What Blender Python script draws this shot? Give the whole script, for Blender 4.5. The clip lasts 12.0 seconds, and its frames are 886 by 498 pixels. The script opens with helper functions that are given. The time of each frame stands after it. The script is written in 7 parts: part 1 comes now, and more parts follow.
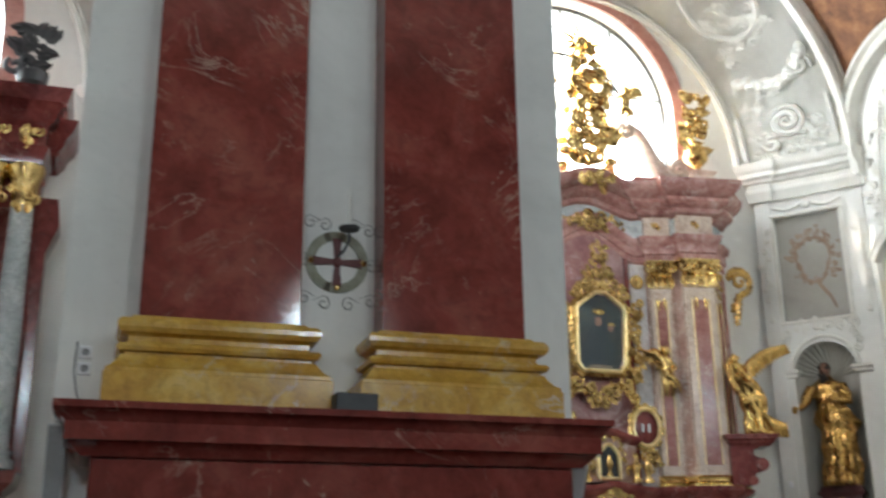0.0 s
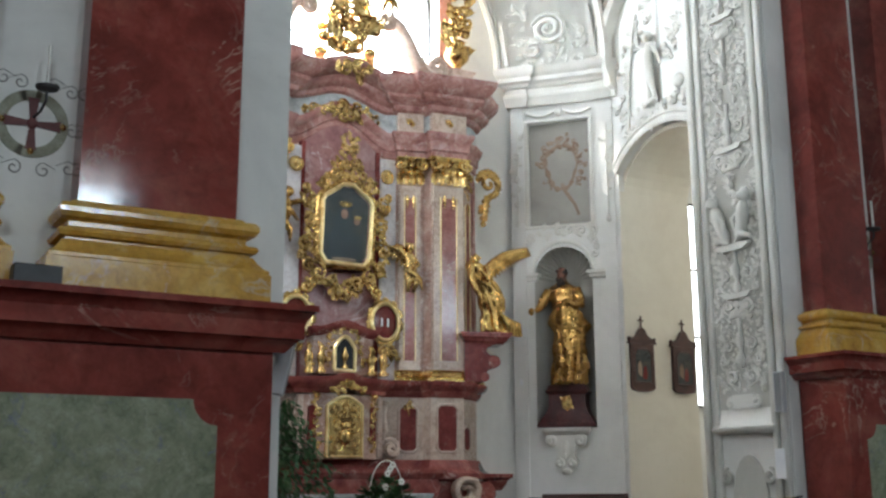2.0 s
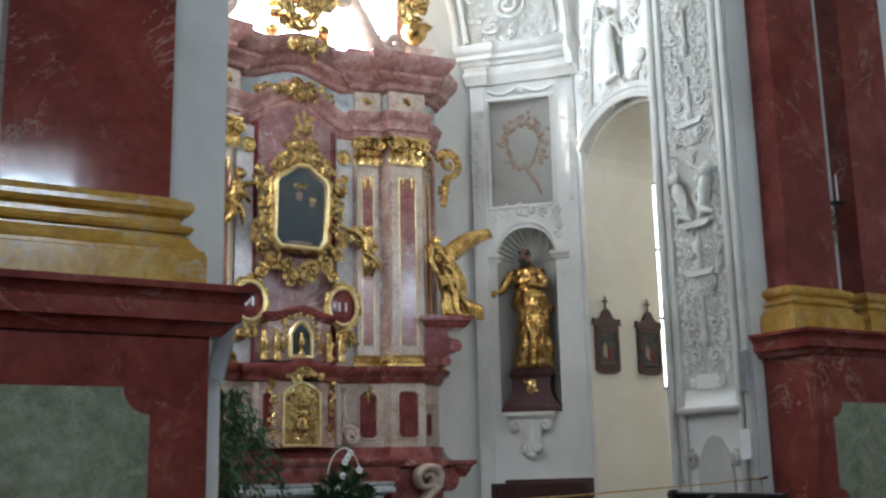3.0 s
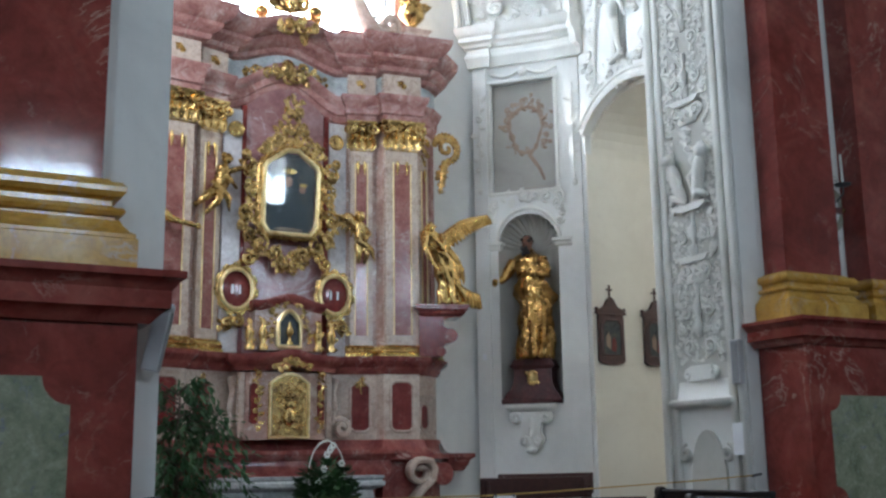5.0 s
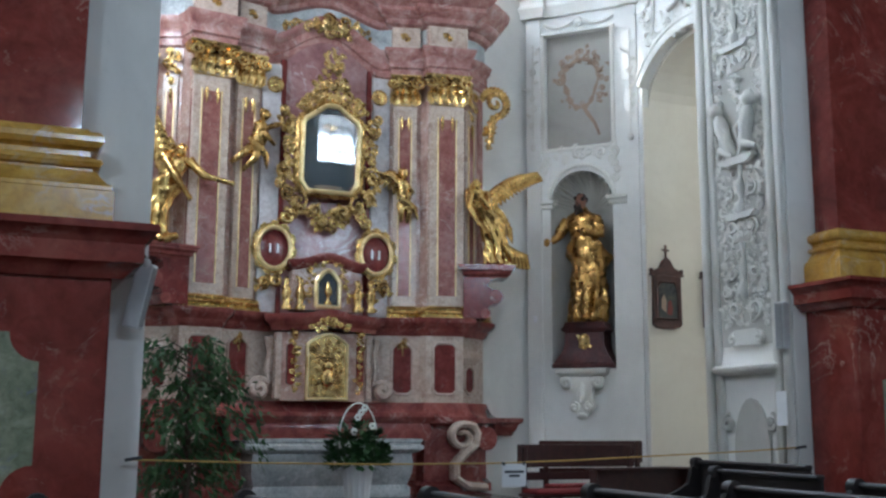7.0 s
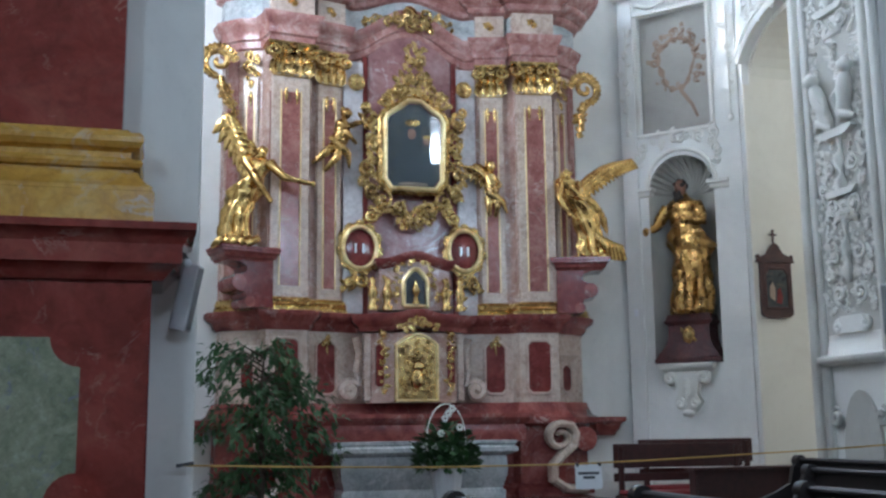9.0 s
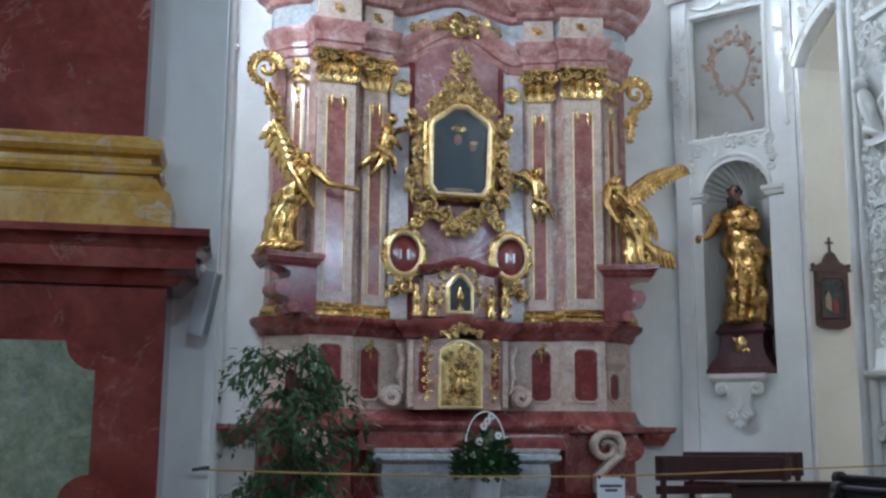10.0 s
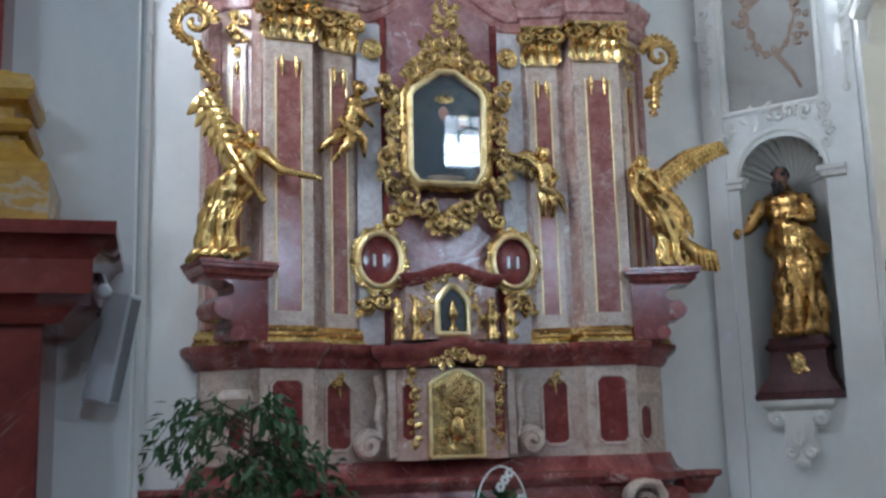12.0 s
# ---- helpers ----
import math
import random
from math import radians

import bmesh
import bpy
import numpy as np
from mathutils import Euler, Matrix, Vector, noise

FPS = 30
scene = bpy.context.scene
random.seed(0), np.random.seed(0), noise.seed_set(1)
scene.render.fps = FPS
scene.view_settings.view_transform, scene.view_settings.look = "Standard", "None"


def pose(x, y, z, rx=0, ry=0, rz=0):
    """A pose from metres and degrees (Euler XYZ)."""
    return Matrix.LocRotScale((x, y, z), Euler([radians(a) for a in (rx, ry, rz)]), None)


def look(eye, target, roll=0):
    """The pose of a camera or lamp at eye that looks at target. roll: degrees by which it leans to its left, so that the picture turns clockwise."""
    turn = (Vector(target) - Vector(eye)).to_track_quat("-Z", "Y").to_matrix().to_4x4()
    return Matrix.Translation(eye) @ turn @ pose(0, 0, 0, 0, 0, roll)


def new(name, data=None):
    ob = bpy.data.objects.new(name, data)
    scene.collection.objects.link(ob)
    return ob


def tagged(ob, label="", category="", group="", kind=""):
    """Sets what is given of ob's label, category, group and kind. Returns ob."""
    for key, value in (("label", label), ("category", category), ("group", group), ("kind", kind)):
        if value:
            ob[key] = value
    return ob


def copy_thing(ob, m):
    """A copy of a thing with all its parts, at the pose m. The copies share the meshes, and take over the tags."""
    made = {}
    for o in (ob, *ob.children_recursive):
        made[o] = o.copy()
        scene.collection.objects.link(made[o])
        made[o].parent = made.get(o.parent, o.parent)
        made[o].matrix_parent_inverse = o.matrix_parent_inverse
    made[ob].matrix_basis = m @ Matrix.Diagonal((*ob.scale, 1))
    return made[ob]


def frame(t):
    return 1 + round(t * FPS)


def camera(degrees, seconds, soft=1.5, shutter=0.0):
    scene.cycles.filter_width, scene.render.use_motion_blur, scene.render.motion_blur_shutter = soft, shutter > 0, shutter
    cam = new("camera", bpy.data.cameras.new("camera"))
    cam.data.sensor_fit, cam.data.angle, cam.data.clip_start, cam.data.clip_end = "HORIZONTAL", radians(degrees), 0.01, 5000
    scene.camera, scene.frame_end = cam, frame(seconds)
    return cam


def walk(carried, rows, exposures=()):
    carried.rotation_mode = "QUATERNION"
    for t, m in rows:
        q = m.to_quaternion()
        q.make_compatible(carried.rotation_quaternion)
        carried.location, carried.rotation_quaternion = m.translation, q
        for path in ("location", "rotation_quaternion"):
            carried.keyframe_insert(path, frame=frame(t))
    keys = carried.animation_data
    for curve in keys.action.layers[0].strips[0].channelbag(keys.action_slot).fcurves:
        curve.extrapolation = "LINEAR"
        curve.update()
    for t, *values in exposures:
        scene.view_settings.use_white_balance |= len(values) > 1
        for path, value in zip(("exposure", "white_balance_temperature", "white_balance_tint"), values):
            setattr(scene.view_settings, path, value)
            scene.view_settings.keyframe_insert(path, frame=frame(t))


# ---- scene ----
cam = camera(45.3, 12.0, soft=2.5, shutter=0.4)
PATH = [
    (0, (-7.53, -14.907, 1.36), (-6.935, -13.098, 1.972), -0.7),
    (0.5, (-7.424, -14.829, 1.345), (-6.688, -13.054, 1.901), -1.7),
    (1, (-7.181, -14.887, 1.336), (-6.403, -13.107, 1.811), -0.6),
    (1.5, (-6.949, -14.948, 1.316), (-6.124, -13.176, 1.735), 0.2),
    (2, (-6.768, -14.837, 1.286), (-5.795, -13.143, 1.715), -0.1),
    (2.5, (-6.536, -14.667, 1.295), (-5.57, -12.966, 1.713), 0.2),
    (3, (-6.337, -14.577, 1.281), (-5.32, -12.903, 1.687), -1.2),
    (5, (-5.327, -14.554, 1.292), (-4.392, -12.83, 1.685), -0.8),
    (5.5, (-5.057, -14.555, 1.279), (-4.219, -12.775, 1.642), -1.2),
    (6, (-4.728, -14.645, 1.294), (-4.009, -12.812, 1.646), 0.2),
    (6.5, (-4.499, -14.586, 1.284), (-3.728, -12.766, 1.589), -2.2),
    (7, (-4.275, -14.451, 1.303), (-3.513, -12.632, 1.631), 0.3),
    (7.5, (-4.034, -14.411, 1.29), (-3.352, -12.561, 1.625), -1.2),
    (9.5, (-3.278, -14.179, 1.287), (-2.826, -12.26, 1.624), 0.3),
    (10, (-3.009, -14.255, 1.315), (-2.633, -12.321, 1.657), 0.4),
    (10.5, (-2.926, -14.172, 1.299), (-2.55, -12.229, 1.589), -0.4),
    (11, (-2.9, -13.633, 1.352), (-2.541, -11.692, 1.677), -1.19),
    (11.5, (-3.02, -12.25, 1.62), (-2.564, -10.326, 1.929), -0.8),
    (12, (-3.05, -10.98, 1.845), (-2.535, -9.076, 2.198), -1.6),
]
GRADE = [(0.0, 0.34, 6600, 9), (1.2, 0.42, 6520, 9), (2.5, 0.29, 6180, 9), (6.0, 0.30, 5720, 9), (7.5, 0.33, 5630, 9), (10.0, 0.44, 5450, 10), (12.0, 0.30, 5480, 10)]
walk(cam, [(t, look(eye, target, roll)) for t, eye, target, roll in PATH], GRADE)

# ---- world, sun and large lights ----
world = bpy.data.worlds.new("sky")
scene.world = world
world.use_nodes = True
wn = world.node_tree.nodes
sky = wn.new("ShaderNodeTexSky")
sky.sky_type, sky.sun_disc = "NISHITA", False
SUN_WAY = Vector((4.4, -2.1, -4.2)).normalized()
sky.sun_elevation = math.asin(-SUN_WAY.z)
sky.sun_rotation = math.atan2(-SUN_WAY.x, -SUN_WAY.y)
world.node_tree.links.new(sky.outputs[0], wn["Background"].inputs[0])
wn["Background"].inputs[1].default_value = 0.15
sun = new("sun", bpy.data.lights.new("sun", "SUN"))
sun.data.energy, sun.data.angle, sun.data.color = 5.0, radians(0.5), (1.0, 0.95, 0.86)
sun.matrix_world = look((0, 0, 30), Vector((0, 0, 30)) + SUN_WAY)
scene.view_settings.exposure = 0.0


def daylight_lamp(eye, target, w, h, power, color=(0.86, 0.93, 1.0)):
    lamp = new("area_daylight", bpy.data.lights.new("area_daylight", "AREA"))
    lamp.data.shape, lamp.data.size, lamp.data.size_y = "RECTANGLE", w, h
    lamp.data.energy, lamp.data.color = power, color
    lamp.matrix_world = look(eye, target)
    return lamp


NAVE_Y, NAVE_TOP = -24.0, 15.0
NAVE_WINDOWS = (-11.0, -1.8, 7.4, 16.6)
for wx, power in zip(NAVE_WINDOWS, (690, 490, 420, 160)):
    daylight_lamp((wx, NAVE_Y - 0.40, 8.4), (wx, 0, 13.0), 1.9, 1.7, power, (0.72, 0.87, 1.0))
daylight_lamp((0.1, 0.75, 9.6), (0.6, -6, 5.5), 3.2, 3.4, 850, (0.80, 0.91, 1.0))
daylight_lamp((-11.3, 0.75, 9.6), (-11.3, -6, 5.5), 3.2, 3.4, 600, (0.80, 0.91, 1.0))
# added fill from the left, set in the unseen lunette; brightens the altar's right side
daylight_lamp((-4.48, -2.72, 7.55), (3.6, -0.4, 6.2), 1.9, 1.1, 110, (0.90, 0.95, 1.0))
# warm fill added for the passage; wall_beyond has no window behind this lamp
daylight_lamp((11.6, -2.6, 6.2), (6.0, -2.6, 3.5), 2.6, 3.6, 200, (1.0, 0.95, 0.82))


# ---- materials ----
def material(name, rough=0.5, metal=0.0, ior=1.5):
    m = bpy.data.materials.new(name)
    m.use_nodes = True
    b = m.node_tree.nodes["Principled BSDF"]
    b.inputs["Roughness"].default_value, b.inputs["Metallic"].default_value = rough, metal
    b.inputs["IOR"].default_value = ior
    return m, m.node_tree.nodes, m.node_tree.links, b


def coords(n, l, scale=(1, 1, 1), spin=(0, 0, 0)):
    c, mp = n.new("ShaderNodeTexCoord"), n.new("ShaderNodeMapping")
    mp.inputs["Scale"].default_value, mp.inputs["Rotation"].default_value = scale, spin
    geo = n.new("ShaderNodeNewGeometry")
    l.new(geo.outputs["Position"], mp.inputs[0])
    return mp.outputs[0]


def noise_tex(n, l, at, scale, detail=6, rough=0.6, warp=0.0):
    t = n.new("ShaderNodeTexNoise")
    t.inputs["Scale"].default_value, t.inputs["Detail"].default_value = scale, detail
    t.inputs["Roughness"].default_value, t.inputs["Distortion"].default_value = rough, warp
    l.new(at, t.inputs["Vector"])
    return t.outputs["Fac"]


def ramp(n, l, fac, stops):
    r = n.new("ShaderNodeValToRGB")
    e = r.color_ramp.elements
    while len(e) < len(stops):
        e.new(0.5)
    for el, (p, c) in zip(e, stops):
        el.position, el.color = p, (*c, 1)
    l.new(fac, r.inputs[0])
    return r.outputs[0]


def mixed(n, l, fac, a, b, kind="MIX"):
    m = n.new("ShaderNodeMix")
    m.data_type, m.blend_type = "RGBA", kind
    for s, v in ((m.inputs[0], fac), (m.inputs[6], a), (m.inputs[7], b)):
        if isinstance(v, (int, float)):
            s.default_value = v
        elif isinstance(v, tuple):
            s.default_value = (*v, 1)
        else:
            l.new(v, s)
    return m.outputs[2]


def bumped(n, l, b, height, strength=0.3, distance=0.01):
    k = n.new("ShaderNodeBump")
    k.inputs["Strength"].default_value, k.inputs["Distance"].default_value = strength, distance
    l.new(height, k.inputs["Height"])
    l.new(k.outputs[0], b.inputs["Normal"])


G0, G1 = (0, 0, 0), (1, 1, 1)


def marble(name, dark, base, pale, vein, amount=0.35, scale=1.0, rough=0.18, width=0.02, patch=0.72):
    """Scagliola: clouded ground, thin broken veins and pale patches."""
    m, n, l, b = material(name, rough)
    at = coords(n, l, spin=(0.4, 0.7, 0.3))
    cloud = ramp(n, l, noise_tex(n, l, at, 1.7 * scale, 8, 0.65, 0.6), [(0.28, dark), (0.5, base), (0.72, pale)])
    mottle = ramp(n, l, noise_tex(n, l, at, 8.0 * scale, 8, 0.72, 0.8), [(0.3, (0.62, 0.58, 0.58)), (0.55, G1)])
    cloud = mixed(n, l, 0.8, cloud, mottle, "MULTIPLY")
    lines = noise_tex(n, l, at, 0.9 * scale, 9, 0.62, 1.4)
    thin = ramp(n, l, lines, [(0.5 - width, G0), (0.5, G1), (0.5 + width, G0)])
    broken = ramp(n, l, noise_tex(n, l, at, 1.3 * scale, 4, 0.6), [(0.48, G0), (0.66, (amount,) * 3)])
    c = mixed(n, l, mixed(n, l, 1.0, thin, broken, "MULTIPLY"), cloud, vein)
    blots = ramp(n, l, noise_tex(n, l, at, 4.5 * scale, 7, 0.7, 0.9), [(patch - 0.04, G0), (patch + 0.05, (amount,) * 3)])
    l.new(mixed(n, l, blots, c, vein), b.inputs["Base Color"])
    grain = noise_tex(n, l, at, 22, 5)
    l.new(ramp(n, l, grain, [(0.3, (rough * 0.7,) * 3), (0.75, (rough * 1.7,) * 3)]), b.inputs["Roughness"])
    bumped(n, l, b, noise_tex(n, l, at, 7, 3), 0.05, 0.01)
    return m


def plaster(name, base, stain, bump=0.25, rough=0.85, scale=1.0):
    m, n, l, b = material(name, rough)
    at = coords(n, l)
    big = noise_tex(n, l, at, 0.55 * scale, 7, 0.62, 0.4)
    fine = noise_tex(n, l, at, 9 * scale, 6, 0.7)
    c = ramp(n, l, big, [(0.3, stain), (0.55, base), (0.8, tuple(min(1, v * 1.05) for v in base))])
    streak = noise_tex(n, l, coords(n, l, (3.0, 3.0, 0.35)), 1.2, 6, 0.6)
    c = mixed(n, l, ramp(n, l, streak, [(0.5, G0), (0.8, (0.35,) * 3)]), c, stain)
    c = mixed(n, l, ramp(n, l, fine, [(0.55, G0), (0.8, (0.25,) * 3)]), c, tuple(v * 0.8 for v in stain))
    l.new(c, b.inputs["Base Color"])
    bumped(n, l, b, fine, bump, 0.006)
    return m


def gilt(name, light, dark, rough=0.28, bump=0.35):
    m, n, l, b = material(name, rough, 1.0)
    at = coords(n, l)
    worn = noise_tex(n, l, at, 6, 7, 0.65, 0.4)
    l.new(ramp(n, l, worn, [(0.34, dark), (0.52, light), (0.85, tuple(min(1, v * 1.15) for v in light))]), b.inputs["Base Color"])
    l.new(ramp(n, l, noise_tex(n, l, at, 14, 5), [(0.3, (rough * 0.7,) * 3), (0.8, (rough * 1.8,) * 3)]), b.inputs["Roughness"])
    bumped(n, l, b, noise_tex(n, l, at, 24, 4, 0.5, 0.4), bump, 0.008)
    return m


def plain(name, a, c2, rough=0.5, scale=4.0, metal=0.0, bump=0.1, stretch=(1, 1, 1)):
    m, n, l, b = material(name, rough, metal)
    at = coords(n, l, stretch)
    l.new(ramp(n, l, noise_tex(n, l, at, scale, 7, 0.62, 0.5), [(0.3, a), (0.7, c2)]), b.inputs["Base Color"])
    bumped(n, l, b, noise_tex(n, l, at, scale * 6, 4), bump, 0.005)
    return m


RED = marble("red_scagliola", (0.135, 0.021, 0.018), (0.245, 0.044, 0.034), (0.325, 0.09, 0.067), (0.62, 0.45, 0.36), 0.6, 0.8, 0.07, 0.012, 0.685)
RED_ALTAR = marble("red_altar_marble", (0.15, 0.03, 0.03), (0.29, 0.075, 0.065), (0.42, 0.16, 0.13), (0.72, 0.55, 0.48), 0.55, 2.2, 0.16, 0.02, 0.70)
DEEP_RED = marble("deep_red_inlay", (0.11, 0.018, 0.018), (0.20, 0.035, 0.032), (0.28, 0.07, 0.055), (0.62, 0.42, 0.36), 0.5, 3.0, 0.13, 0.015, 0.72)
PINK = marble("pink_altar_marble", (0.36, 0.19, 0.155), (0.54, 0.355, 0.29), (0.67, 0.52, 0.44), (0.82, 0.76, 0.69), 0.7, 1.6, 0.2, 0.05, 0.6)
PALE = marble("pale_altar_marble", (0.44, 0.30, 0.235), (0.62, 0.49, 0.395), (0.71, 0.61, 0.52), (0.76, 0.68, 0.59), 0.6, 2.4, 0.22, 0.05, 0.62)
ROSE = marble("rose_back_marble", (0.20, 0.085, 0.085), (0.36, 0.185, 0.18), (0.52, 0.35, 0.335), (0.76, 0.68, 0.66), 0.6, 1.1, 0.17, 0.04, 0.62)
INLAY = marble("red_inlay", (0.22, 0.075, 0.065), (0.34, 0.135, 0.115), (0.46, 0.235, 0.20), (0.70, 0.58, 0.52), 0.5, 3.0, 0.15, 0.02, 0.70)
RED_PALE = marble("faded_red_marble", (0.23, 0.085, 0.075), (0.44, 0.21, 0.18), (0.60, 0.41, 0.36), (0.75, 0.64, 0.57), 0.6, 2.6, 0.2, 0.03, 0.66)
STEP = marble("dark_red_brown_step", (0.05, 0.025, 0.022), (0.10, 0.045, 0.04), (0.16, 0.085, 0.075), (0.4, 0.33, 0.3), 0.35, 2.0, 0.16, 0.02, 0.72)
PALE_GREY = marble("whitish_grey_marble", (0.50, 0.47, 0.47), (0.66, 0.63, 0.63), (0.76, 0.74, 0.74), (0.6, 0.42, 0.4), 0.5, 1.6, 0.18, 0.04, 0.64)
GREY = marble("grey_altar_marble", (0.30, 0.33, 0.34), (0.48, 0.51, 0.51), (0.62, 0.64, 0.63), (0.78, 0.78, 0.76), 0.6, 2.0, 0.2, 0.04, 0.62)
OCHRE = marble("ochre_scagliola", (0.48, 0.24, 0.04), (0.64, 0.37, 0.065), (0.74, 0.50, 0.15), (0.62, 0.56, 0.45), 0.7, 1.2, 0.16, 0.03, 0.66)
GREEN = marble("pale_green_scagliola", (0.17, 0.19, 0.12), (0.285, 0.305, 0.205), (0.42, 0.43, 0.32), (0.19, 0.20, 0.27), 0.8, 2.2, 0.2, 0.022, 0.65)
WHITE = plaster("white_plaster", (0.82, 0.812, 0.775), (0.68, 0.67, 0.635))
CREAM = plaster("cream_plaster", (0.80, 0.76, 0.66), (0.70, 0.65, 0.55))
STUCCO = plaster("white_stucco", (0.80, 0.785, 0.73), (0.58, 0.555, 0.50), 0.35)
# darker tone than STUCCO, for niche back, shell, relief ground and shield
STUCCO_GREY = plaster("greyish_stucco_ground", (0.54, 0.525, 0.475), (0.38, 0.37, 0.33), 0.4)
FADED = plaster("faded_painted_plaster", (0.40, 0.38, 0.34), (0.30, 0.28, 0.25), 0.3)
FLAKED = plaster("flaked_ochre_paint", (0.34, 0.25, 0.18), (0.20, 0.13, 0.09), 0.4, 0.85, 3.0)
PEDESTAL = marble("dark_brown_red_marble", (0.03, 0.006, 0.006), (0.065, 0.012, 0.012), (0.10, 0.022, 0.02), (0.22, 0.08, 0.07), 0.3, 3.0, 0.5, 0.015, 0.74)
GOLD = gilt("gilding", (0.72, 0.50, 0.20), (0.20, 0.11, 0.04), 0.2, 0.5)
GOLD_DULL = gilt("dull_gilding", (0.52, 0.33, 0.115), (0.13, 0.065, 0.022), 0.24, 0.4)
GOLD_SMOOTH = gilt("burnished_gilding", (0.74, 0.52, 0.20), (0.42, 0.26, 0.08), 0.2, 0.08)
GOLD_CARVED = gilt("aged_carved_gilding", (0.62, 0.43, 0.17), (0.16, 0.085, 0.03), 0.24, 0.3)
GOLD_FIGURE = gilt("burnished_figure_gilding", (0.70, 0.47, 0.17), (0.30, 0.17, 0.05), 0.2, 0.12)
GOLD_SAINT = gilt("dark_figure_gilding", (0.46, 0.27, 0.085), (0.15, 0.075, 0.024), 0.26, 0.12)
GOLD_PALE = gilt("pale_gilding", (0.97, 0.80, 0.44), (0.72, 0.52, 0.22), 0.36, 0.1)
WOOD = plain("dark_pew_wood", (0.008, 0.006, 0.006), (0.018, 0.011, 0.010), 0.55, 5, 0, 0.15, (1, 1, 6))
BENCH = plain("reddish_bench_wood", (0.03, 0.009, 0.008), (0.06, 0.017, 0.014), 0.35, 4, 0, 0.15, (4, 1, 4))
CUSHION = plain("red_cushion_cloth", (0.16, 0.016, 0.018), (0.24, 0.03, 0.03), 0.9, 30)
FRAMEWOOD = plain("dark_red_frame_wood", (0.035, 0.012, 0.01), (0.085, 0.028, 0.02), 0.4, 8)
SKIN = plain("painted_flesh", (0.20, 0.09, 0.06), (0.32, 0.16, 0.11), 0.5, 10)
DARKHAIR = plain("dark_painted_hair", (0.02, 0.014, 0.012), (0.05, 0.035, 0.028), 0.6, 20)
STONE = plain("worn_stone_floor", (0.10, 0.08, 0.068), (0.18, 0.15, 0.13), 0.35, 3)
IRON = plain("dark_iron", (0.03, 0.03, 0.035), (0.06, 0.06, 0.06), 0.5, 10)
PLASTIC = plain("grey_plastic", (0.50, 0.50, 0.50), (0.60, 0.60, 0.60), 0.5, 3)
GRILLE = plain("grey_speaker_grille", (0.24, 0.24, 0.24), (0.32, 0.32, 0.32), 0.6, 60)
PAPER = plain("white_paper", (0.82, 0.82, 0.84), (0.88, 0.88, 0.88), 0.8, 6)
INK = plain("dark_ink", (0.05, 0.05, 0.06), (0.08, 0.08, 0.09), 0.7, 6)
WAX = plain("white_wax", (0.85, 0.84, 0.78), (0.88, 0.87, 0.82), 0.5, 3)
ROPE = plain("ochre_rope", (0.42, 0.26, 0.06), (0.58, 0.38, 0.12), 0.9, 60)
LEAF = plain("green_leaf", (0.022, 0.075, 0.022), (0.06, 0.14, 0.04), 0.6, 8)
BARK = plain("grey_brown_bark", (0.06, 0.045, 0.03), (0.12, 0.09, 0.06), 0.8, 12)
PETAL = plain("white_petal", (0.80, 0.80, 0.74), (0.86, 0.86, 0.82), 0.6, 8)
POT = plain("white_glazed_pot", (0.66, 0.66, 0.66), (0.76, 0.76, 0.75), 0.25, 5)
CANVAS = marble("dark_varnished_canvas", (0.006, 0.008, 0.010), (0.022, 0.027, 0.030), (0.055, 0.055, 0.045), (0.16, 0.12, 0.06), 0.5, 3.5, 0.3, 0.05, 0.66)
SILHOUETTE = plain("dark_blue_paint", (0.010, 0.016, 0.022), (0.022, 0.03, 0.036), 0.4, 5)


def fresco_material():
    m, n, l, b = material("brown_fresco", 0.9)
    at = coords(n, l)
    a = ramp(n, l, noise_tex(n, l, at, 1.2, 8, 0.7, 1.5), [(0.25, (0.05, 0.022, 0.012)), (0.45, (0.17, 0.075, 0.04)), (0.62, (0.28, 0.13, 0.06)), (0.8, (0.36, 0.24, 0.14))])
    c = ramp(n, l, noise_tex(n, l, at, 2.6, 5, 0.6, 2.0), [(0.5, G0), (0.7, (0.7,) * 3)])
    l.new(mixed(n, l, c, a, (0.12, 0.05, 0.035)), b.inputs["Base Color"])
    return m


FRESCO = fresco_material()


def glass_material(name, rough=0.02):
    m, n, l, b = material(name, rough)
    b.inputs["Transmission Weight"].default_value = 1.0
    b.inputs["Base Color"].default_value = (0.93, 0.97, 0.96, 1)
    b.inputs["IOR"].default_value = 1.5
    return m


GLASS = glass_material("clear_glass")


def daylight_material(strength, color):
    m = bpy.data.materials.new("bright_hazy_sky")
    m.use_nodes = True
    n, l = m.node_tree.nodes, m.node_tree.links
    n.remove(n["Principled BSDF"])
    e = n.new("ShaderNodeEmission")
    e.inputs[0].default_value, e.inputs[1].default_value = (*color, 1), strength
    l.new(e.outputs[0], n["Material Output"].inputs[0])
    return m


SKYLIGHT = daylight_material(6.0, (0.95, 0.98, 1.0))


# ---- mesh helpers ----
def finish(name, bm, mat, parent=None, smooth=0.6):
    smooth = 1.15 if smooth == 0.6 and mat in (GOLD, GOLD_DULL, GOLD_CARVED, STUCCO) else smooth
    me = bpy.data.meshes.new(name)
    bmesh.ops.recalc_face_normals(bm, faces=bm.faces)
    bm.to_mesh(me)
    bm.free()
    if smooth:
        me.shade_smooth()
        me.set_sharp_from_angle(angle=smooth)
    me.materials.append(mat)
    ob = new(name, me)
    if parent:
        ob.parent = parent
    return ob


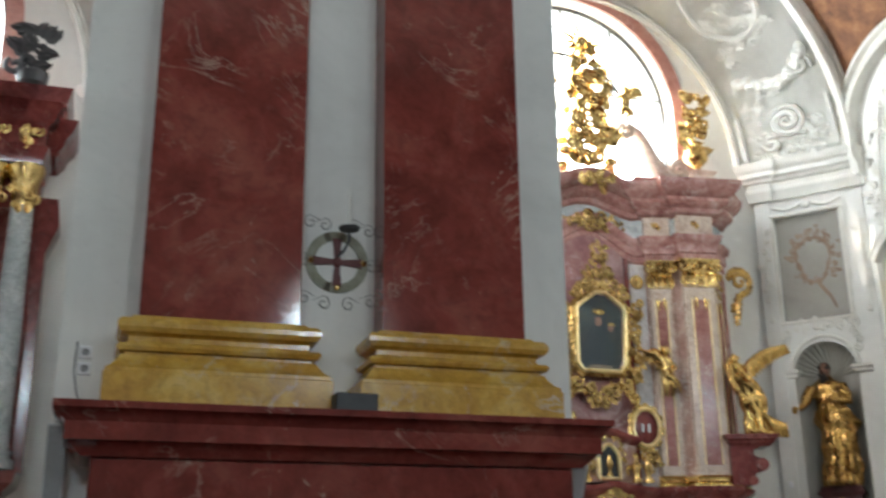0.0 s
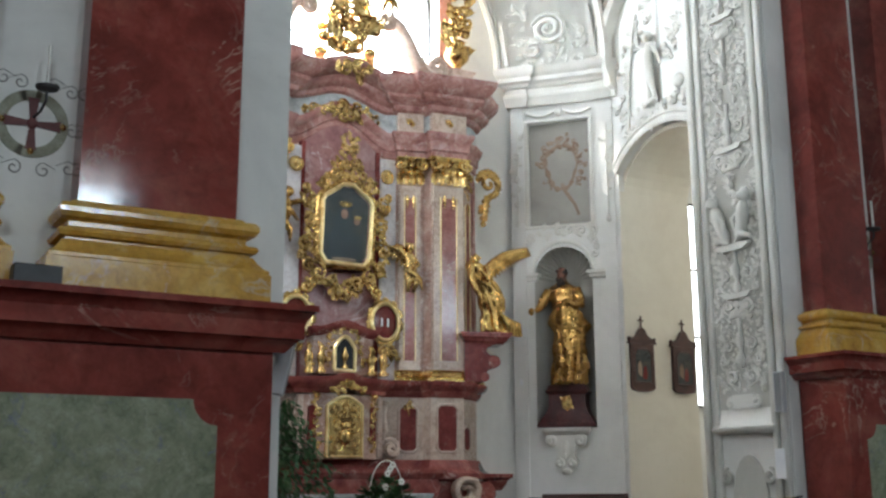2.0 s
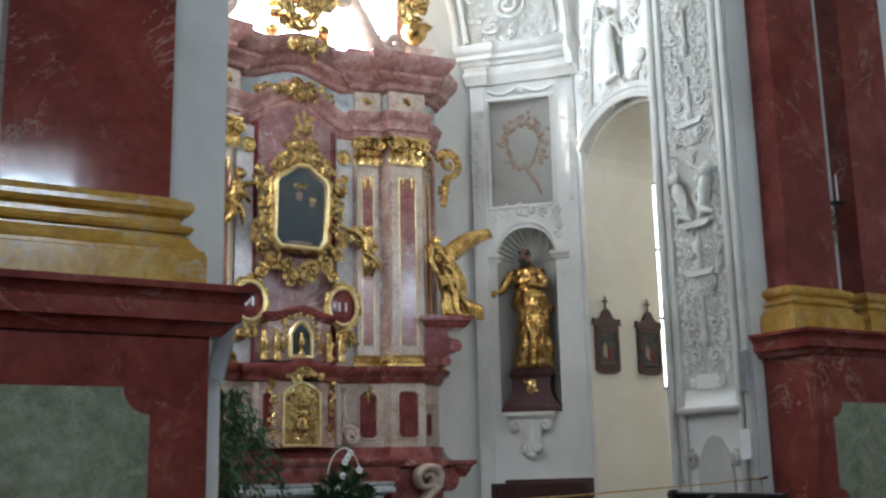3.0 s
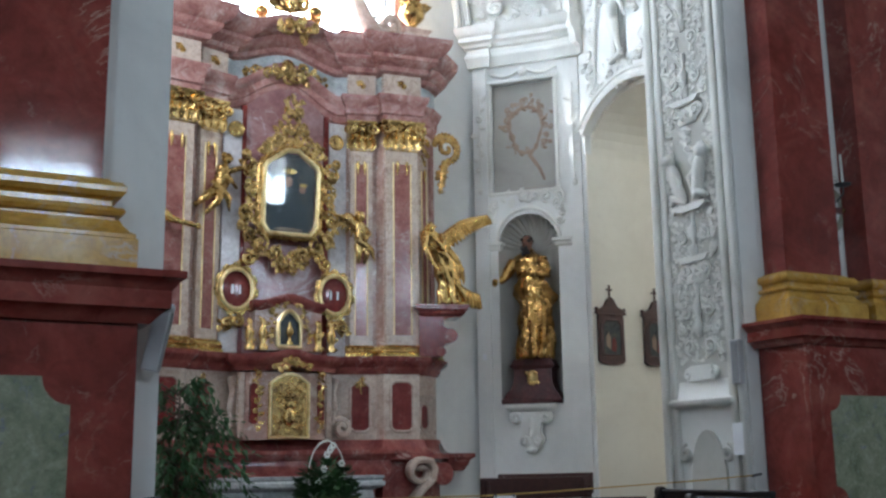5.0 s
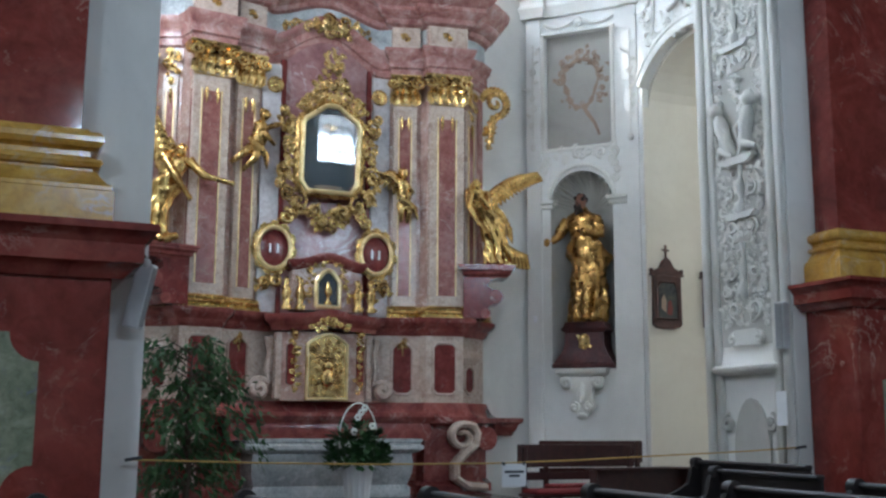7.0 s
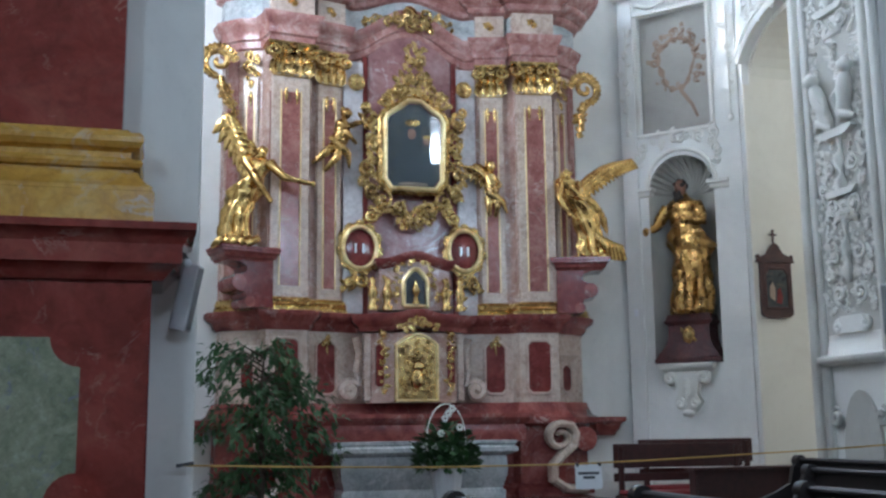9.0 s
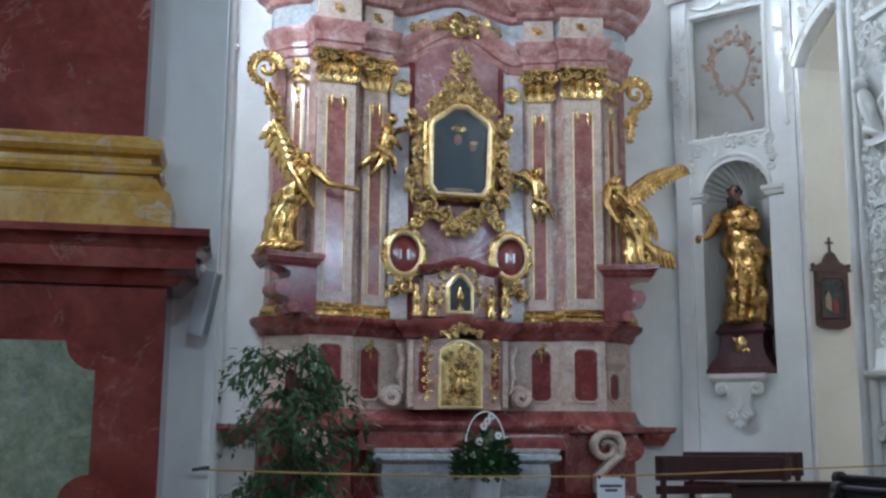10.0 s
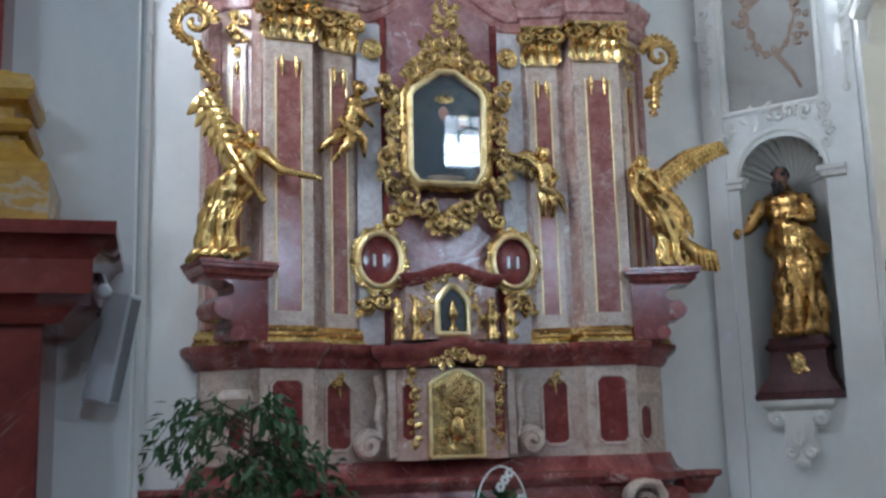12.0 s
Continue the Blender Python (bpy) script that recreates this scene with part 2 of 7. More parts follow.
def part(name, bm, mat, parent, label="", smooth=0.6):
    ob = finish(name, bm, mat, parent, smooth)
    return tagged(ob, label) if label else ob


def thing(name, label, category, group=""):
    return tagged(new(name), label, category, group)


def setting(name, bm, mat, label, category="wall", smooth=0.6):
    smooth = 0.4 if category == "trim" else smooth
    return tagged(finish(name, bm, mat, None, smooth), label, category, kind="structure")


def box(bm, x0, x1, y0, y1, z0, z1, bevel=0.0):
    r = bmesh.ops.create_cube(bm, size=1.0)
    for v in r["verts"]:
        v.co = Vector(((x0 + x1) / 2 + v.co.x * (x1 - x0), (y0 + y1) / 2 + v.co.y * (y1 - y0), (z0 + z1) / 2 + v.co.z * (z1 - z0)))
    if bevel:
        edges = list({e for v in r["verts"] for e in v.link_edges})
        bmesh.ops.bevel(bm, geom=edges, offset=bevel, segments=1, affect="EDGES")
    return bm


def prism(bm, pts, z0, z1):
    lo = [bm.verts.new((x, y, z0)) for x, y in pts]
    hi = [bm.verts.new((x, y, z1)) for x, y in pts]
    bm.faces.new(lo[::-1]), bm.faces.new(hi)
    for i in range(len(pts)):
        j = (i + 1) % len(pts)
        bm.faces.new((lo[i], lo[j], hi[j], hi[i]))
    return bm


def slab(bm, pts, y0, y1, m=None):
    """An outline in x and z, from y0 to y1 deep."""
    a = [bm.verts.new((x, y0, z)) for x, z in pts]
    b = [bm.verts.new((x, y1, z)) for x, z in pts]
    bm.faces.new(a), bm.faces.new(b[::-1])
    for i in range(len(pts)):
        j = (i + 1) % len(pts)
        bm.faces.new((a[i], b[i], b[j], a[j]))
    if m:
        for v in a + b:
            v.co = m @ v.co
    return bm


def sweep(bm, path, prof, lift=None):
    """A moulding: the closed profile (out, z) carried along a plan line, its outer side on the right of the way."""
    rings = []
    for i, p in enumerate(path):
        p = Vector(p)
        a = (p - Vector(path[i - 1])).normalized() if i else None
        c = (Vector(path[i + 1]) - p).normalized() if i + 1 < len(path) else None
        na = Vector((a.y, -a.x)) if a else None
        nc = Vector((c.y, -c.x)) if c else None
        nn = na or nc
        k = 1.0
        if na and nc:
            nn = (na + nc).normalized()
            k = 1 / max(0.35, nn.dot(nc))
        up = lift(p.x) if lift else 0.0
        rings.append([bm.verts.new((p.x + nn.x * o * k, p.y + nn.y * o * k, z + up)) for o, z in prof])
    for r, s in zip(rings, rings[1:]):
        for i in range(len(prof)):
            j = (i + 1) % len(prof)
            bm.faces.new((r[i], r[j], s[j], s[i]))
    bm.faces.new(rings[0][::-1]), bm.faces.new(rings[-1])
    return bm


def arc(cx, cy, r, a0, a1, n):
    return [(cx + r * math.cos(radians(a0 + (a1 - a0) * i / n)), cy + r * math.sin(radians(a0 + (a1 - a0) * i / n))) for i in range(n + 1)]


def lathe(bm, prof, at=(0, 0, 0), n=20, m=None):
    rings = []
    for r, z in prof:
        ring = [bm.verts.new((at[0] + r * math.cos(2 * math.pi * i / n), at[1] + r * math.sin(2 * math.pi * i / n), at[2] + z)) for i in range(n)]
        rings.append(ring)
    for r, s in zip(rings, rings[1:]):
        for i in range(n):
            bm.faces.new((r[i], r[(i + 1) % n], s[(i + 1) % n], s[i]))
    bm.faces.new(rings[0][::-1]), bm.faces.new(rings[-1])
    if m:
        for ring in rings:
            for v in ring:
                v.co = m @ v.co
    return bm


def tube(bm, pts, radii, n=7, flat=1.0, up=(0, 1, 0)):
    """A round or flattened limb along points."""
    pts = [Vector(p) for p in pts]
    if isinstance(radii, (int, float)):
        radii = [radii] * len(pts)
    rings = []
    for i, p in enumerate(pts):
        d = (pts[min(i + 1, len(pts) - 1)] - pts[max(i - 1, 0)]).normalized()
        u = Vector(up)
        if abs(d.dot(u)) > 0.95:
            u = Vector((1, 0, 0))
        s = d.cross(u).normalized()
        w = s.cross(d).normalized()
        rings.append([bm.verts.new(p + s * math.cos(2 * math.pi * k / n) * radii[i] + w * math.sin(2 * math.pi * k / n) * radii[i] * flat) for k in range(n)])
    for r, s in zip(rings, rings[1:]):
        for k in range(n):
            bm.faces.new((r[k], r[(k + 1) % n], s[(k + 1) % n], s[k]))
    bm.faces.new(rings[0][::-1]), bm.faces.new(rings[-1])
    return bm


def ball(bm, at, r, sx=1, sy=1, sz=1, turn=None, seg=10):
    k = bmesh.ops.create_uvsphere(bm, u_segments=seg, v_segments=max(5, seg // 2 + 1), radius=r)
    for v in k["verts"]:
        c = Vector((v.co.x * sx, v.co.y * sy, v.co.z * sz))
        v.co = (turn @ c if turn else c) + Vector(at)
    return bm


# carving, in the plane of x and z, proud towards -y
def scroll(bm, x, z, r, turns=1.4, start=0.0, hand=1, thick=0.02, y=0.0, tail=None):
    pts, rad = [], []
    n = int(9 * turns) + 4
    for i in range(n + 1):
        f = i / n
        a = start + hand * f * turns * 2 * math.pi
        rr = r * (1 - 0.86 * f)
        pts.append((x + rr * math.cos(a), y - thick * (0.6 + 0.9 * f), z + rr * math.sin(a)))
        rad.append(thick * (0.75 + 0.5 * math.sin(math.pi * f)))
    if tail:
        pts.insert(0, (tail[0], y - thick * 0.5, tail[1]))
        rad.insert(0, thick * 0.5)
    return tube(bm, pts, rad, 6)


def leaf_carved(bm, x, z, a, size, y=0.0, curl=0.35, fat=0.34):
    """A carved acanthus leaf that grows from x, z in the direction a (radians)."""
    d = Vector((math.cos(a), 0, math.sin(a)))
    s = Vector((-math.sin(a), 0, math.cos(a)))
    rows = []
    for i in range(5):
        f = i / 4
        w = size * fat * math.sin(math.pi * min(0.97, 0.12 + 0.86 * f)) * (1.15 if i % 2 else 0.85)
        out = size * (0.10 + curl * f * f)
        mid = Vector((x, y, z)) + d * size * f
        rows.append([bm.verts.new(mid + s * w * k + Vector((0, -out * (1.0 if k == 0 else 0.45) - size * 0.05, 0))) for k in (-1, -0.5, 0, 0.5, 1)])
    for r, q in zip(rows, rows[1:]):
        for k in range(4):
            bm.faces.new((r[k], r[k + 1], q[k + 1], q[k]))
    return bm


def carving(bm, outline, count, size, seed, y=0.0, spread=0.35, scrolls=0.35):
    """Leaves and scrolls strewn along an outline of (x, z) points."""
    rnd = random.Random(seed)
    seg = [(Vector(a), Vector(b)) for a, b in zip(outline, outline[1:])]
    total = sum((b - a).length for a, b in seg)
    for i in range(count):
        s = (i + 0.5) / count * total
        for a, b in seg:
            if s <= (b - a).length:
                break
            s -= (b - a).length
        d = (b - a).normalized()
        p = a + d * s
        n = Vector((-d.y, d.x))
        off = (rnd.random() - 0.5) * 2 * spread * size
        q = p + n * off
        ang = math.atan2(d.y, d.x) + rnd.choice((-1, 1)) * (0.6 + rnd.random() * 1.2)
        k = size * (0.75 + rnd.random() * 0.5)
        if rnd.random() < scrolls:
            scroll(bm, q.x, q.y, k * 0.42, 1.2, ang, rnd.choice((-1, 1)), k * 0.13, y)
        else:
            leaf_carved(bm, q.x, q.y, ang, k, y)
    return bm


def moved(bm, m):
    bm.transform(m)
    return bm


def B():
    return bmesh.new()


# ---- large structure ----
CX = 0.13            # middle of the chapel
PIER_L, PIER_R = -3.18, 3.45
WALL_Y, BACK_Y = -5.58, -4.1
SIDE_R, SIDE_L = 4.72, -4.46
BAY = 11.33
TOP = 15.0

setting("floor", box(B(), -20, 22, NAVE_Y, 3, -0.3, 0), STONE, "worn grey-brown stone church floor", "floor")


def arch_wall(bm, x0, x1, z0, z1, cx, half, sill, spring, y0, y1, rise=None, n=28, m=None):
    """A wall in x and z, y0 to y1 thick, with one arched opening."""
    rise = half if rise is None else rise
    r = (half * half + rise * rise) / (2 * rise)
    a = math.degrees(math.asin(min(1, half / r)))
    pts = [(cx + r * math.sin(radians(-a + 2 * a * i / n)), spring + rise - r + r * math.cos(radians(-a + 2 * a * i / n))) for i in range(n + 1)]
    b = B()
    if sill > z0:
        box(b, x0, x1, y0, y1, z0, sill)
    box(b, x0, cx - half, y0, y1, sill, spring)
    box(b, cx + half, x1, y0, y1, sill, spring)
    for (xa, za), (xb, zb) in zip(pts, pts[1:]):
        slab(b, [(xa, za), (xb, zb), (xb, z1), (xa, z1)], y0, y1)
    box(b, x0, cx - half, y0, y1, spring, z1)
    box(b, cx + half, x1, y0, y1, spring, z1)
    bmesh.ops.remove_doubles(b, verts=b.verts, dist=0.0005)
    if m:
        b.transform(m)
    me = bpy.data.meshes.new("tmp")
    b.to_mesh(me)
    b.free()
    bm.from_mesh(me)
    bpy.data.meshes.remove(me)
    return bm


# the altar wall of this chapel and the next, with arched windows
WIN_R, WIN_SPRING, WIN_SILL = 2.0, 9.6, 8.0
setting("wall_altar", arch_wall(B(), -4.6, 4.9, 0, TOP, 0.0, WIN_R, WIN_SILL, WIN_SPRING, 0.6, 1.1), WHITE, "white plastered chapel end wall with an arched window")
setting("wall_altar_next", arch_wall(B(), -16.5, -6.9, 0, TOP, -BAY, WIN_R, WIN_SILL, WIN_SPRING, 0.6, 1.1), WHITE, "white plastered end wall of the next chapel")


def chapel_window(cx, name):
    root = tagged(new(name), "arched leaded window, glaring with daylight", "window", kind="structure")
    root.location = (cx, 0.85, WIN_SILL)

    def loc(bm):
        return moved(bm, Matrix.Translation((-cx, -0.85, -WIN_SILL)))
    b = B()
    arch = [(cx - WIN_R, WIN_SILL)] + [(cx + WIN_R * math.cos(radians(180 - 6 * i)), WIN_SPRING + WIN_R * math.sin(radians(180 - 6 * i))) for i in range(31)] + [(cx + WIN_R, WIN_SILL)]
    tube(b, [(x, 0.9, z) for x, z in arch], 0.05, 6)
    tube(b, [(cx + 1.25 * math.cos(radians(6 * i)), 0.9, WIN_SPRING - 0.2 + 1.25 * math.sin(radians(6 * i))) for i in range(31)], 0.035, 6)
    part("window_frame", loc(b), IRON, root)
    for k in (-1.5, 0, 1.5):
        top = WIN_SPRING + math.sqrt(max(0, WIN_R ** 2 - (k * 0.66) ** 2))
        part("bar", loc(box(B(), cx + k * 0.66 - 0.012, cx + k * 0.66 + 0.012, 0.88, 0.92, WIN_SILL, top)), IRON, root)
    for k in range(2):
        z = WIN_SILL + 0.75 + k * 1.2
        half = WIN_R if z < WIN_SPRING else math.sqrt(max(0.01, WIN_R ** 2 - (z - WIN_SPRING) ** 2))
        part("bar", loc(box(B(), cx - half, cx + half, 0.885, 0.915, z - 0.012, z + 0.012)), IRON, root)
    pane = part("pane", loc(slab(B(), arch, 0.97, 0.98)), GLASS, root)
    pane.visible_shadow = False
    part("window_sill", loc(box(B(), cx - WIN_R - 0.1, cx + WIN_R + 0.1, 0.5, 0.87, WIN_SILL - 0.09, WIN_SILL + 0.01, 0.01)), WHITE, root)
    # red painted border round the opening
    ring = B()
    for i in range(30):
        a0, a1 = radians(6 * i), radians(6 * i + 6)
        slab(ring, [(cx + r * math.cos(a), WIN_SPRING + r * math.sin(a)) for r, a in ((WIN_R, a0), (WIN_R + 0.26, a0), (WIN_R + 0.26, a1), (WIN_R, a1))], 0.54, 0.605)
    for s in (-1, 1):
        xs = sorted((cx + s * WIN_R, cx + s * (WIN_R + 0.26)))
        box(ring, xs[0], xs[1], 0.54, 0.605, WIN_SILL - 0.2, WIN_SPRING)
    part("painted_border", loc(ring), PINK_BORDER, root)


PINK_BORDER = marble("rose_painted_border", (0.36, 0.15, 0.12), (0.48, 0.22, 0.18), (0.55, 0.30, 0.25), (0.7, 0.55, 0.5), 0.4, 1.5, 0.5)
chapel_window(0.0, "window_1")
chapel_window(-BAY, "window_2")
backdrop = setting("backdrop", box(B(), -20, 12, 3.4, 3.5, 7.0, 15), SKYLIGHT, "bright hazy sky beyond the windows", "sky")
backdrop.visible_shadow = False

# side walls
turn_x = Matrix.Rotation(radians(-90), 4, "Z")     # local x runs along -y, local y along x
# the lunette opening is invented, out of view, to let fill light in
left_wall = arch_wall(B(), -1.1, -BACK_Y, 0, TOP, 2.72, 1.0, 6.95, 7.25, -0.5, 0, m=Matrix.Translation((SIDE_L, 0, 0)) @ turn_x)
setting("wall_chapel_left", left_wall, WHITE, "white chapel side wall with an opening for the added lunette light")
setting("wall_between_chapels", box(B(), -6.9, SIDE_L - 0.7, BACK_Y, 1.1, 0, TOP), WHITE, "white wall mass between the chapels")
# glowing pane of the invented lunette
lun = tagged(new("window_8"), "unseen lunette pane added as fill light in the side wall", "window", kind="structure")
part("pane", moved(slab(B(), [(1.72, 6.95), (3.72, 6.95), (3.72, 7.25)] + [(2.72 + math.cos(radians(15 * i)), 7.25 + math.sin(radians(15 * i))) for i in range(1, 12)] + [(1.72, 7.25)], -0.46, -0.44), Matrix.Translation((SIDE_L, 0, 0)) @ turn_x), SKYLIGHT, lun)
SIDE_M = Matrix.Translation((SIDE_R, 0.4, 1.29)) @ Matrix.Diagonal((1, 1, 1.03, 1)) @ Matrix.Translation((0, 0, -1.29)) @ turn_x
right_wall = arch_wall(B(), -1.1, 0.5 - BACK_Y, 0, TOP, 2.53, 1.17, 0, 6.36, 0, 0.12, 0.55, m=SIDE_M)
setting("wall_chapel_right", right_wall, WHITE, "white chapel side wall with an arched passage")

# the passage through the right wall
setting("wall_passage", box(B(), SIDE_R + 0.004, 6.29, -0.975, -0.4, 0, 6.2), CREAM, "cream plastered passage wall")
setting("wall_passage_near", box(B(), SIDE_R + 0.12, 8.5, -4.6, -3.3, 0, 6.2), CREAM, "cream plastered passage wall")
vault = B()
for i in range(18):
    a0, a1 = radians(10 * i), radians(10 * i + 10)
    ring = [(-2.13 + 1.17 * math.cos(a), 6.18 + 0.82 * math.sin(a)) for a in (a0, a1)]
    outer = [(-2.13 + 1.4 * math.cos(a), 6.18 + 1.05 * math.sin(a)) for a in (a1, a0)]
    pts = ring + outer
    lo = [vault.verts.new((SIDE_R + 0.12, y, z)) for y, z in pts]
    hi = [vault.verts.new((6.29, y, z)) for y, z in pts]
    vault.faces.new(lo), vault.faces.new(hi[::-1])
    for k in range(4):
        vault.faces.new((lo[k], lo[(k + 1) % 4], hi[(k + 1) % 4], hi[k]))
setting("ceiling_passage", vault, CREAM, "cream plastered barrel vault of the passage", "ceiling")
setting("wall_beyond", box(B(), 12.0, 12.4, -4.6, 3, 0, TOP), WHITE, "white wall of the chapel beyond the passage")
setting("wall_beyond_end", box(B(), 4.9, 12.0, 0.6, 1.1, 0, TOP), WHITE, "white end wall of the chapel beyond the passage")
win = tagged(new("window_9"), "tall bright window of the chapel beyond the passage", "window", kind="structure")
win.location = (7.95, 0.6, 2.7)
part("pane", box(B(), -0.4, 0.4, -0.02, -0.01, 0.0, 4.0), SKYLIGHT, win)
for x in (-0.4, 0.4):
    part("bar", box(B(), x - 0.03, x + 0.03, -0.07, 0.0, 0.0, 4.0, 0.008), IRON, win)
for z in (0.0, 1.33, 2.67, 4.0):
    part("bar", box(B(), -0.4, 0.4, -0.065, -0.005, z - 0.025, z + 0.025), IRON, win)

# nave and closing walls
nave = B()
edges = [-20.0]
for wx in NAVE_WINDOWS:
    edges += [wx - 1.0, wx + 1.0]
edges += [22.0]
for i in range(0, len(edges), 2):
    box(nave, edges[i], edges[i + 1], NAVE_Y - 0.6, NAVE_Y, 0, TOP)
for wx in NAVE_WINDOWS:
    box(nave, wx - 1.0, wx + 1.0, NAVE_Y - 0.6, NAVE_Y, 0, 7.5)
    box(nave, wx - 1.0, wx + 1.0, NAVE_Y - 0.6, NAVE_Y, 9.3, TOP)
setting("wall_nave", nave, FADED, "grey plastered nave wall with high windows")
for i, wx in enumerate(NAVE_WINDOWS):
    root = tagged(new(f"window_{i + 3}"), "nave window with dark iron bars and a wheel", "window", kind="structure")
    root.location = (wx, NAVE_Y, 7.5)
    for k in range(3):
        part("bar", box(B(), -0.52 + k * 0.5, -0.48 + k * 0.5, -0.33, -0.29, 0, 1.8), IRON, root)
    for k in range(3):
        part("bar", box(B(), -1.0, 1.0, -0.34, -0.28, 0.4 + k * 0.5, 0.44 + k * 0.5), IRON, root)
    part("wheel", tube(B(), [(0.45 * math.cos(radians(15 * j)), -0.31, 0.95 + 0.45 * math.sin(radians(15 * j))) for j in range(25)], 0.05, 6), IRON, root)
    part("pane", box(B(), -1.0, 1.0, -0.45, -0.44, 0, 1.8), SKYLIGHT, root)
setting("wall_west", box(B(), -20.4, -20, NAVE_Y, 3, 0, TOP), WHITE, "white end wall of the nave")
setting("wall_east", box(B(), 22, 22.4, NAVE_Y, -4.1, 0, TOP), WHITE, "white end wall of the nave")
setting("ceiling", box(B(), -20.4, 22.4, NAVE_Y - 0.6, 3, TOP, TOP + 0.3), CREAM, "pale plastered nave ceiling", "ceiling")
setting("wall_above_chapels", box(B(), -20, 22, WALL_Y, BACK_Y, 12.9, TOP), WHITE, "white wall above the chapel arches")
setting("wall_next_left", box(B(), -20, -16.5, -5.58, 1.1, 0, TOP), WHITE, "white side wall of the next chapel")

# ---- vault of the chapel ----
VZ = 8.60
SPLAY_R, SPLAY_DR, SPLAY_Y, SPLAY_DY = 3.15, 1.40, 0.6, 1.50


def splay(cx, name):
    bm = B()
    rows = []
    for j in range(7):
        f = j / 6
        r, y = SPLAY_R + SPLAY_DR * f + 0.12 * math.sin(math.pi * f), SPLAY_Y - SPLAY_DY * f
        rows.append([bm.verts.new((cx + r * math.cos(radians(3 * i)), y, VZ + r * math.sin(radians(3 * i)))) for i in range(61)])
    for r, s in zip(rows, rows[1:]):
        for i in range(60):
            bm.faces.new((r[i], r[i + 1], s[i + 1], s[i]))
    bmesh.ops.solidify(bm, geom=bm.faces[:], thickness=-0.06)
    return setting(name, bm, STUCCO, "splayed white stucco arch above the altar", "ceiling")


def arch_moulding(cx, y, r, w, d, name, z=VZ, m=None, a0=0, a1=180, mat=None):
    bm = B()
    prof = [(0, 0), (0, -d), (w * 0.25, -d * 1.2), (w * 0.4, -d * 0.6), (w * 0.7, -d * 0.6), (w * 0.8, -d), (w, -d), (w, 0)]
    rings = []
    n = 48
    for i in range(n + 1):
        a = radians(a0 + (a1 - a0) * i / n)
        rings.append([bm.verts.new((cx + (r + p) * math.cos(a), y + q, z + (r + p) * math.sin(a))) for p, q in prof])
    for r0, r1 in zip(rings, rings[1:]):
        for k in range(len(prof)):
            bm.faces.new((r0[k], r0[(k + 1) % len(prof)], r1[(k + 1) % len(prof)], r1[k]))
    bm.faces.new(rings[0]), bm.faces.new(rings[-1][::-1])
    if m:
        bm.transform(m)
    return setting(name, bm, mat or STUCCO, "white moulded stucco arch band", "trim")


for cx, tag in ((CX, ""), (CX - BAY, "_next")):
    splay(cx, "vault_splay" + tag)
    arch_moulding(cx, -0.86, 4.36, 0.3, 0.14, "trim_arch_front" + tag)
    arch_moulding(cx, 0.62, 3.05, 0.16, 0.12, "trim_arch_back" + tag)
    fr = B()
    # a barrel with lunettes that cut into it over the side walls
    rows = []
    for j in range(49):
        y = -0.86 - 4.71 * j / 48
        side_z = math.sqrt(max(0.0, 1.80 ** 2 - (y + 2.32) ** 2))
        rows.append([])
        for i in range(97):
            x = -4.66 * math.cos(math.pi * i / 96)
            rows[-1].append(fr.verts.new((cx + x, y, VZ + max(math.sqrt(max(0.0, 4.66 ** 2 - x * x)), side_z))))
    for r, q in zip(rows, rows[1:]):
        for i in range(96):
            fr.faces.new((r[i], r[i + 1], q[i + 1], q[i]))
    setting("ceiling_fresco" + tag, fr, FRESCO, "curved ceiling with a dark brown fresco", "ceiling")
# large arch over the passage, in the side wall
ARCH_M = SIDE_M
arch_moulding(2.72, 0, 1.42, 0.34, 0.22, "trim_side_arch", 8.38, ARCH_M)
pr = (1.17 ** 2 + 0.55 ** 2) / 1.1
pa = math.degrees(math.asin(1.17 / pr))
arch_moulding(2.53, 0, pr - 0.01, 0.2, 0.06, "trim_passage_arch", 6.36 + 0.55 - pr, ARCH_M, 90 - pa, 90 + pa)

# ---- splayed piers with a niche ----
DA, DB = Vector((3.48, 0.51, 0)), Vector((4.72, -0.85, 0))
DL = (DB - DA).length


def splay_matrix(cx_off=0.0, mirror=False):
    u = (DB - DA).normalized()
    inward = Vector((-u.y, u.x, 0))
    m = Matrix(((u.x, inward.x, 0, DA.x), (u.y, inward.y, 0, DA.y), (0, 0, 1.03, -0.0387), (0, 0, 0, 1)))
    if mirror:
        m = Matrix.Translation((2 * CX, 0, 0)) @ Matrix.Diagonal((-1, 1, 1, 1)) @ m
    return Matrix.Translation((cx_off, 0, 0)) @ m


NU0, NU1, NZ0, NSPRING = 0.38, 1.40, 2.15, 4.68
NC, NR = (NU0 + NU1) / 2, (NU1 - NU0) / 2
PU0, PU1, PZ0, PZ1 = 0.31, 1.40, 5.58, 7.43


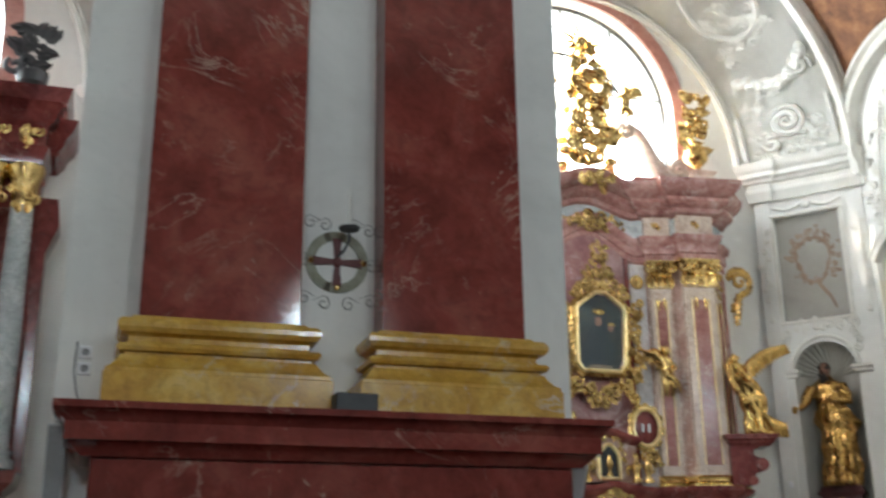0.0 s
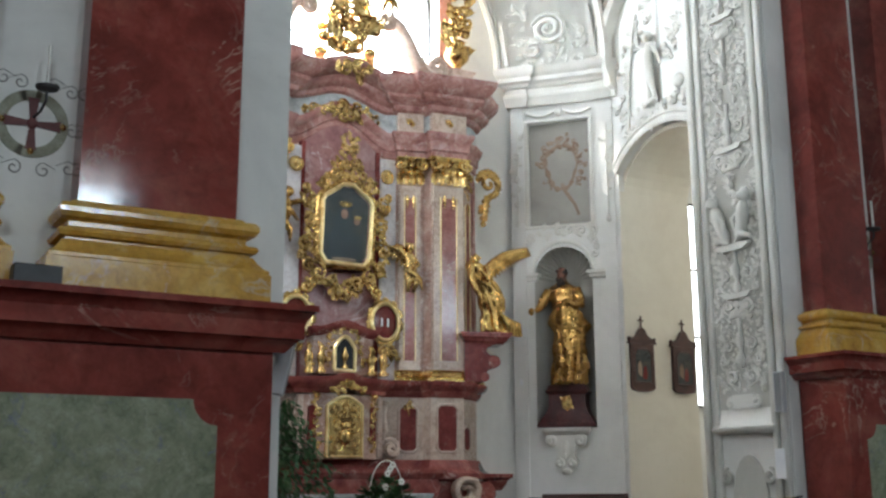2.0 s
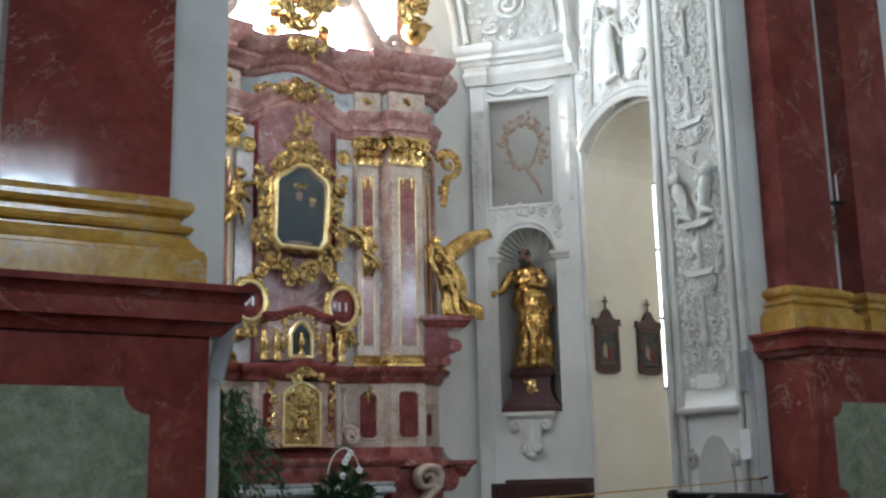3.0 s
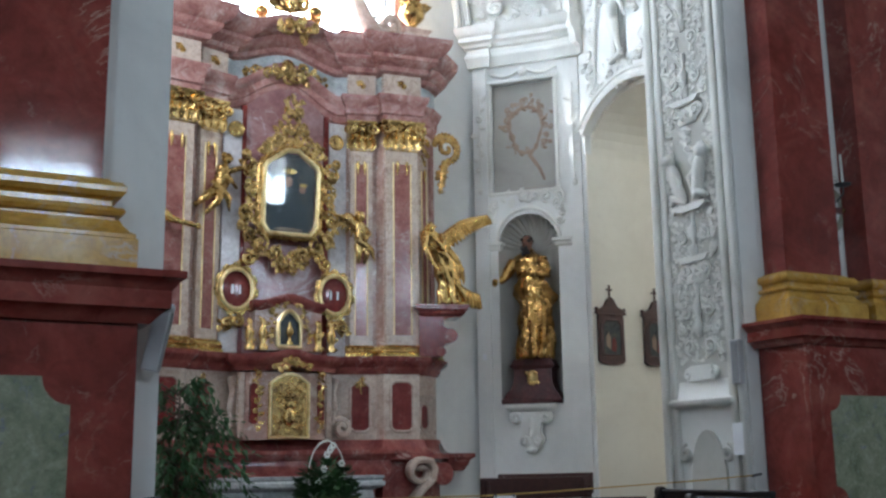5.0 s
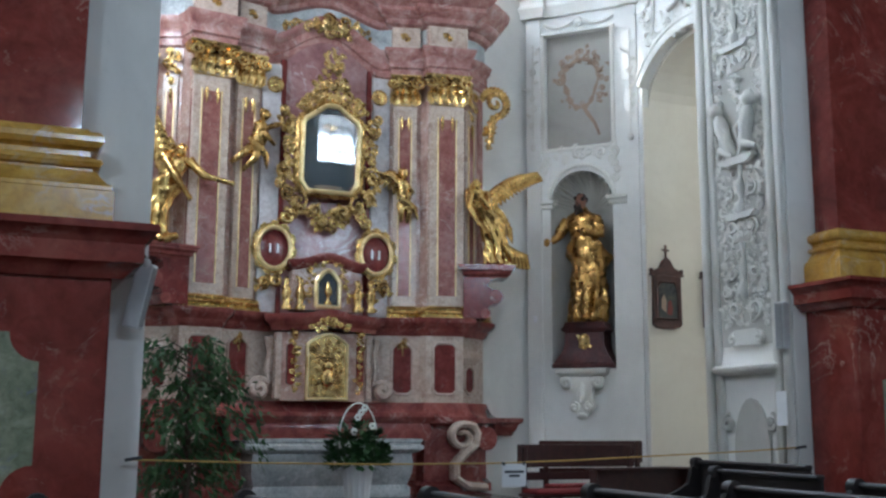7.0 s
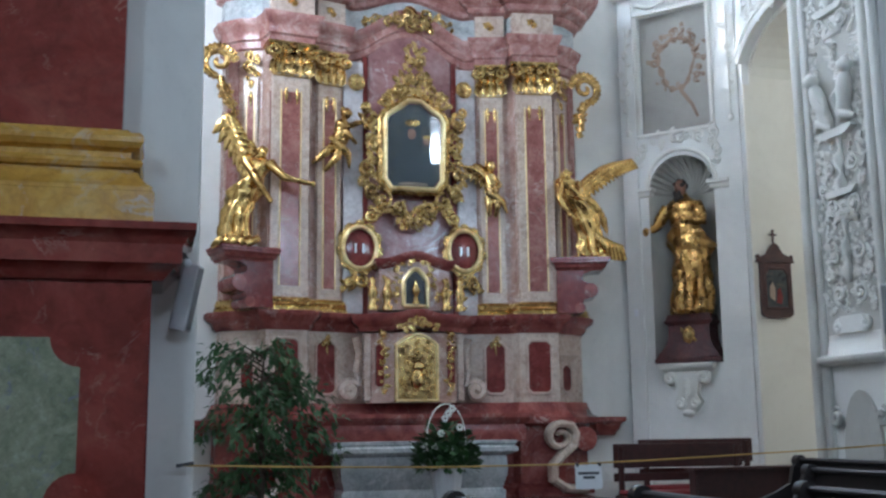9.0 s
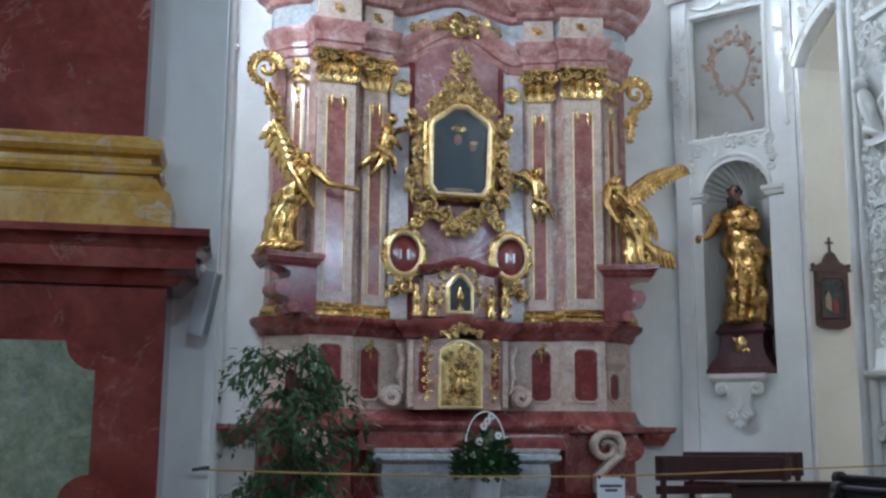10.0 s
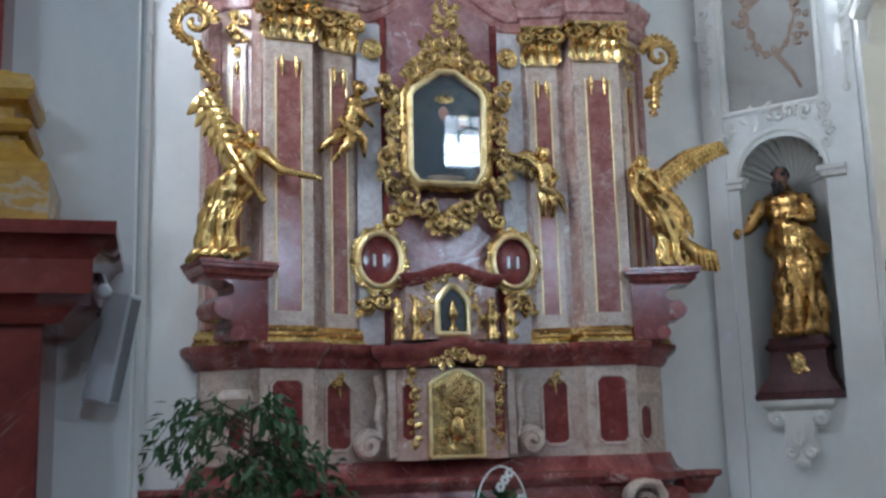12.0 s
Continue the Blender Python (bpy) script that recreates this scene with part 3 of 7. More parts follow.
def niche_pier(name, m):
    wall = B()
    arch_wall(wall, 0, DL, 0, PZ0, NC, NR, NZ0, NSPRING, 0, 0.35)
    box(wall, 0, PU0, 0, 0.35, PZ0, PZ1), box(wall, PU1, DL, 0, 0.35, PZ0, PZ1)
    box(wall, 0, DL, 0, 0.35, PZ1, 8.4)
    # return to the altar wall
    box(wall, -0.02, 0.30, 0.30, 0.85, 0, 8.4)
    # raised strips at the edges
    box(wall, 0.0, 0.24, -0.05, 0.0, 0, 7.72), box(wall, DL - 0.2, DL, -0.04, 0.0, 0, 7.72)
    wall.transform(m)
    setting(name, wall, WHITE, "white splayed pier with a shell niche")
    back = B()
    box(back, PU0 - 0.02, PU1 + 0.02, 0.09, 0.2, PZ0 - 0.02, PZ1 + 0.02)
    back.transform(m)
    setting(name + "_panel", back, FADED, "sunken panel with faded grey painting")
    n = 20
    inner = B()
    rows = [[inner.verts.new((NC + NR * math.cos(math.pi * i / n), 0.02 + 0.52 * math.sin(math.pi * i / n), z)) for i in range(n + 1)] for z in (NZ0, NSPRING)]
    for i in range(n):
        inner.faces.new((rows[0][i], rows[0][i + 1], rows[1][i + 1], rows[1][i]))
    box(inner, NU0, NU1, 0.02, 0.56, NZ0 - 0.05, NZ0)
    inner.transform(m)
    setting(name + "_niche", inner, STUCCO_GREY, "grey-white curved back of the niche")
    shell = B()
    rows = []
    fl = 16
    for j in range(9):
        lat = radians(90 * j / 8)
        row = []
        for i in range(fl * 4 + 1):
            az = math.pi * i / (fl * 4)
            k = 1 - 0.07 * abs(math.sin(fl / 2 * 2 * az / 2 * 2)) * math.sin(lat + 0.2)
            x, y, z = math.cos(az) * math.sin(lat), math.sin(az), math.cos(lat)
            # ribs fan out from the foot of the shell
            row.append(shell.verts.new((NC + NR * k * math.cos(az) * math.sin(lat), 0.02 + 0.52 * k * math.cos(lat), NSPRING + NR * k * math.sin(az) * math.sin(lat))))
        rows.append(row)
    for r, s in zip(rows, rows[1:]):
        for i in range(fl * 4):
            shell.faces.new((r[i], r[i + 1], s[i + 1], s[i]))
    shell.transform(m)
    setting(name + "_shell", shell, STUCCO_GREY, "fluted grey-white stucco shell in the niche head")
    # entablature, sill mouldings and frames
    tr = B()
    ent = [(0, 7.74), (0.05, 7.74), (0.07, 7.86), (0.09, 7.90), (0.09, 7.95), (0.06, 7.97), (0.06, 8.06), (0.10, 8.08), (0.12, 8.13), (0.17, 8.17), (0.17, 8.25), (0.19, 8.27), (0.23, 8.34), (0.24, 8.42), (0, 8.42)]
    sweep(tr, [(-0.02, 0.1), (-0.02, -0.05), (0.26, -0.05), (0.26, 0.0), (DL - 0.22, 0.0), (DL - 0.22, -0.04), (DL + 0.0, -0.04)], ent)
    imp = [(0, 4.62), (0.05, 4.63), (0.06, 4.68), (0.10, 4.70), (0.10, 4.75), (0, 4.75)]
    sweep(tr, [(0.24, 0), (NU0, 0), (NU0 + 0.01, 0.06)], imp), sweep(tr, [(NU1 - 0.01, 0.06), (NU1, 0), (DL - 0.2, 0)], imp)
    fr = [(0, 0), (0.035, 0), (0.045, 0.03), (0.02, 0.06), (0, 0.06)]
    for x0, x1, z in ((PU0 - 0.08, PU1 + 0.08, PZ0 - 0.06), (PU0 - 0.08, PU1 + 0.08, PZ1)):
        sweep(tr, [(x0, 0), (x1, 0)], [(o, z + k) for o, k in fr])
    for x in (PU0 - 0.07, PU1 + 0.01):
        box(tr, x, x + 0.06, -0.035, 0, PZ0, PZ1, 0.01)
    tr.transform(m)
    setting(name + "_trim", tr, STUCCO, "white stucco cornice and mouldings", "trim")
    ringm = [(NC + (NR + 0.03) * math.cos(radians(9 * i)), -0.01, NSPRING + 0.06 + (NR + 0.03) * math.sin(radians(9 * i))) for i in range(21)]
    setting(name + "_arch_trim", moved(tube(B(), ringm, 0.035, 6), m), STUCCO, "thin stucco moulding round the niche", "trim")
    # stucco relief: spandrels, pendants, swag, lunette carving
    rel = B()
    carving(rel, [(NU0 - 0.1, 5.0), (NU0 - 0.06, 5.42), (NC, 5.48), (NU1 + 0.06, 5.42), (NU1 + 0.1, 5.0)], 20, 0.17, 5, 0.0, 0.3, 0.5)
    carving(rel, [(0.12, 5.9), (0.12, 7.2)], 9, 0.13, 6, -0.05, 0.3, 0.2)
    carving(rel, [(DL - 0.12, 5.9), (DL - 0.12, 7.2)], 9, 0.12, 7, -0.04, 0.3, 0.2)
    for x in (0.12, DL - 0.11):
        ball(rel, (x, -0.06, 5.62), 0.045, 1, 0.5, 1.3)
        tube(rel, [(x, -0.06, 5.62), (x, -0.06, 7.3)], 0.012, 5)
    for s in (-1, 1):
        tube(rel, [(NC + s * (0.08 + 0.5 * k / 6), -0.02, 7.62 - 0.08 * math.sin(math.pi * k / 6)) for k in range(7)], 0.03, 6)
    ball(rel, (NC, -0.03, 7.6), 0.085, 1, 0.6, 1)
    rel.transform(m)
    setting(name + "_relief", rel, STUCCO, "white stucco foliage and garlands", "relief")


niche_pier("pier_splay_right", splay_matrix())
niche_pier("pier_splay_left", splay_matrix(mirror=True))
niche_pier("pier_splay_next", splay_matrix(-BAY))

# ---- the two nave piers ----
LEDGE_PROF = [(0, 2.36), (0.06, 2.36), (0.10, 2.40), (0.16, 2.46), (0.20, 2.47), (0.20, 2.61), (0.22, 2.63), (0.27, 2.69), (0.30, 2.70), (0.30, 2.755), (0, 2.755)]
BASE_PROF = [(0, 2.755), (0.26, 2.755), (0.26, 3.05), (0.245, 3.06), (0.245, 3.09), (0.20, 3.12), (0.15, 3.18), (0.13, 3.22), (0.10, 3.225), (0.10, 3.25), (0.15, 3.255), (0.17, 3.285), (0.15, 3.315), (0.10, 3.32), (0.075, 3.345), (0.075, 3.385),
             (0.10, 3.405), (0.14, 3.41), (0.17, 3.45), (0.17, 3.49), (0.14, 3.53), (0.07, 3.535), (0.06, 3.56), (0.04, 3.575), (0, 3.575)]


def nave_pier(name, x0, x1, k=1.0, inset=0.33, q=1.0):
    """k narrows the cladding across; q shrinks its mouldings; inset is the white strip beside the plinth."""

    def small(prof, out=1.0):
        return [(o * out * q, 2.755 + (z - 2.755) * q + 0.10 * (1 - q)) for o, z in prof]
    cx = (x0 + x1) / 2
    core = setting(name, box(B(), x0, x1, WALL_Y, BACK_Y, 0, TOP), WHITE, "white plastered nave pier")
    root = tagged(new(name + "_cladding"), "red and ochre scagliola pilasters on a red plinth", "pilaster", kind="structure")
    root.location = (cx, WALL_Y, 0)
    inv = Matrix.Translation((-cx, -WALL_Y, 0))

    def add(nm, bm, mat, label=""):
        return part(nm, moved(bm, inv), mat, root, label)
    f = WALL_Y - 0.70          # front of the plinth
    b0 = x0 + inset
    b1 = b0 + 4.03 * k
    # plinth with a sunken, notched green panel
    pz0, pz1, gx0, gx1 = 0.80, 1.95, b0 + 0.47 * k, b1 - 0.47 * k
    outline = []
    r = 0.21 * (0.5 + 0.5 * k)
    corners = [(gx1, pz0, 180, 90), (gx1, pz1, 270, 180), (gx0, pz1, 360, 270), (gx0, pz0, 90, 0)]
    for px, pz, a, e in corners:
        outline += [(px + r * math.cos(radians(a + (e - a) * i / 6)), pz + r * math.sin(radians(a + (e - a) * i / 6))) for i in range(7)]
    add("plinth", box(B(), b0, b1, f, WALL_Y, 0, 2.37 if q == 1 else 2.53, 0.012), RED, "deep red veined scagliola plinth")
    add("panel", slab(B(), outline, f - 0.006, f + 0.02), GREEN, "pale green marbled panel with notched corners")
    add("plinth_foot", sweep(B(), [(b0, WALL_Y), (b0, f), (b1, f), (b1, WALL_Y)], [(0, 0), (0.08, 0), (0.08, 0.28), (0.05, 0.32), (0.0, 0.34)]), RED)
    add("ledge", sweep(B(), [(b0 - 0.02, WALL_Y), (b0 - 0.02, f), (b1 + 0.02, f), (b1 + 0.02, WALL_Y)], small(LEDGE_PROF, 0.92) + [(-0.7, small([(0, 2.755)])[0][1]), (-0.7, 2.36)]), RED, "projecting red moulded ledge")
    for px0, px1 in ((b0 + 0.29 * k, b0 + 1.65 * k), (b0 + 2.40 * k, b0 + 3.77 * k)):
        add("shaft", box(B(), px0, px1, WALL_Y - 0.34, WALL_Y, 3.3 if q < 1 else 3.5, 13.4), RED, "glossy red veined scagliola pilaster")
        add("base", sweep(B(), [(px0, WALL_Y), (px0, WALL_Y - 0.34), (px1, WALL_Y - 0.34), (px1, WALL_Y)], small(BASE_PROF, 0.98) + [(-0.3, small([(0, 3.57)])[0][1]), (-0.3, small([(0, 2.755)])[0][1])]), OCHRE, "ochre marbled moulded base")
    return root


nave_pier("pier_left", PIER_L - 4.70, PIER_L)
nave_pier("pier_right", PIER_R, PIER_R + 4.70, 0.66, 0.17, 0.72)
nave_pier("pier_far_left", PIER_L - 4.70 - BAY, PIER_L - BAY)


# ---- the altar: architecture ----
HALF = [(0.0, 0.34), (0.84, 0.34), (0.98, 0.25), (1.45, 0.12), (1.50, -0.04), (2.06, -0.12), (2.14, 0.10), (2.40, 0.20), (2.62, 0.40), (2.66, 0.62)]
FACE = [(-x, y) for x, y in HALF[:0:-1]] + HALF
altar = thing("side_altar", "tall baroque side altar of red and pale marble with gilded carving", "altar")


def hump(h, w):
    return lambda x: h * (0.5 + 0.5 * math.cos(math.pi * x / w)) if abs(x) < w else 0.0


def dense(path, step=0.08):
    out = []
    for a, b in zip(path, path[1:]):
        k = max(1, int(math.dist(a, b) / step))
        out += [(a[0] + (b[0] - a[0]) * i / k, a[1] + (b[1] - a[1]) * i / k) for i in range(k)]
    return out + [path[-1]]


def offset_prism(bm, path, out, z0, z1):
    return sweep(bm, path, [(-0.9 if out > 0.5 else -0.25, z0), (out, z0), (out, z1), (-0.25, z1)])


def moulding(prof, path=FACE, lift=None, depth=-0.3):
    zs = [z for _, z in prof]
    return sweep(B(), path, [(depth, zs[0])] + prof + [(depth, zs[-1])], lift)


# steps and lower body
part("step", box(B(), -2.75, 2.75, -2.05, 0.6, 0.0, 0.17, 0.012), STEP, altar, "dark red-brown polished altar step")
part("step", box(B(), -2.45, 2.45, -1.75, 0.6, 0.17, 0.34, 0.012), STEP, altar)
part("lower_body", sweep(B(), FACE, [(-0.3, 0.34), (0.12, 0.34), (0.12, 0.46), (0.05, 0.52), (0.03, 1.30), (-0.3, 1.30)]), RED_ALTAR, altar, "red marble substructure")
mensa = B()
rows = [(w * 0.97, y + 0.24, z) for w, y, z in ((1.14, -0.72, 0.34), (1.14, -0.72, 0.46), (1.10, -0.70, 0.50), (1.12, -0.72, 0.56), (1.15, -0.76, 0.66), (1.16, -0.78, 0.78), (1.14, -0.76, 0.92), (1.22, -0.83, 0.95), (1.28, -0.88, 0.98), (1.28, -0.88, 1.03), (1.24, -0.84, 1.06), (1.27, -0.86, 1.08), (1.27, -0.86, 1.12), (1.05, -0.5, 1.13))]
rings = [[mensa.verts.new(p) for p in ((-w, 0.3, z), (-w, y, z), (w, y, z), (w, 0.3, z))] for w, y, z in rows]
for r, s in zip(rings, rings[1:]):
    for k in range(3):
        mensa.faces.new((r[k], r[k + 1], s[k + 1], s[k]))
mensa.faces.new(rings[-1])
part("mensa", mensa, GREY, altar, "pale grey veined marble altar table")
part("gradine", sweep(B(), [(-1.40, 0.5), (-1.40, -0.46), (1.40, -0.46), (1.40, 0.5)], [(-0.4, 1.10), (0.0, 1.10), (0.02, 1.26), (0.0, 1.33), (0.07, 1.38), (0.10, 1.42), (0.10, 1.47), (-0.4, 1.47)]), RED_ALTAR, altar, "dark red marble shelf above the table")
part("dado_foot", moulding([(0.14, 1.30), (0.20, 1.34), (0.20, 1.42), (0.12, 1.47), (0.08, 1.55), (0.05, 1.63)]), RED_ALTAR, altar, "red marble foot moulding")
part("dado", moulding([(0.0, 1.63), (0.0, 2.62)]), PALE, altar, "pale pinkish marble dado")
part("dado_cornice", moulding([(0.02, 2.60), (0.06, 2.64), (0.08, 2.70), (0.16, 2.76), (0.18, 2.80), (0.18, 2.85)], dense(FACE), hump(0.04, 0.45)), RED_ALTAR, altar, "red marble dado cornice")
part("backing", moulding([(0.0, 2.85), (0.0, 7.35)]), PINK, altar, "pink and white marble backing wall")
part("architrave", moulding([(0.02, 6.52), (0.04, 6.54), (0.04, 6.64), (0.07, 6.66), (0.07, 6.78), (0.11, 6.84), (0.14, 6.92), (0.14, 6.95)], dense(FACE), hump(0.42, 0.95)), RED_PALE, altar, "red marble architrave arched over the middle")
part("frieze", moulding([(0.03, 6.95), (0.03, 7.36)], dense(FACE), hump(0.2, 0.9)), GREY, altar, "pale grey marble frieze")
part("cornice", moulding([(0.05, 7.30), (0.10, 7.33), (0.12, 7.40), (0.22, 7.45), (0.25, 7.50), (0.25, 7.56), (0.34, 7.62), (0.40, 7.70), (0.42, 7.78), (0.42, 7.83)], dense(FACE), hump(0.22, 0.9)), RED_PALE, altar, "boldly curved red marble cornice")
# middle back panel and side strips
part("back_panel", slab(B(), [(-0.62, 2.85), (0.62, 2.85), (0.62, 6.62)] + [(0.62 - 1.24 * i / 16, 6.62 + 0.34 * math.sin(math.pi * i / 16)) for i in range(1, 16)] + [(-0.62, 6.62)], 0.27, 0.36), ROSE, altar, "mottled rose-violet marble back panel")
for s in (-1, 1):
    part("back_strip", box(B(), s * 0.66 - 0.04, s * 0.66 + 0.04, 0.235, 0.36, 2.86, 6.60, 0.01), DEEP_RED, altar)


for s_ in (-1, 1):
    part("pale_strip", box(B(), s_ * 0.84 - 0.14, s_ * 0.84 + 0.14, 0.20, 0.36, 2.86, 6.5, 0.01), PALE_GREY, altar, "whitish marble strip beside the picture")


def along(a, b):
    d = (Vector((*b, 0)) - Vector((*a, 0))).normalized()
    inw = Vector((-d.y, d.x, 0))
    mid = (Vector((*a, 0)) + Vector((*b, 0))) / 2
    return Matrix(((d.x, inw.x, 0, mid.x), (d.y, inw.y, 0, mid.y), (0, 0, 1, 0), (0, 0, 0, 1)))


def flip(m):
    """The mirror image of a place on the other side of the altar."""
    return Matrix.Diagonal((-1, 1, 1, 1)) @ m @ Matrix.Diagonal((-1, 1, 1, 1))


def notched(x, z0, z1, r):
    return [(-x + r, z0), (x - r, z0), (x, z0 + r), (x, z1 - r), (x - r, z1), (-x + r, z1), (-x, z1 - r), (-x, z0 + r)]


def capital(m, w, parent, seed):
    b = B()
    rows = [(w * 0.46, -0.07, 5.98), (w * 0.43, -0.08, 6.1), (w * 0.47, -0.10, 6.3), (w * 0.62, -0.17, 6.44), (w * 0.66, -0.2, 6.5), (w * 0.66, -0.2, 6.54)]
    rr = [[b.verts.new(p) for p in ((-x, 0.1, z), (-x, y, z), (x, y, z), (x, 0.1, z))] for x, y, z in rows]
    for r, s in zip(rr, rr[1:]):
        for k in range(3):
            b.faces.new((r[k], r[k + 1], s[k + 1], s[k]))
    n = 4 if w < 0.45 else 5
    for k in range(n):
        x = -w * 0.45 + w * 0.9 * k / (n - 1)
        leaf_carved(b, x, 5.98, radians(90 + (x * -30)), 0.26, -0.08, 0.45, 0.30)
        leaf_carved(b, x * 0.8, 6.14, radians(90 - x * 40), 0.25, -0.10, 0.5, 0.28)
    for s in (-1, 1):
        scroll(b, s * w * 0.52, 6.36, 0.11, 1.5, math.pi / 2, s, 0.032, -0.17)
        scroll(b, s * w * 0.14, 6.38, 0.07, 1.3, math.pi / 2, -s, 0.024, -0.15)
    ball(b, (0, -0.2, 6.46), 0.05)
    tube(b, [(-w * 0.5, -0.09, 5.97), (w * 0.5, -0.09, 5.97)], 0.014, 6)
    moved(b, Matrix.Translation((0, 0, 6.54 * 0.2)) @ Matrix.Diagonal((1, 1, 0.8, 1)))
    return part("capital", moved(b, m), GOLD, parent, "gilded composite capital", 0.5)


def pilaster(m, w, seed, side):
    root = part("pilaster", moved(box(B(), -w / 2, w / 2, -0.08, 0.06, 2.98, 6.12, 0.012), m), PALE, altar, "pale marble pilaster with a red inlay")
    k = w * 0.26
    part("inlay", moved(box(B(), -k, k, -0.088, -0.07, 3.18, 5.86), m), INLAY, root, "red inlaid strip")
    for s in (-1, 1):
        part("fillet", moved(box(B(), s * k - 0.009, s * k + 0.009, -0.096, -0.07, 3.18, 5.88, 0.003), m), GOLD_PALE, root, "thin gilded fillet")
    if w > 0.45:
        part("inlay", moved(box(B(), side * w / 2 - 0.006, side * w / 2 + 0.006, -0.05, 0.03, 3.18, 5.86), m), INLAY, root)
    part("base", moved(sweep(B(), [(-w / 2, 0.1), (-w / 2, -0.08), (w / 2, -0.08), (w / 2, 0.1)], [(-0.1, 2.83), (0.07, 2.83), (0.07, 2.89), (0.05, 2.905), (0.065, 2.93), (0.05, 2.955), (0.03, 2.96), (0.035, 2.99), (0.0, 3.03), (-0.1, 3.03)]), m), GOLD_SMOOTH, root, "gilded moulded base")
    capital(m, w, root, seed)
    d = B()
    for s in (-0.55, 0.55):
        tube(d, [(s * k, -0.1, 5.9), (s * k, -0.105, 5.8), (s * k, -0.1, 5.68)], [0.02, 0.028, 0.006], 6)
    part("drop", moved(d, m), GOLD, root, "gilded husk drops")


for s_ in (-1, 1):
    run = [(s_ * x, y) for x, y in HALF[2:9]]
    part("gilded_base", moulding([(0.15, 2.85), (0.15, 2.89), (0.12, 2.905), (0.14, 2.94), (0.11, 2.965), (0.10, 3.0), (0.04, 3.03)], run if s_ > 0 else run[::-1]), GOLD_SMOOTH, altar, "gilded base moulding")
INNER, OUTER = along(HALF[2], HALF[3]), along(HALF[4], HALF[5])
for side in (1, -1):
    mi, mo = (INNER, OUTER) if side > 0 else (flip(INNER), flip(OUTER))
    pilaster(mi, 0.36, 3, side)
    pilaster(mo, 0.54, 4, side)
    mid = along((2.14, 0.10), (2.40, 0.20))
    mm = mid if side > 0 else flip(mid)
    ret = part("return_pilaster", moved(box(B(), -0.12, 0.10, -0.05, 0.05, 3.0, 6.12, 0.01), mm), PALE, altar, "narrow pale marble return with a red inlay")
    part("inlay", moved(box(B(), -0.055, 0.045, -0.058, -0.04, 3.18, 5.86), mm), INLAY, ret)
    for k in (-0.06, 0.05):
        part("fillet", moved(box(B(), k - 0.007, k + 0.007, -0.064, -0.04, 3.18, 5.88, 0.002), mm), GOLD_PALE, ret)
    part("drop", moved(tube(B(), [(0, -0.07, 5.9), (0, -0.075, 5.8), (0, -0.07, 5.68)], [0.018, 0.026, 0.006], 6), mm), GOLD, ret)
    outer = along((2.40, 0.20), (2.62, 0.40))
    outer = outer if side > 0 else flip(outer)
    part("back_strip", moved(box(B(), -0.09, 0.09, -0.03, 0.05, 3.0, 6.4, 0.01), outer), RED_PALE, altar)
    part("return_capital", moved(carving(B(), [(-0.10, 6.1), (0.1, 6.1), (-0.1, 6.3), (0.1, 6.3), (-0.1, 6.45), (0.1, 6.45)], 16, 0.12, 15, -0.05, 0.4, 0.4), mm), GOLD, altar, "gilded capital of the return")
    # dado panels
    for mat4, w, z0, z1 in ((mi, 0.14, 1.76, 2.46), (mo, 0.165, 1.76, 2.48), (mm, 0.085, 1.78, 2.16)):
        p = part("inset_panel", moved(slab(B(), notched(w, z0, z1, 0.06), -0.012, 0.02), mat4), DEEP_RED, altar, "dark red inset panel with cut corners")
        b = B()
        o = [(x, -0.012, z) for x, z in notched(w + 0.012, z0 - 0.012, z1 + 0.012, 0.065)]
        part("panel_frame", moved(tube(b, o + o[:1], 0.022, 6), mat4), PALE, p)
    b = B()
    carving(b, [(-0.06, 2.38), (0.06, 2.52)], 4, 0.11, 9, -0.01)
    scroll(b, 0, 2.45, 0.05, 1.2, 0, 1, 0.018, -0.02)
    tube(b, [(0, -0.03, 2.4), (0.01, -0.035, 2.3)], [0.02, 0.008], 6)
    part("ornament", moved(b, mi), GOLD, altar, "small gilded drop ornament")
    part("block_moulding", moved(sweep(B(), [(-0.12, 0.1), (-0.12, 0), (0.12, 0), (0.12, 0.1)], [(-0.05, 2.2), (0.02, 2.2), (0.08, 2.3), (0.03, 2.4), (0.05, 2.5), (-0.05, 2.5)]), mm), PALE, altar)
    # architrave and cornice break forward over the pilasters
    for mat4, w in ((mi, 0.42), (mo, 0.60)):
        b = B()
        sweep(b, [(-w / 2, 0.2), (-w / 2, -0.12), (w / 2, -0.12), (w / 2, 0.2)], [(-0.1, 6.54), (0.02, 6.54), (0.02, 6.64), (0.05, 6.66), (0.05, 6.78), (0.09, 6.84), (0.12, 6.92), (0.12, 6.955), (-0.1, 6.955)])
        part("architrave_block", moved(b, mat4), RED_PALE, altar)
        part("frieze_block", moved(box(B(), -w / 2 - 0.01, w / 2 + 0.01, -0.14, 0.1, 6.95, 7.36, 0.01), mat4), PALE, altar)
        part("rosette", moved(carving(ball(B(), (0, -0.17, 7.14), 0.035), [(-0.06, 7.10), (0, 7.2), (0.06, 7.10)], 6, 0.09, 12, -0.14), mat4), GOLD_DULL, altar, "small gilded frieze rosette")
        b = B()
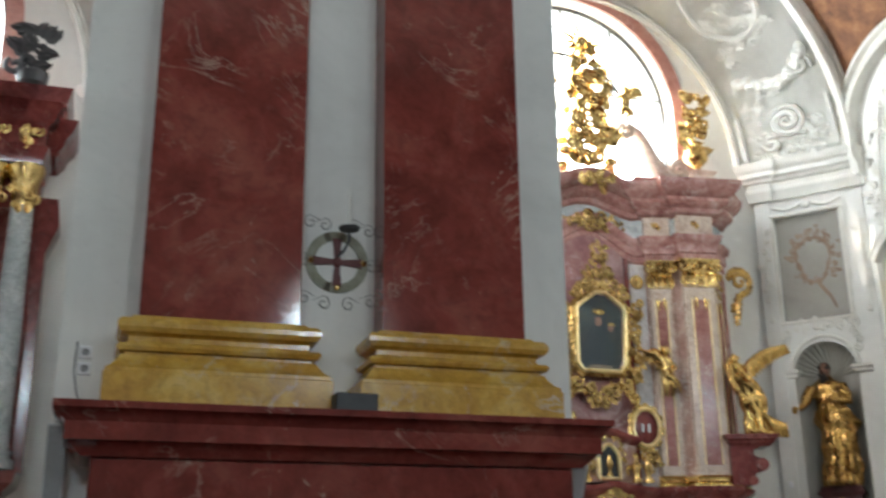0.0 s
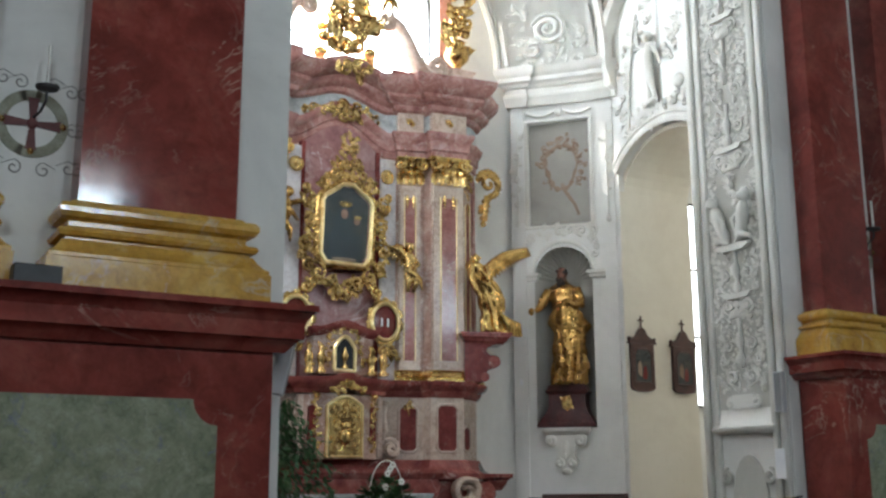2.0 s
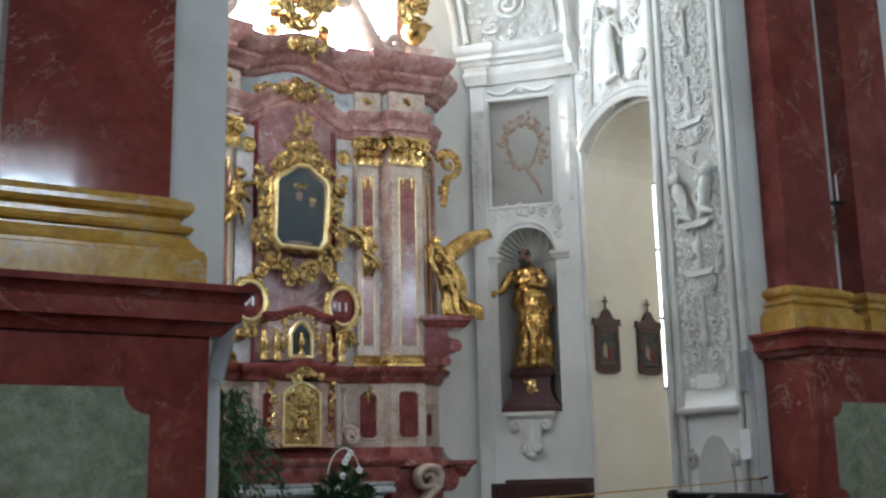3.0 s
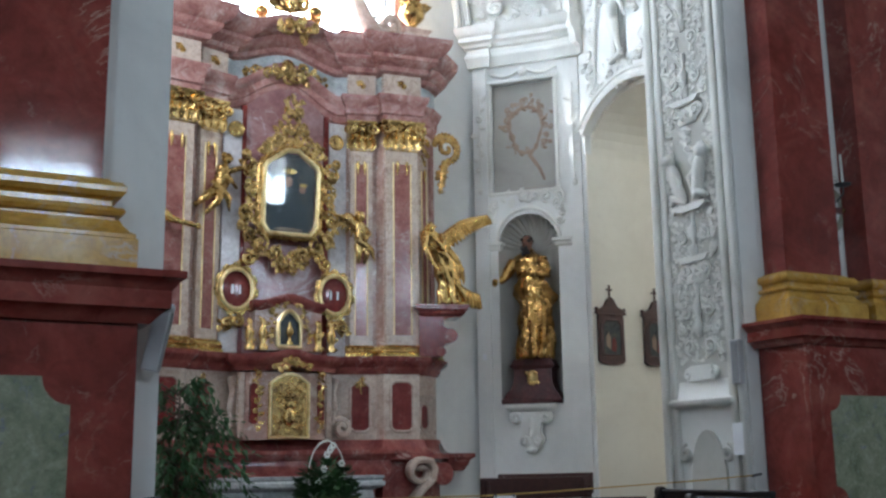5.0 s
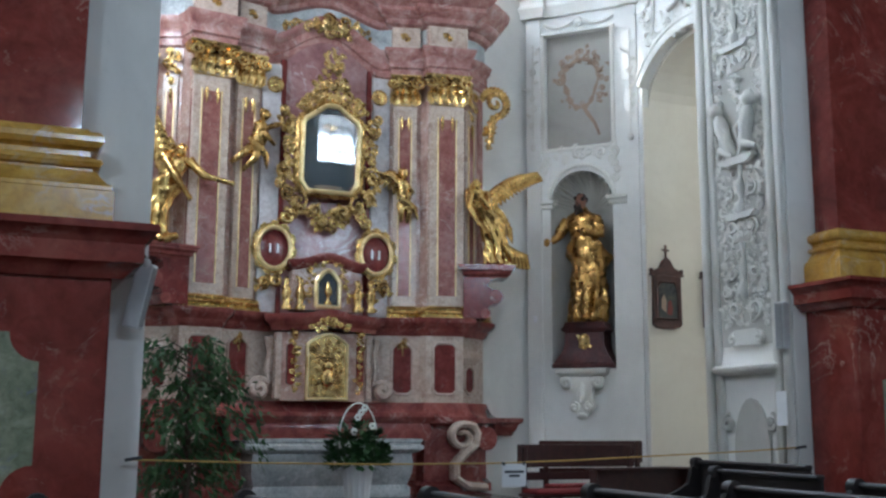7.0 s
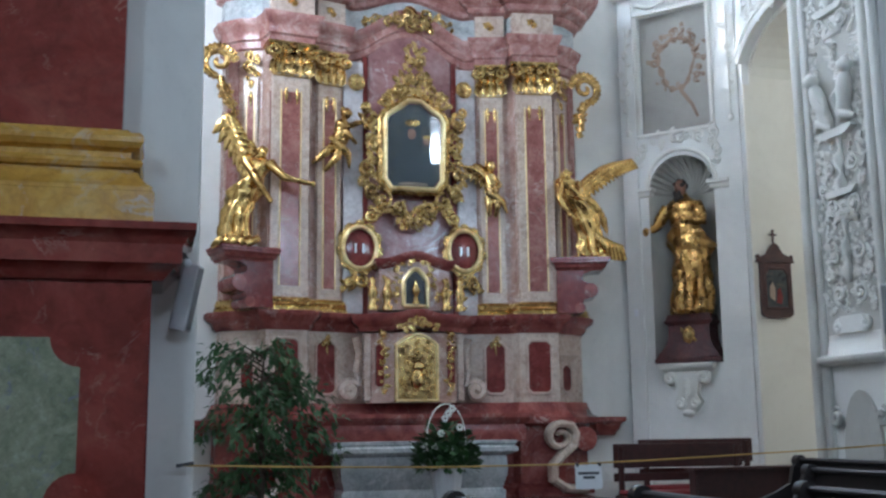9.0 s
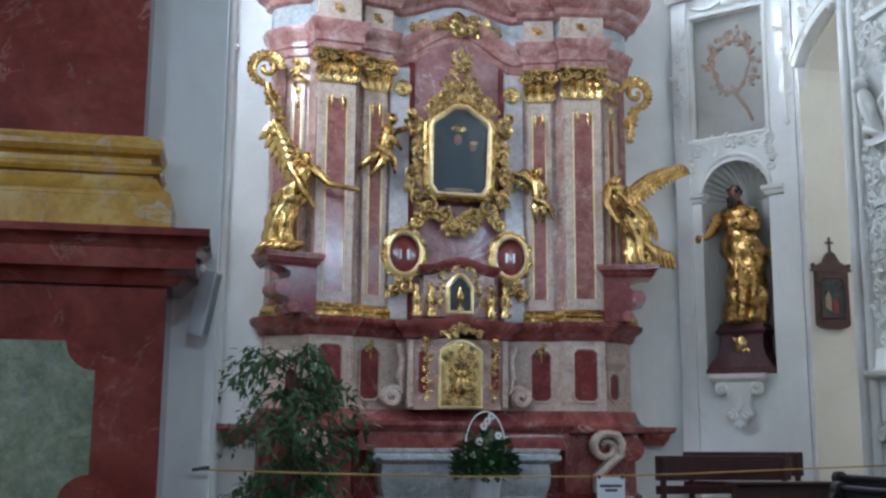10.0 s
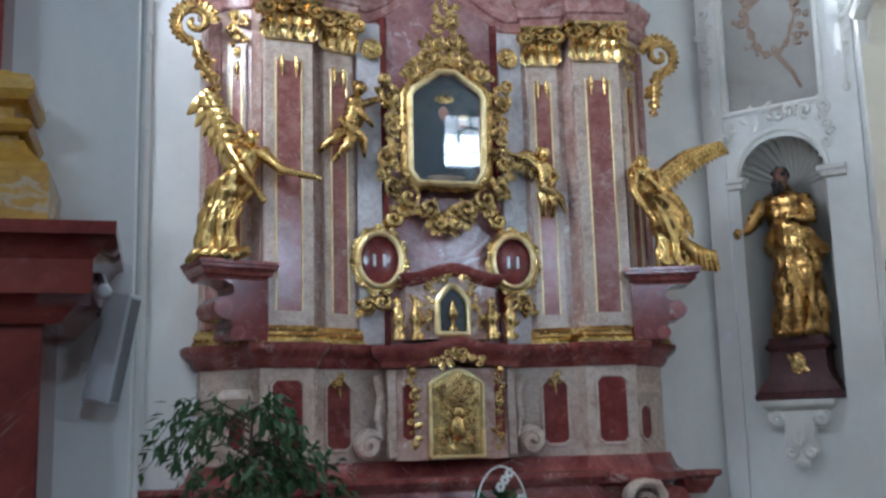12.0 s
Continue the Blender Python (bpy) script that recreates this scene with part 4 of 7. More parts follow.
        sweep(b, [(-w / 2, 0.2), (-w / 2, -0.12), (w / 2, -0.12), (w / 2, 0.2)], [(-0.1, 7.31), (0.05, 7.31), (0.10, 7.34), (0.12, 7.41), (0.20, 7.46), (0.24, 7.51), (0.24, 7.57), (0.33, 7.63), (0.39, 7.71), (0.42, 7.79), (0.42, 7.84), (-0.1, 7.84)])
        part("cornice_block", moved(b, mat4), RED_PALE, altar)
    # lower volutes beside the table
    b = B()
    m2 = Matrix.Translation((side * 1.98, -0.28, 0))
    VOL = Matrix.Translation((0, 0, 0.34)) @ Matrix.Diagonal((1.2, 1, 1.1, 1)) @ Matrix.Translation((0, 0, -0.34))
    pts = []
    for i in range(26):
        f = i / 25
        a = radians(90 + 420 * f)
        rr = 0.17 * (1 - 0.75 * f)
        pts.append((side * rr * math.cos(a), 0, 1.07 + rr * math.sin(a)))
    stem = [(side * 0.30, 0, 0.42), (side * 0.05, 0, 0.44), (side * -0.10, 0, 0.55), (side * -0.10, 0, 0.72), (side * 0.02, 0, 0.86), (side * 0.16, 0, 0.98), (side * 0.18, 0, 1.12), (side * 0.12, 0, 1.22)]
    tube(b, stem + pts, [0.06] * len(stem) + [0.055 - 0.025 * i / 25 for i in range(26)], 8, 2.2)
    part("volute", moved(b, m2 @ VOL), PALE, altar, "pale marble scroll")
    b = tube(B(), [(side * 0.34, -0.10, 1.12), (side * 0.34, 0.4, 1.12)], 0.17, 20)
    part("volute_drum", moved(b, m2), RED_ALTAR, altar)
    part("bracket", sweep(B(), [(side * 2.98 - 0.2, 0.6), (side * 2.98 - 0.2, 0.32), (side * 2.98 + 0.2, 0.32), (side * 2.98 + 0.2, 0.6)], [(-0.1, 1.15), (-0.08, 1.15), (-0.02, 1.25), (0.0, 1.32), (0.06, 1.36), (0.06, 1.42), (-0.1, 1.42)]), RED_ALTAR, altar, "small red marble wall bracket")
    # consoles that carry the angels
    b = B()
    prof = [(0.30, 2.86), (0.36, 2.92), (0.33, 2.99), (0.36, 3.05), (0.48, 3.07), (0.56, 3.13), (0.58, 3.21), (0.52, 3.28), (0.40, 3.29), (0.33, 3.33), (0.34, 3.40), (0.46, 3.45), (0.66, 3.47), (0.70, 3.53), (0.70, 3.58), (-0.1, 3.58), (-0.1, 2.86)]
    slab(b, [(x * 0.85, z) for x, z in prof], -0.22, 0.22)
    mc = Matrix.Translation((2.14, -0.10, 0)) @ Matrix.Rotation(radians(-18), 4, "Z")
    mc = mc if side > 0 else Matrix.Diagonal((-1, 1, 1, 1)) @ mc
    cons = part("console", moved(b, mc), DEEP_RED, altar, "scrolled red marble console")
    b = tube(B(), [(0.40, -0.25, 3.175), (0.40, 0.25, 3.175)], 0.10, 18)
    tube(b, [(0.24, -0.24, 2.93), (0.24, 0.24, 2.93)], 0.075, 14)
    part("console_roll", moved(b, mc), RED_ALTAR, cons)
    part("console_top", moved(sweep(B(), [(-0.05, 0.22), (-0.05, -0.22), (0.56, -0.22), (0.56, 0.22)], [(-0.2, 3.46), (0.0, 3.46), (0.02, 3.49), (0.05, 3.50), (0.06, 3.54), (0.10, 3.57), (0.10, 3.60), (0.12, 3.605), (0.12, 3.64), (-0.2, 3.64)]), mc), RED_ALTAR, cons)
# tabernacle
tab = part("tabernacle", sweep(B(), dense([(-0.62, 0.4), (-0.62, 0.1), (-0.4, -0.04), (0.4, -0.04), (0.62, 0.1), (0.62, 0.4)], 0.1), [(-0.2, 1.63), (0, 1.63), (0, 2.58), (-0.2, 2.58)]), PINK, altar, "pink marble tabernacle with a gilded door")
part("tabernacle_cornice", sweep(B(), dense([(-0.74, 0.45), (-0.74, 0.1), (-0.45, -0.06), (0.45, -0.06), (0.74, 0.1), (0.74, 0.45)], 0.06), [(-0.3, 2.60), (0.02, 2.60), (0.04, 2.66), (0.12, 2.72), (0.15, 2.78), (0.15, 2.83), (-0.3, 2.83)], hump(0.07, 0.42)), RED_ALTAR, altar, "curved red marble tabernacle cornice")
door = B()
slab(door, [(-0.31, 1.64), (0.31, 1.64), (0.31, 2.42)] + [(0.31 - 0.62 * i / 12, 2.42 + 0.15 * math.sin(math.pi * i / 12)) for i in range(1, 12)] + [(-0.31, 2.42)], -0.075, -0.03)
door_ob = part("tabernacle_door", door, GOLD, tab, "gilded relief door")
b = B()
carving(b, [(-0.2, 1.75), (0.2, 1.85), (-0.2, 1.98), (0.2, 2.1), (-0.18, 2.22), (0.18, 2.34), (0, 2.46)], 64, 0.09, 21, -0.075, 0.8, 0.45)
ball(b, (0.02, -0.09, 2.12), 0.075, 1, 0.6, 1), ball(b, (0.0, -0.09, 1.95), 0.11, 0.8, 0.5, 1.3)
part("door_relief", b, GOLD, door_ob)
b = tube(B(), [(x, -0.085, z) for x, z in [(-0.29, 1.66), (0.29, 1.66), (0.29, 2.42)] + [(0.29 - 0.58 * i / 12, 2.42 + 0.14 * math.sin(math.pi * i / 12)) for i in range(1, 12)] + [(-0.29, 2.42), (-0.29, 1.66)]], 0.022, 6)
part("door_rim", b, GOLD_PALE, door_ob)
b = B()
carving(b, [(-0.28, 2.62), (-0.12, 2.70), (0, 2.76), (0.12, 2.70), (0.28, 2.62)], 18, 0.10, 22, -0.2, 0.3, 0.5)
part("crest", b, GOLD, tab, "gilded crest over the door")
for s in (-1, 1):
    part("side_panel", slab(B(), [(s * 0.5 + x, z) for x, z in notched(0.055, 1.85, 2.42, 0.03)], -0.02, 0.1), DEEP_RED, tab)
    part("side_pilaster", box(B(), s * 0.66 - 0.045, s * 0.66 + 0.045, 0.06, 0.2, 1.66, 2.58, 0.01), PALE, tab)
    b = B()
    carving(b, [(s * 0.46, 1.72), (s * 0.48, 2.0), (s * 0.46, 2.3), (s * 0.5, 2.6)], 16, 0.09, 23 + s, -0.06, 0.25, 0.4)
    ball(b, (s * 0.48, -0.12, 2.56), 0.05)
    part("ornament", b, GOLD, tab, "gilded hanging ornament")
    b = B()
    scroll(b, s * 0.90, 1.80, 0.15, 1.5, math.pi / 2 + s * 1.2, -s, 0.05, 0.20, tail=(s * 0.80, 2.05))
    tube(b, [(s * 0.80, 0.16, 2.05), (s * 0.76, 0.15, 2.3), (s * 0.80, 0.15, 2.52)], [0.05, 0.045, 0.06], 8)
    part("volute", b, PALE, tab, "pale marble scroll")
# small shrine above the tabernacle
shrine = part("shrine", slab(B(), [(-0.5, 2.9), (0.5, 2.9), (0.5, 3.5), (0.25, 3.6), (-0.25, 3.6), (-0.5, 3.5)], 0.02, 0.3), PINK, altar, "small pink marble shrine with a gilded arch")
part("shrine_cornice", sweep(B(), dense([(-0.50, 0.35), (-0.50, 0.0), (0.50, 0.0), (0.50, 0.35)], 0.06), [(-0.2, 3.46), (0.0, 3.46), (0.05, 3.5), (0.08, 3.56), (0.08, 3.60), (-0.2, 3.60)], hump(0.12, 0.5)), RED_ALTAR, altar, "red marble shrine cornice")
arch_pts = [(-0.17, 2.95), (0.17, 2.95), (0.17, 3.3)] + [(0.17 - 0.34 * i / 10, 3.3 + 0.17 * math.sin(math.pi * i / 10)) for i in range(1, 10)] + [(-0.17, 3.3)]
part("niche_back", slab(B(), arch_pts, -0.01, 0.02), CANVAS, shrine, "dark niche behind glass")
part("niche_frame", tube(B(), [(x, -0.03, z) for x, z in arch_pts + arch_pts[:1]], 0.035, 7), GOLD_PALE, shrine, "gilded arched frame")
b = B()
lathe(b, [(0.05, 0), (0.055, 0.03), (0.02, 0.06), (0.02, 0.12), (0.05, 0.15), (0.055, 0.2), (0.03, 0.26), (0.01, 0.33)], (0, -0.04, 2.98), 10)
part("monstrance", b, GOLD, shrine)
b = B()
carving(b, [(-0.3, 3.0), (-0.25, 3.4), (-0.1, 3.6), (0, 3.66), (0.1, 3.6), (0.25, 3.4), (0.3, 3.0)], 34, 0.085, 31, -0.02, 0.3, 0.4)
part("crest", b, GOLD, shrine, "gilded foliage round the shrine")
for s in (-1, 1):
    b = B()
    for x, h in ((0.42, 0.42), (0.62, 0.26)):
        lathe(b, [(0.07, 0), (0.075, 0.04), (0.045, 0.08), (0.06, 0.18), (0.075, 0.24), (0.05, 0.32), (0.03, 0.36), (0.05, 0.4), (0.02, 0.46)], (s * x, -0.1, 2.88), 10, None)
        carving(b, [(s * x, 2.9), (s * x, 2.9 + h)], 7, 0.08, 33 + s, -0.12, 0.4)
    part("finial", b, GOLD, shrine, "gilded urn-like finials")


# ---- figures (plain carved shapes) ----
def noisy(v, k=1.0):
    return noise.noise(Vector(v) * k)


def wing(bm, root, tip, droop, count=9, length=0.55, up=(0, -1, 0)):
    """Feathers that hang from an arm between root and tip."""
    root, tip, droop = Vector(root), Vector(tip), Vector(droop)
    arm = [root + (tip - root) * f + Vector((0, 0, 0.10 * math.sin(math.pi * f))) for f in (0, 0.25, 0.5, 0.75, 1)]
    tube(bm, arm, [0.05, 0.06, 0.055, 0.045, 0.015], 8)
    for row, (ln, off) in enumerate(((1.0, 0.0), (0.62, -0.03), (0.35, -0.05))):
        for i in range(count):
            f = (i + 0.5) / count
            p = root + (tip - root) * f + Vector((0, off, 0.10 * math.sin(math.pi * f)))
            d = (droop.normalized() * (1 - 0.3 * f) + (tip - root).normalized() * (0.15 + 0.45 * f)).normalized()
            L = length * ln * (0.7 + 0.4 * math.sin(math.pi * (0.25 + 0.6 * f)))
            pts = [p + d * L * k + Vector((0, -0.03 * math.sin(math.pi * k), 0)) for k in (0, 0.35, 0.7, 1)]
            w = (tip - root).length / count * 0.9
            tube(bm, pts, [w * 0.7, w, w * 0.85, w * 0.15], 6, 0.25, up)


def figure(bm, h, seed=1, sway=0.05, lean=0.0, arms=(), head=(0, -0.02, 0), swirl=1.0, wide=1.0, folds=9, legs=False):
    """A draped standing figure on the origin that faces -y."""
    rnd = random.Random(seed)
    prof = [(0.0, 0.135, 0.12), (0.03, 0.15, 0.13), (0.12, 0.145, 0.125), (0.25, 0.135, 0.12), (0.4, 0.135, 0.115), (0.5, 0.14, 0.11), (0.58, 0.125, 0.095), (0.64, 0.11, 0.085), (0.72, 0.13, 0.09), (0.79, 0.14, 0.088), (0.83, 0.12, 0.075), (0.86, 0.06, 0.05), (0.9, 0.036, 0.04)]
    n, rows, levels = 64, [], 60
    ph = rnd.random() * 6
    for j in range(levels + 1):
        f = 0.9 * j / levels
        for a, b in zip(prof, prof[1:]):
            if f <= b[0]:
                break
        k = (f - a[0]) / (b[0] - a[0])
        k = max(0, min(1, k))
        rx, ry = a[1] + (b[1] - a[1]) * k, a[2] + (b[2] - a[2]) * k
        cx = sway * h * math.sin(math.pi * f * 1.6) + lean * h * f
        depth = 0.36 * max(0.0, 1 - f / 0.62) + 0.07
        ring = []
        for i in range(n):
            t = 2 * math.pi * i / n
            w = folds * t + ph + swirl * 7 * f + 1.6 * noisy((math.cos(t) * 2, math.sin(t) * 2, f * 6 + seed))
            g = 1 + depth * (abs(math.sin(w / 2)) ** 0.6 - 0.6) + 0.22 * noisy((math.cos(t) * 3, math.sin(t) * 3, f * 9 + seed * 3)) * (0.4 + depth)
            drape = math.sin(24 * f + 2.0 * math.cos(t + ph) + 2.5 * math.sin(t * 0.5 + ph))
            g += 0.10 * drape * math.exp(-((f - 0.5) / 0.26) ** 2)
            # a mantle across hip and chest
            band = math.exp(-((f - 0.52 - 0.13 * math.cos(t + ph)) / 0.05) ** 2) * 0.28
            g = (g + band) * wide
            ring.append(bm.verts.new((cx + rx * h * g * math.cos(t), ry * h * g * math.sin(t), f * h)))
        rows.append(ring)
    for r, s in zip(rows, rows[1:]):
        for i in range(n):
            bm.faces.new((r[i], r[(i + 1) % n], s[(i + 1) % n], s[i]))
    bm.faces.new(rows[0][::-1]), bm.faces.new(rows[-1])
    sx = sway * h * math.sin(math.pi * 0.8 * 1.6) + lean * h * 0.8
    for k, pts in enumerate(arms):
        p = [Vector((sx + x * h, y * h, z * h)) for x, y, z in pts]
        mids = [p[0]]
        for a, b in zip(p, p[1:]):
            mids += [a.lerp(b, 0.35), a.lerp(b, 0.7), b]
        m = len(mids)
        rad = [h * (0.055 - 0.035 * i / (m - 1)) * (1 + 0.15 * math.sin(i * 2.3 + seed)) for i in range(m)]
        tube(bm, mids, rad, 9)
        ball(bm, p[-1], h * 0.026, 1, 0.8, 1.3)
    for s in (-1, 1):
        ball(bm, (s * 0.05 * h + 0.01, -0.12 * h, 0.02 * h), 0.035 * h, 0.9, 1.8, 0.7)
    hx, hy, hz = sx + head[0] * h, head[1] * h, 0.935 * h + head[2] * h
    return Vector((hx, hy, hz))


def add_head(bm, at, h, beard=False):
    """Head, hair and beard; returns the number of faces before it."""
    at = Vector(at)
    before = len(bm.faces)
    ball(bm, at, 0.052 * h, 0.85, 1.0, 1.25, seg=14)
    ball(bm, at + Vector((0, -0.05 * h, -0.005 * h)), 0.012 * h, 0.8, 1, 1.6)
    skin_end = len(bm.faces)
    rnd = random.Random(3)
    for i in range(26):
        t = math.pi * (0.15 + 0.7 * rnd.random()) if i < 18 else math.pi * 2 * rnd.random()
        e = 0.2 + rnd.random() * 1.2
        ball(bm, at + Vector((math.cos(t) * math.cos(e) * 0.05, math.sin(t) * math.cos(e) * 0.055, 0.058 * math.sin(e) - 0.004)) * h, 0.017 * h, seg=6)
    if beard:
        for i in range(12):
            ball(bm, at + Vector(((rnd.random() - 0.5) * 0.06, -0.045 - 0.012 * rnd.random(), -0.045 - 0.045 * rnd.random())) * h, 0.016 * h, 0.8, 0.8, 1.3, seg=6)
    return before, skin_end


def statue(name, bm, mat, m, label, extra=None):
    bm.transform(m)
    me_ob = finish(name, bm, mat, None, 1.2)
    return tagged(me_ob, label, "statue")


# saint in the niche, painted face and dark hair on a gilded robe
SM = splay_matrix()
bm = B()
hd = figure(bm, 2.0, 4, 0.03, 0.0, [((-0.12, -0.02, 0.8), (-0.20, -0.06, 0.66), (-0.25, -0.14, 0.62)), ((0.12, -0.02, 0.8), (0.18, -0.05, 0.66), (0.06, -0.13, 0.68))], (0.0, -0.03, 0.0), 1.1, 1.0)
lo, sk = add_head(bm, hd, 2.0, True)
bm.faces.ensure_lookup_table()
for f in bm.faces[lo:sk]:
    f.material_index = 1
for f in bm.faces[sk:]:
    f.material_index = 2
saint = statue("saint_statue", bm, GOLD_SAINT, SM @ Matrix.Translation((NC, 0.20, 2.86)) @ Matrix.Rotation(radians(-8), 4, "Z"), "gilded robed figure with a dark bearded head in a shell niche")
saint.data.materials.append(SKIN), saint.data.materials.append(DARKHAIR)
ped = thing("statue_pedestal", "dark red marbled pedestal with a gilded shield", "pedestal")
b = B()
rows = [(0.50, 0.30, 2.165), (0.50, 0.30, 2.22), (0.47, 0.28, 2.24), (0.44, 0.27, 2.30), (0.36, 0.23, 2.40), (0.32, 0.21, 2.52), (0.315, 0.2, 2.70), (0.36, 0.22, 2.73), (0.37, 0.23, 2.76), (0.34, 0.22, 2.78), (0.31, 0.2, 2.86)]
rr = [[b.verts.new((NC + x, 0.24 + y, z)) for x, y in ((-w, -d), (w, -d), (w, d), (-w, d))] for w, d, z in rows]
for r, s in zip(rr, rr[1:]):
    for k in range(4):
        b.faces.new((r[k], r[(k + 1) % 4], s[(k + 1) % 4], s[k]))
b.faces.new(rr[0][::-1]), b.faces.new(rr[-1])
part("body", moved(b, SM), PEDESTAL, ped)
b = ball(B(), (NC, 0.03, 2.56), 0.11, 0.9, 0.35, 1.15)
carving(b, [(NC - 0.1, 2.5), (NC, 2.66), (NC + 0.1, 2.5), (NC, 2.44)], 7, 0.09, 41, 0.03)
part("shield", moved(b, SM), GOLD, ped, "gilded shield")
corb = thing("stucco_corbel", "white stucco corbel with scrolls below the niche", "corbel")
b = sweep(B(), [(NC - 0.34, 0.05), (NC - 0.34, -0.12), (NC + 0.34, -0.12), (NC + 0.34, 0.05)], [(-0.1, 2.03), (0.0, 2.03), (0.05, 2.07), (0.07, 2.11), (0.07, 2.15), (-0.1, 2.15)])
part("top_slab", moved(b, SM), STUCCO, corb)
b = slab(B(), [(NC - 0.2, 2.03), (NC - 0.14, 1.72), (NC - 0.2, 1.6), (NC - 0.1, 1.48), (NC, 1.44), (NC + 0.1, 1.48), (NC + 0.2, 1.6), (NC + 0.14, 1.72), (NC + 0.2, 2.03)], -0.14, 0.02)
for s in (-1, 1):
    scroll(b, NC + s * 0.24, 1.95, 0.09, 1.5, math.pi / 2, -s, 0.04, -0.08)
    scroll(b, NC + s * 0.11, 1.58, 0.07, 1.2, math.pi / 2, s, 0.03, -0.12)
leaf_carved(b, NC, 1.95, radians(-90), 0.3, -0.14, 0.2, 0.3)
ball(b, (NC, -0.12, 1.45), 0.07, 1.3, 0.8, 0.8)
part("bracket", moved(b, SM), STUCCO, corb)
# faded cartouche in the sunken panel
b = B()
carving(b, [(NC - 0.34, 6.6), (NC - 0.3, 7.0), (NC, 7.16), (NC + 0.3, 7.0), (NC + 0.36, 6.6), (NC + 0.28, 6.3)], 30, 0.13, 46, 0.11, 0.6, 0.5)
pts = [(NC + 0.28 * math.cos(radians(15 * i)) * (1 + 0.15 * math.sin(radians(45 * i))), 0.085, 6.62 + 0.4 * math.sin(radians(15 * i))) for i in range(25)]
for i in range(0, 24, 2):
    tube(b, pts[i:i + 3], [0.015, 0.02 + 0.035 * abs(math.sin(i * 1.7)), 0.012], 6, 0.25)
carving(b, [(NC - 0.28, 6.9), (NC, 7.06), (NC + 0.28, 6.9)], 16, 0.11, 44, 0.11, 0.5)
carving(b, [(NC - 0.32, 6.4), (NC - 0.1, 6.24), (NC + 0.1, 6.24), (NC + 0.32, 6.4)], 14, 0.10, 45, 0.11, 0.5)
tube(b, [(NC + 0.05, 0.085, 6.2), (NC + 0.15, 0.085, 6.05), (NC + 0.22, 0.085, 5.95), (NC + 0.3, 0.085, 5.75)], [0.03, 0.03, 0.025, 0.02], 6, 0.25)
setting("painted_cartouche", moved(b, SM), FLAKED, "flaked ochre and brown cartouche", "relief")

# angels on the consoles
bm = B()
hd = figure(bm, 1.42, 8, -0.05, 0.20, [((-0.10, -0.03, 0.8), (-0.02, -0.16, 0.62), (0.10, -0.2, 0.42)), ((0.11, -0.04, 0.8), (0.24, -0.12, 0.66), (0.50, -0.16, 0.60))], (0.04, -0.04, -0.03), -1.2, 0.95, 7)
add_head(bm, hd, 1.42)
wing(bm, (0.22, 0.12, 1.10), (-0.06, 0.12, 1.84), (0.02, 0.02, -1), 9, 0.40)
wing(bm, (0.30, 0.14, 1.05), (0.16, 0.16, 1.5), (0.3, 0.02, -1), 8, 0.26)
for f in range(5):
    tube(bm, [(-0.10 + 0.1 * f, -0.20, 0.10), (-0.22 + 0.09 * f, -0.26, 0.03), (-0.30 + 0.1 * f, -0.14, -0.02)], [0.05, 0.065, 0.03], 8, 0.7)
statue("angel_statue", bm, GOLD_FIGURE, Matrix.Translation((-2.50, -0.28, 3.645)), "gilded winged figure with an outstretched arm on a console")
bm = B()
hd = figure(bm, 1.36, 11, 0.05, -0.30, [((-0.11, -0.03, 0.8), (-0.18, -0.14, 0.6), (-0.10, -0.2, 0.42)), ((0.11, -0.04, 0.8), (0.04, -0.17, 0.62), (-0.06, -0.18, 0.72))], (-0.03, -0.05, -0.06), 1.4, 1.0, 7)
add_head(bm, hd, 1.36)
wing(bm, (-0.20, 0.06, 1.02), (0.66, -0.02, 1.50), (0.55, 0.02, -1), 15, 0.24)
wing(bm, (-0.10, 0.10, 0.95), (0.26, 0.12, 0.62), (0.1, 0.02, -1), 9, 0.30)
for f in range(5):
    tube(bm, [(0.00 + 0.06 * f, -0.16, 0.34 - 0.03 * f), (0.10 + 0.06 * f, -0.22, 0.16), (0.16 + 0.07 * f, -0.16, -0.01)], [0.04, 0.065, 0.045], 8, 0.7)
statue("angel_statue", bm, GOLD_FIGURE, Matrix.Translation((2.56, -0.26, 3.645)) @ Matrix.Rotation(radians(8), 4, "Z"), "gilded leaning winged figure with a spread wing on a console")


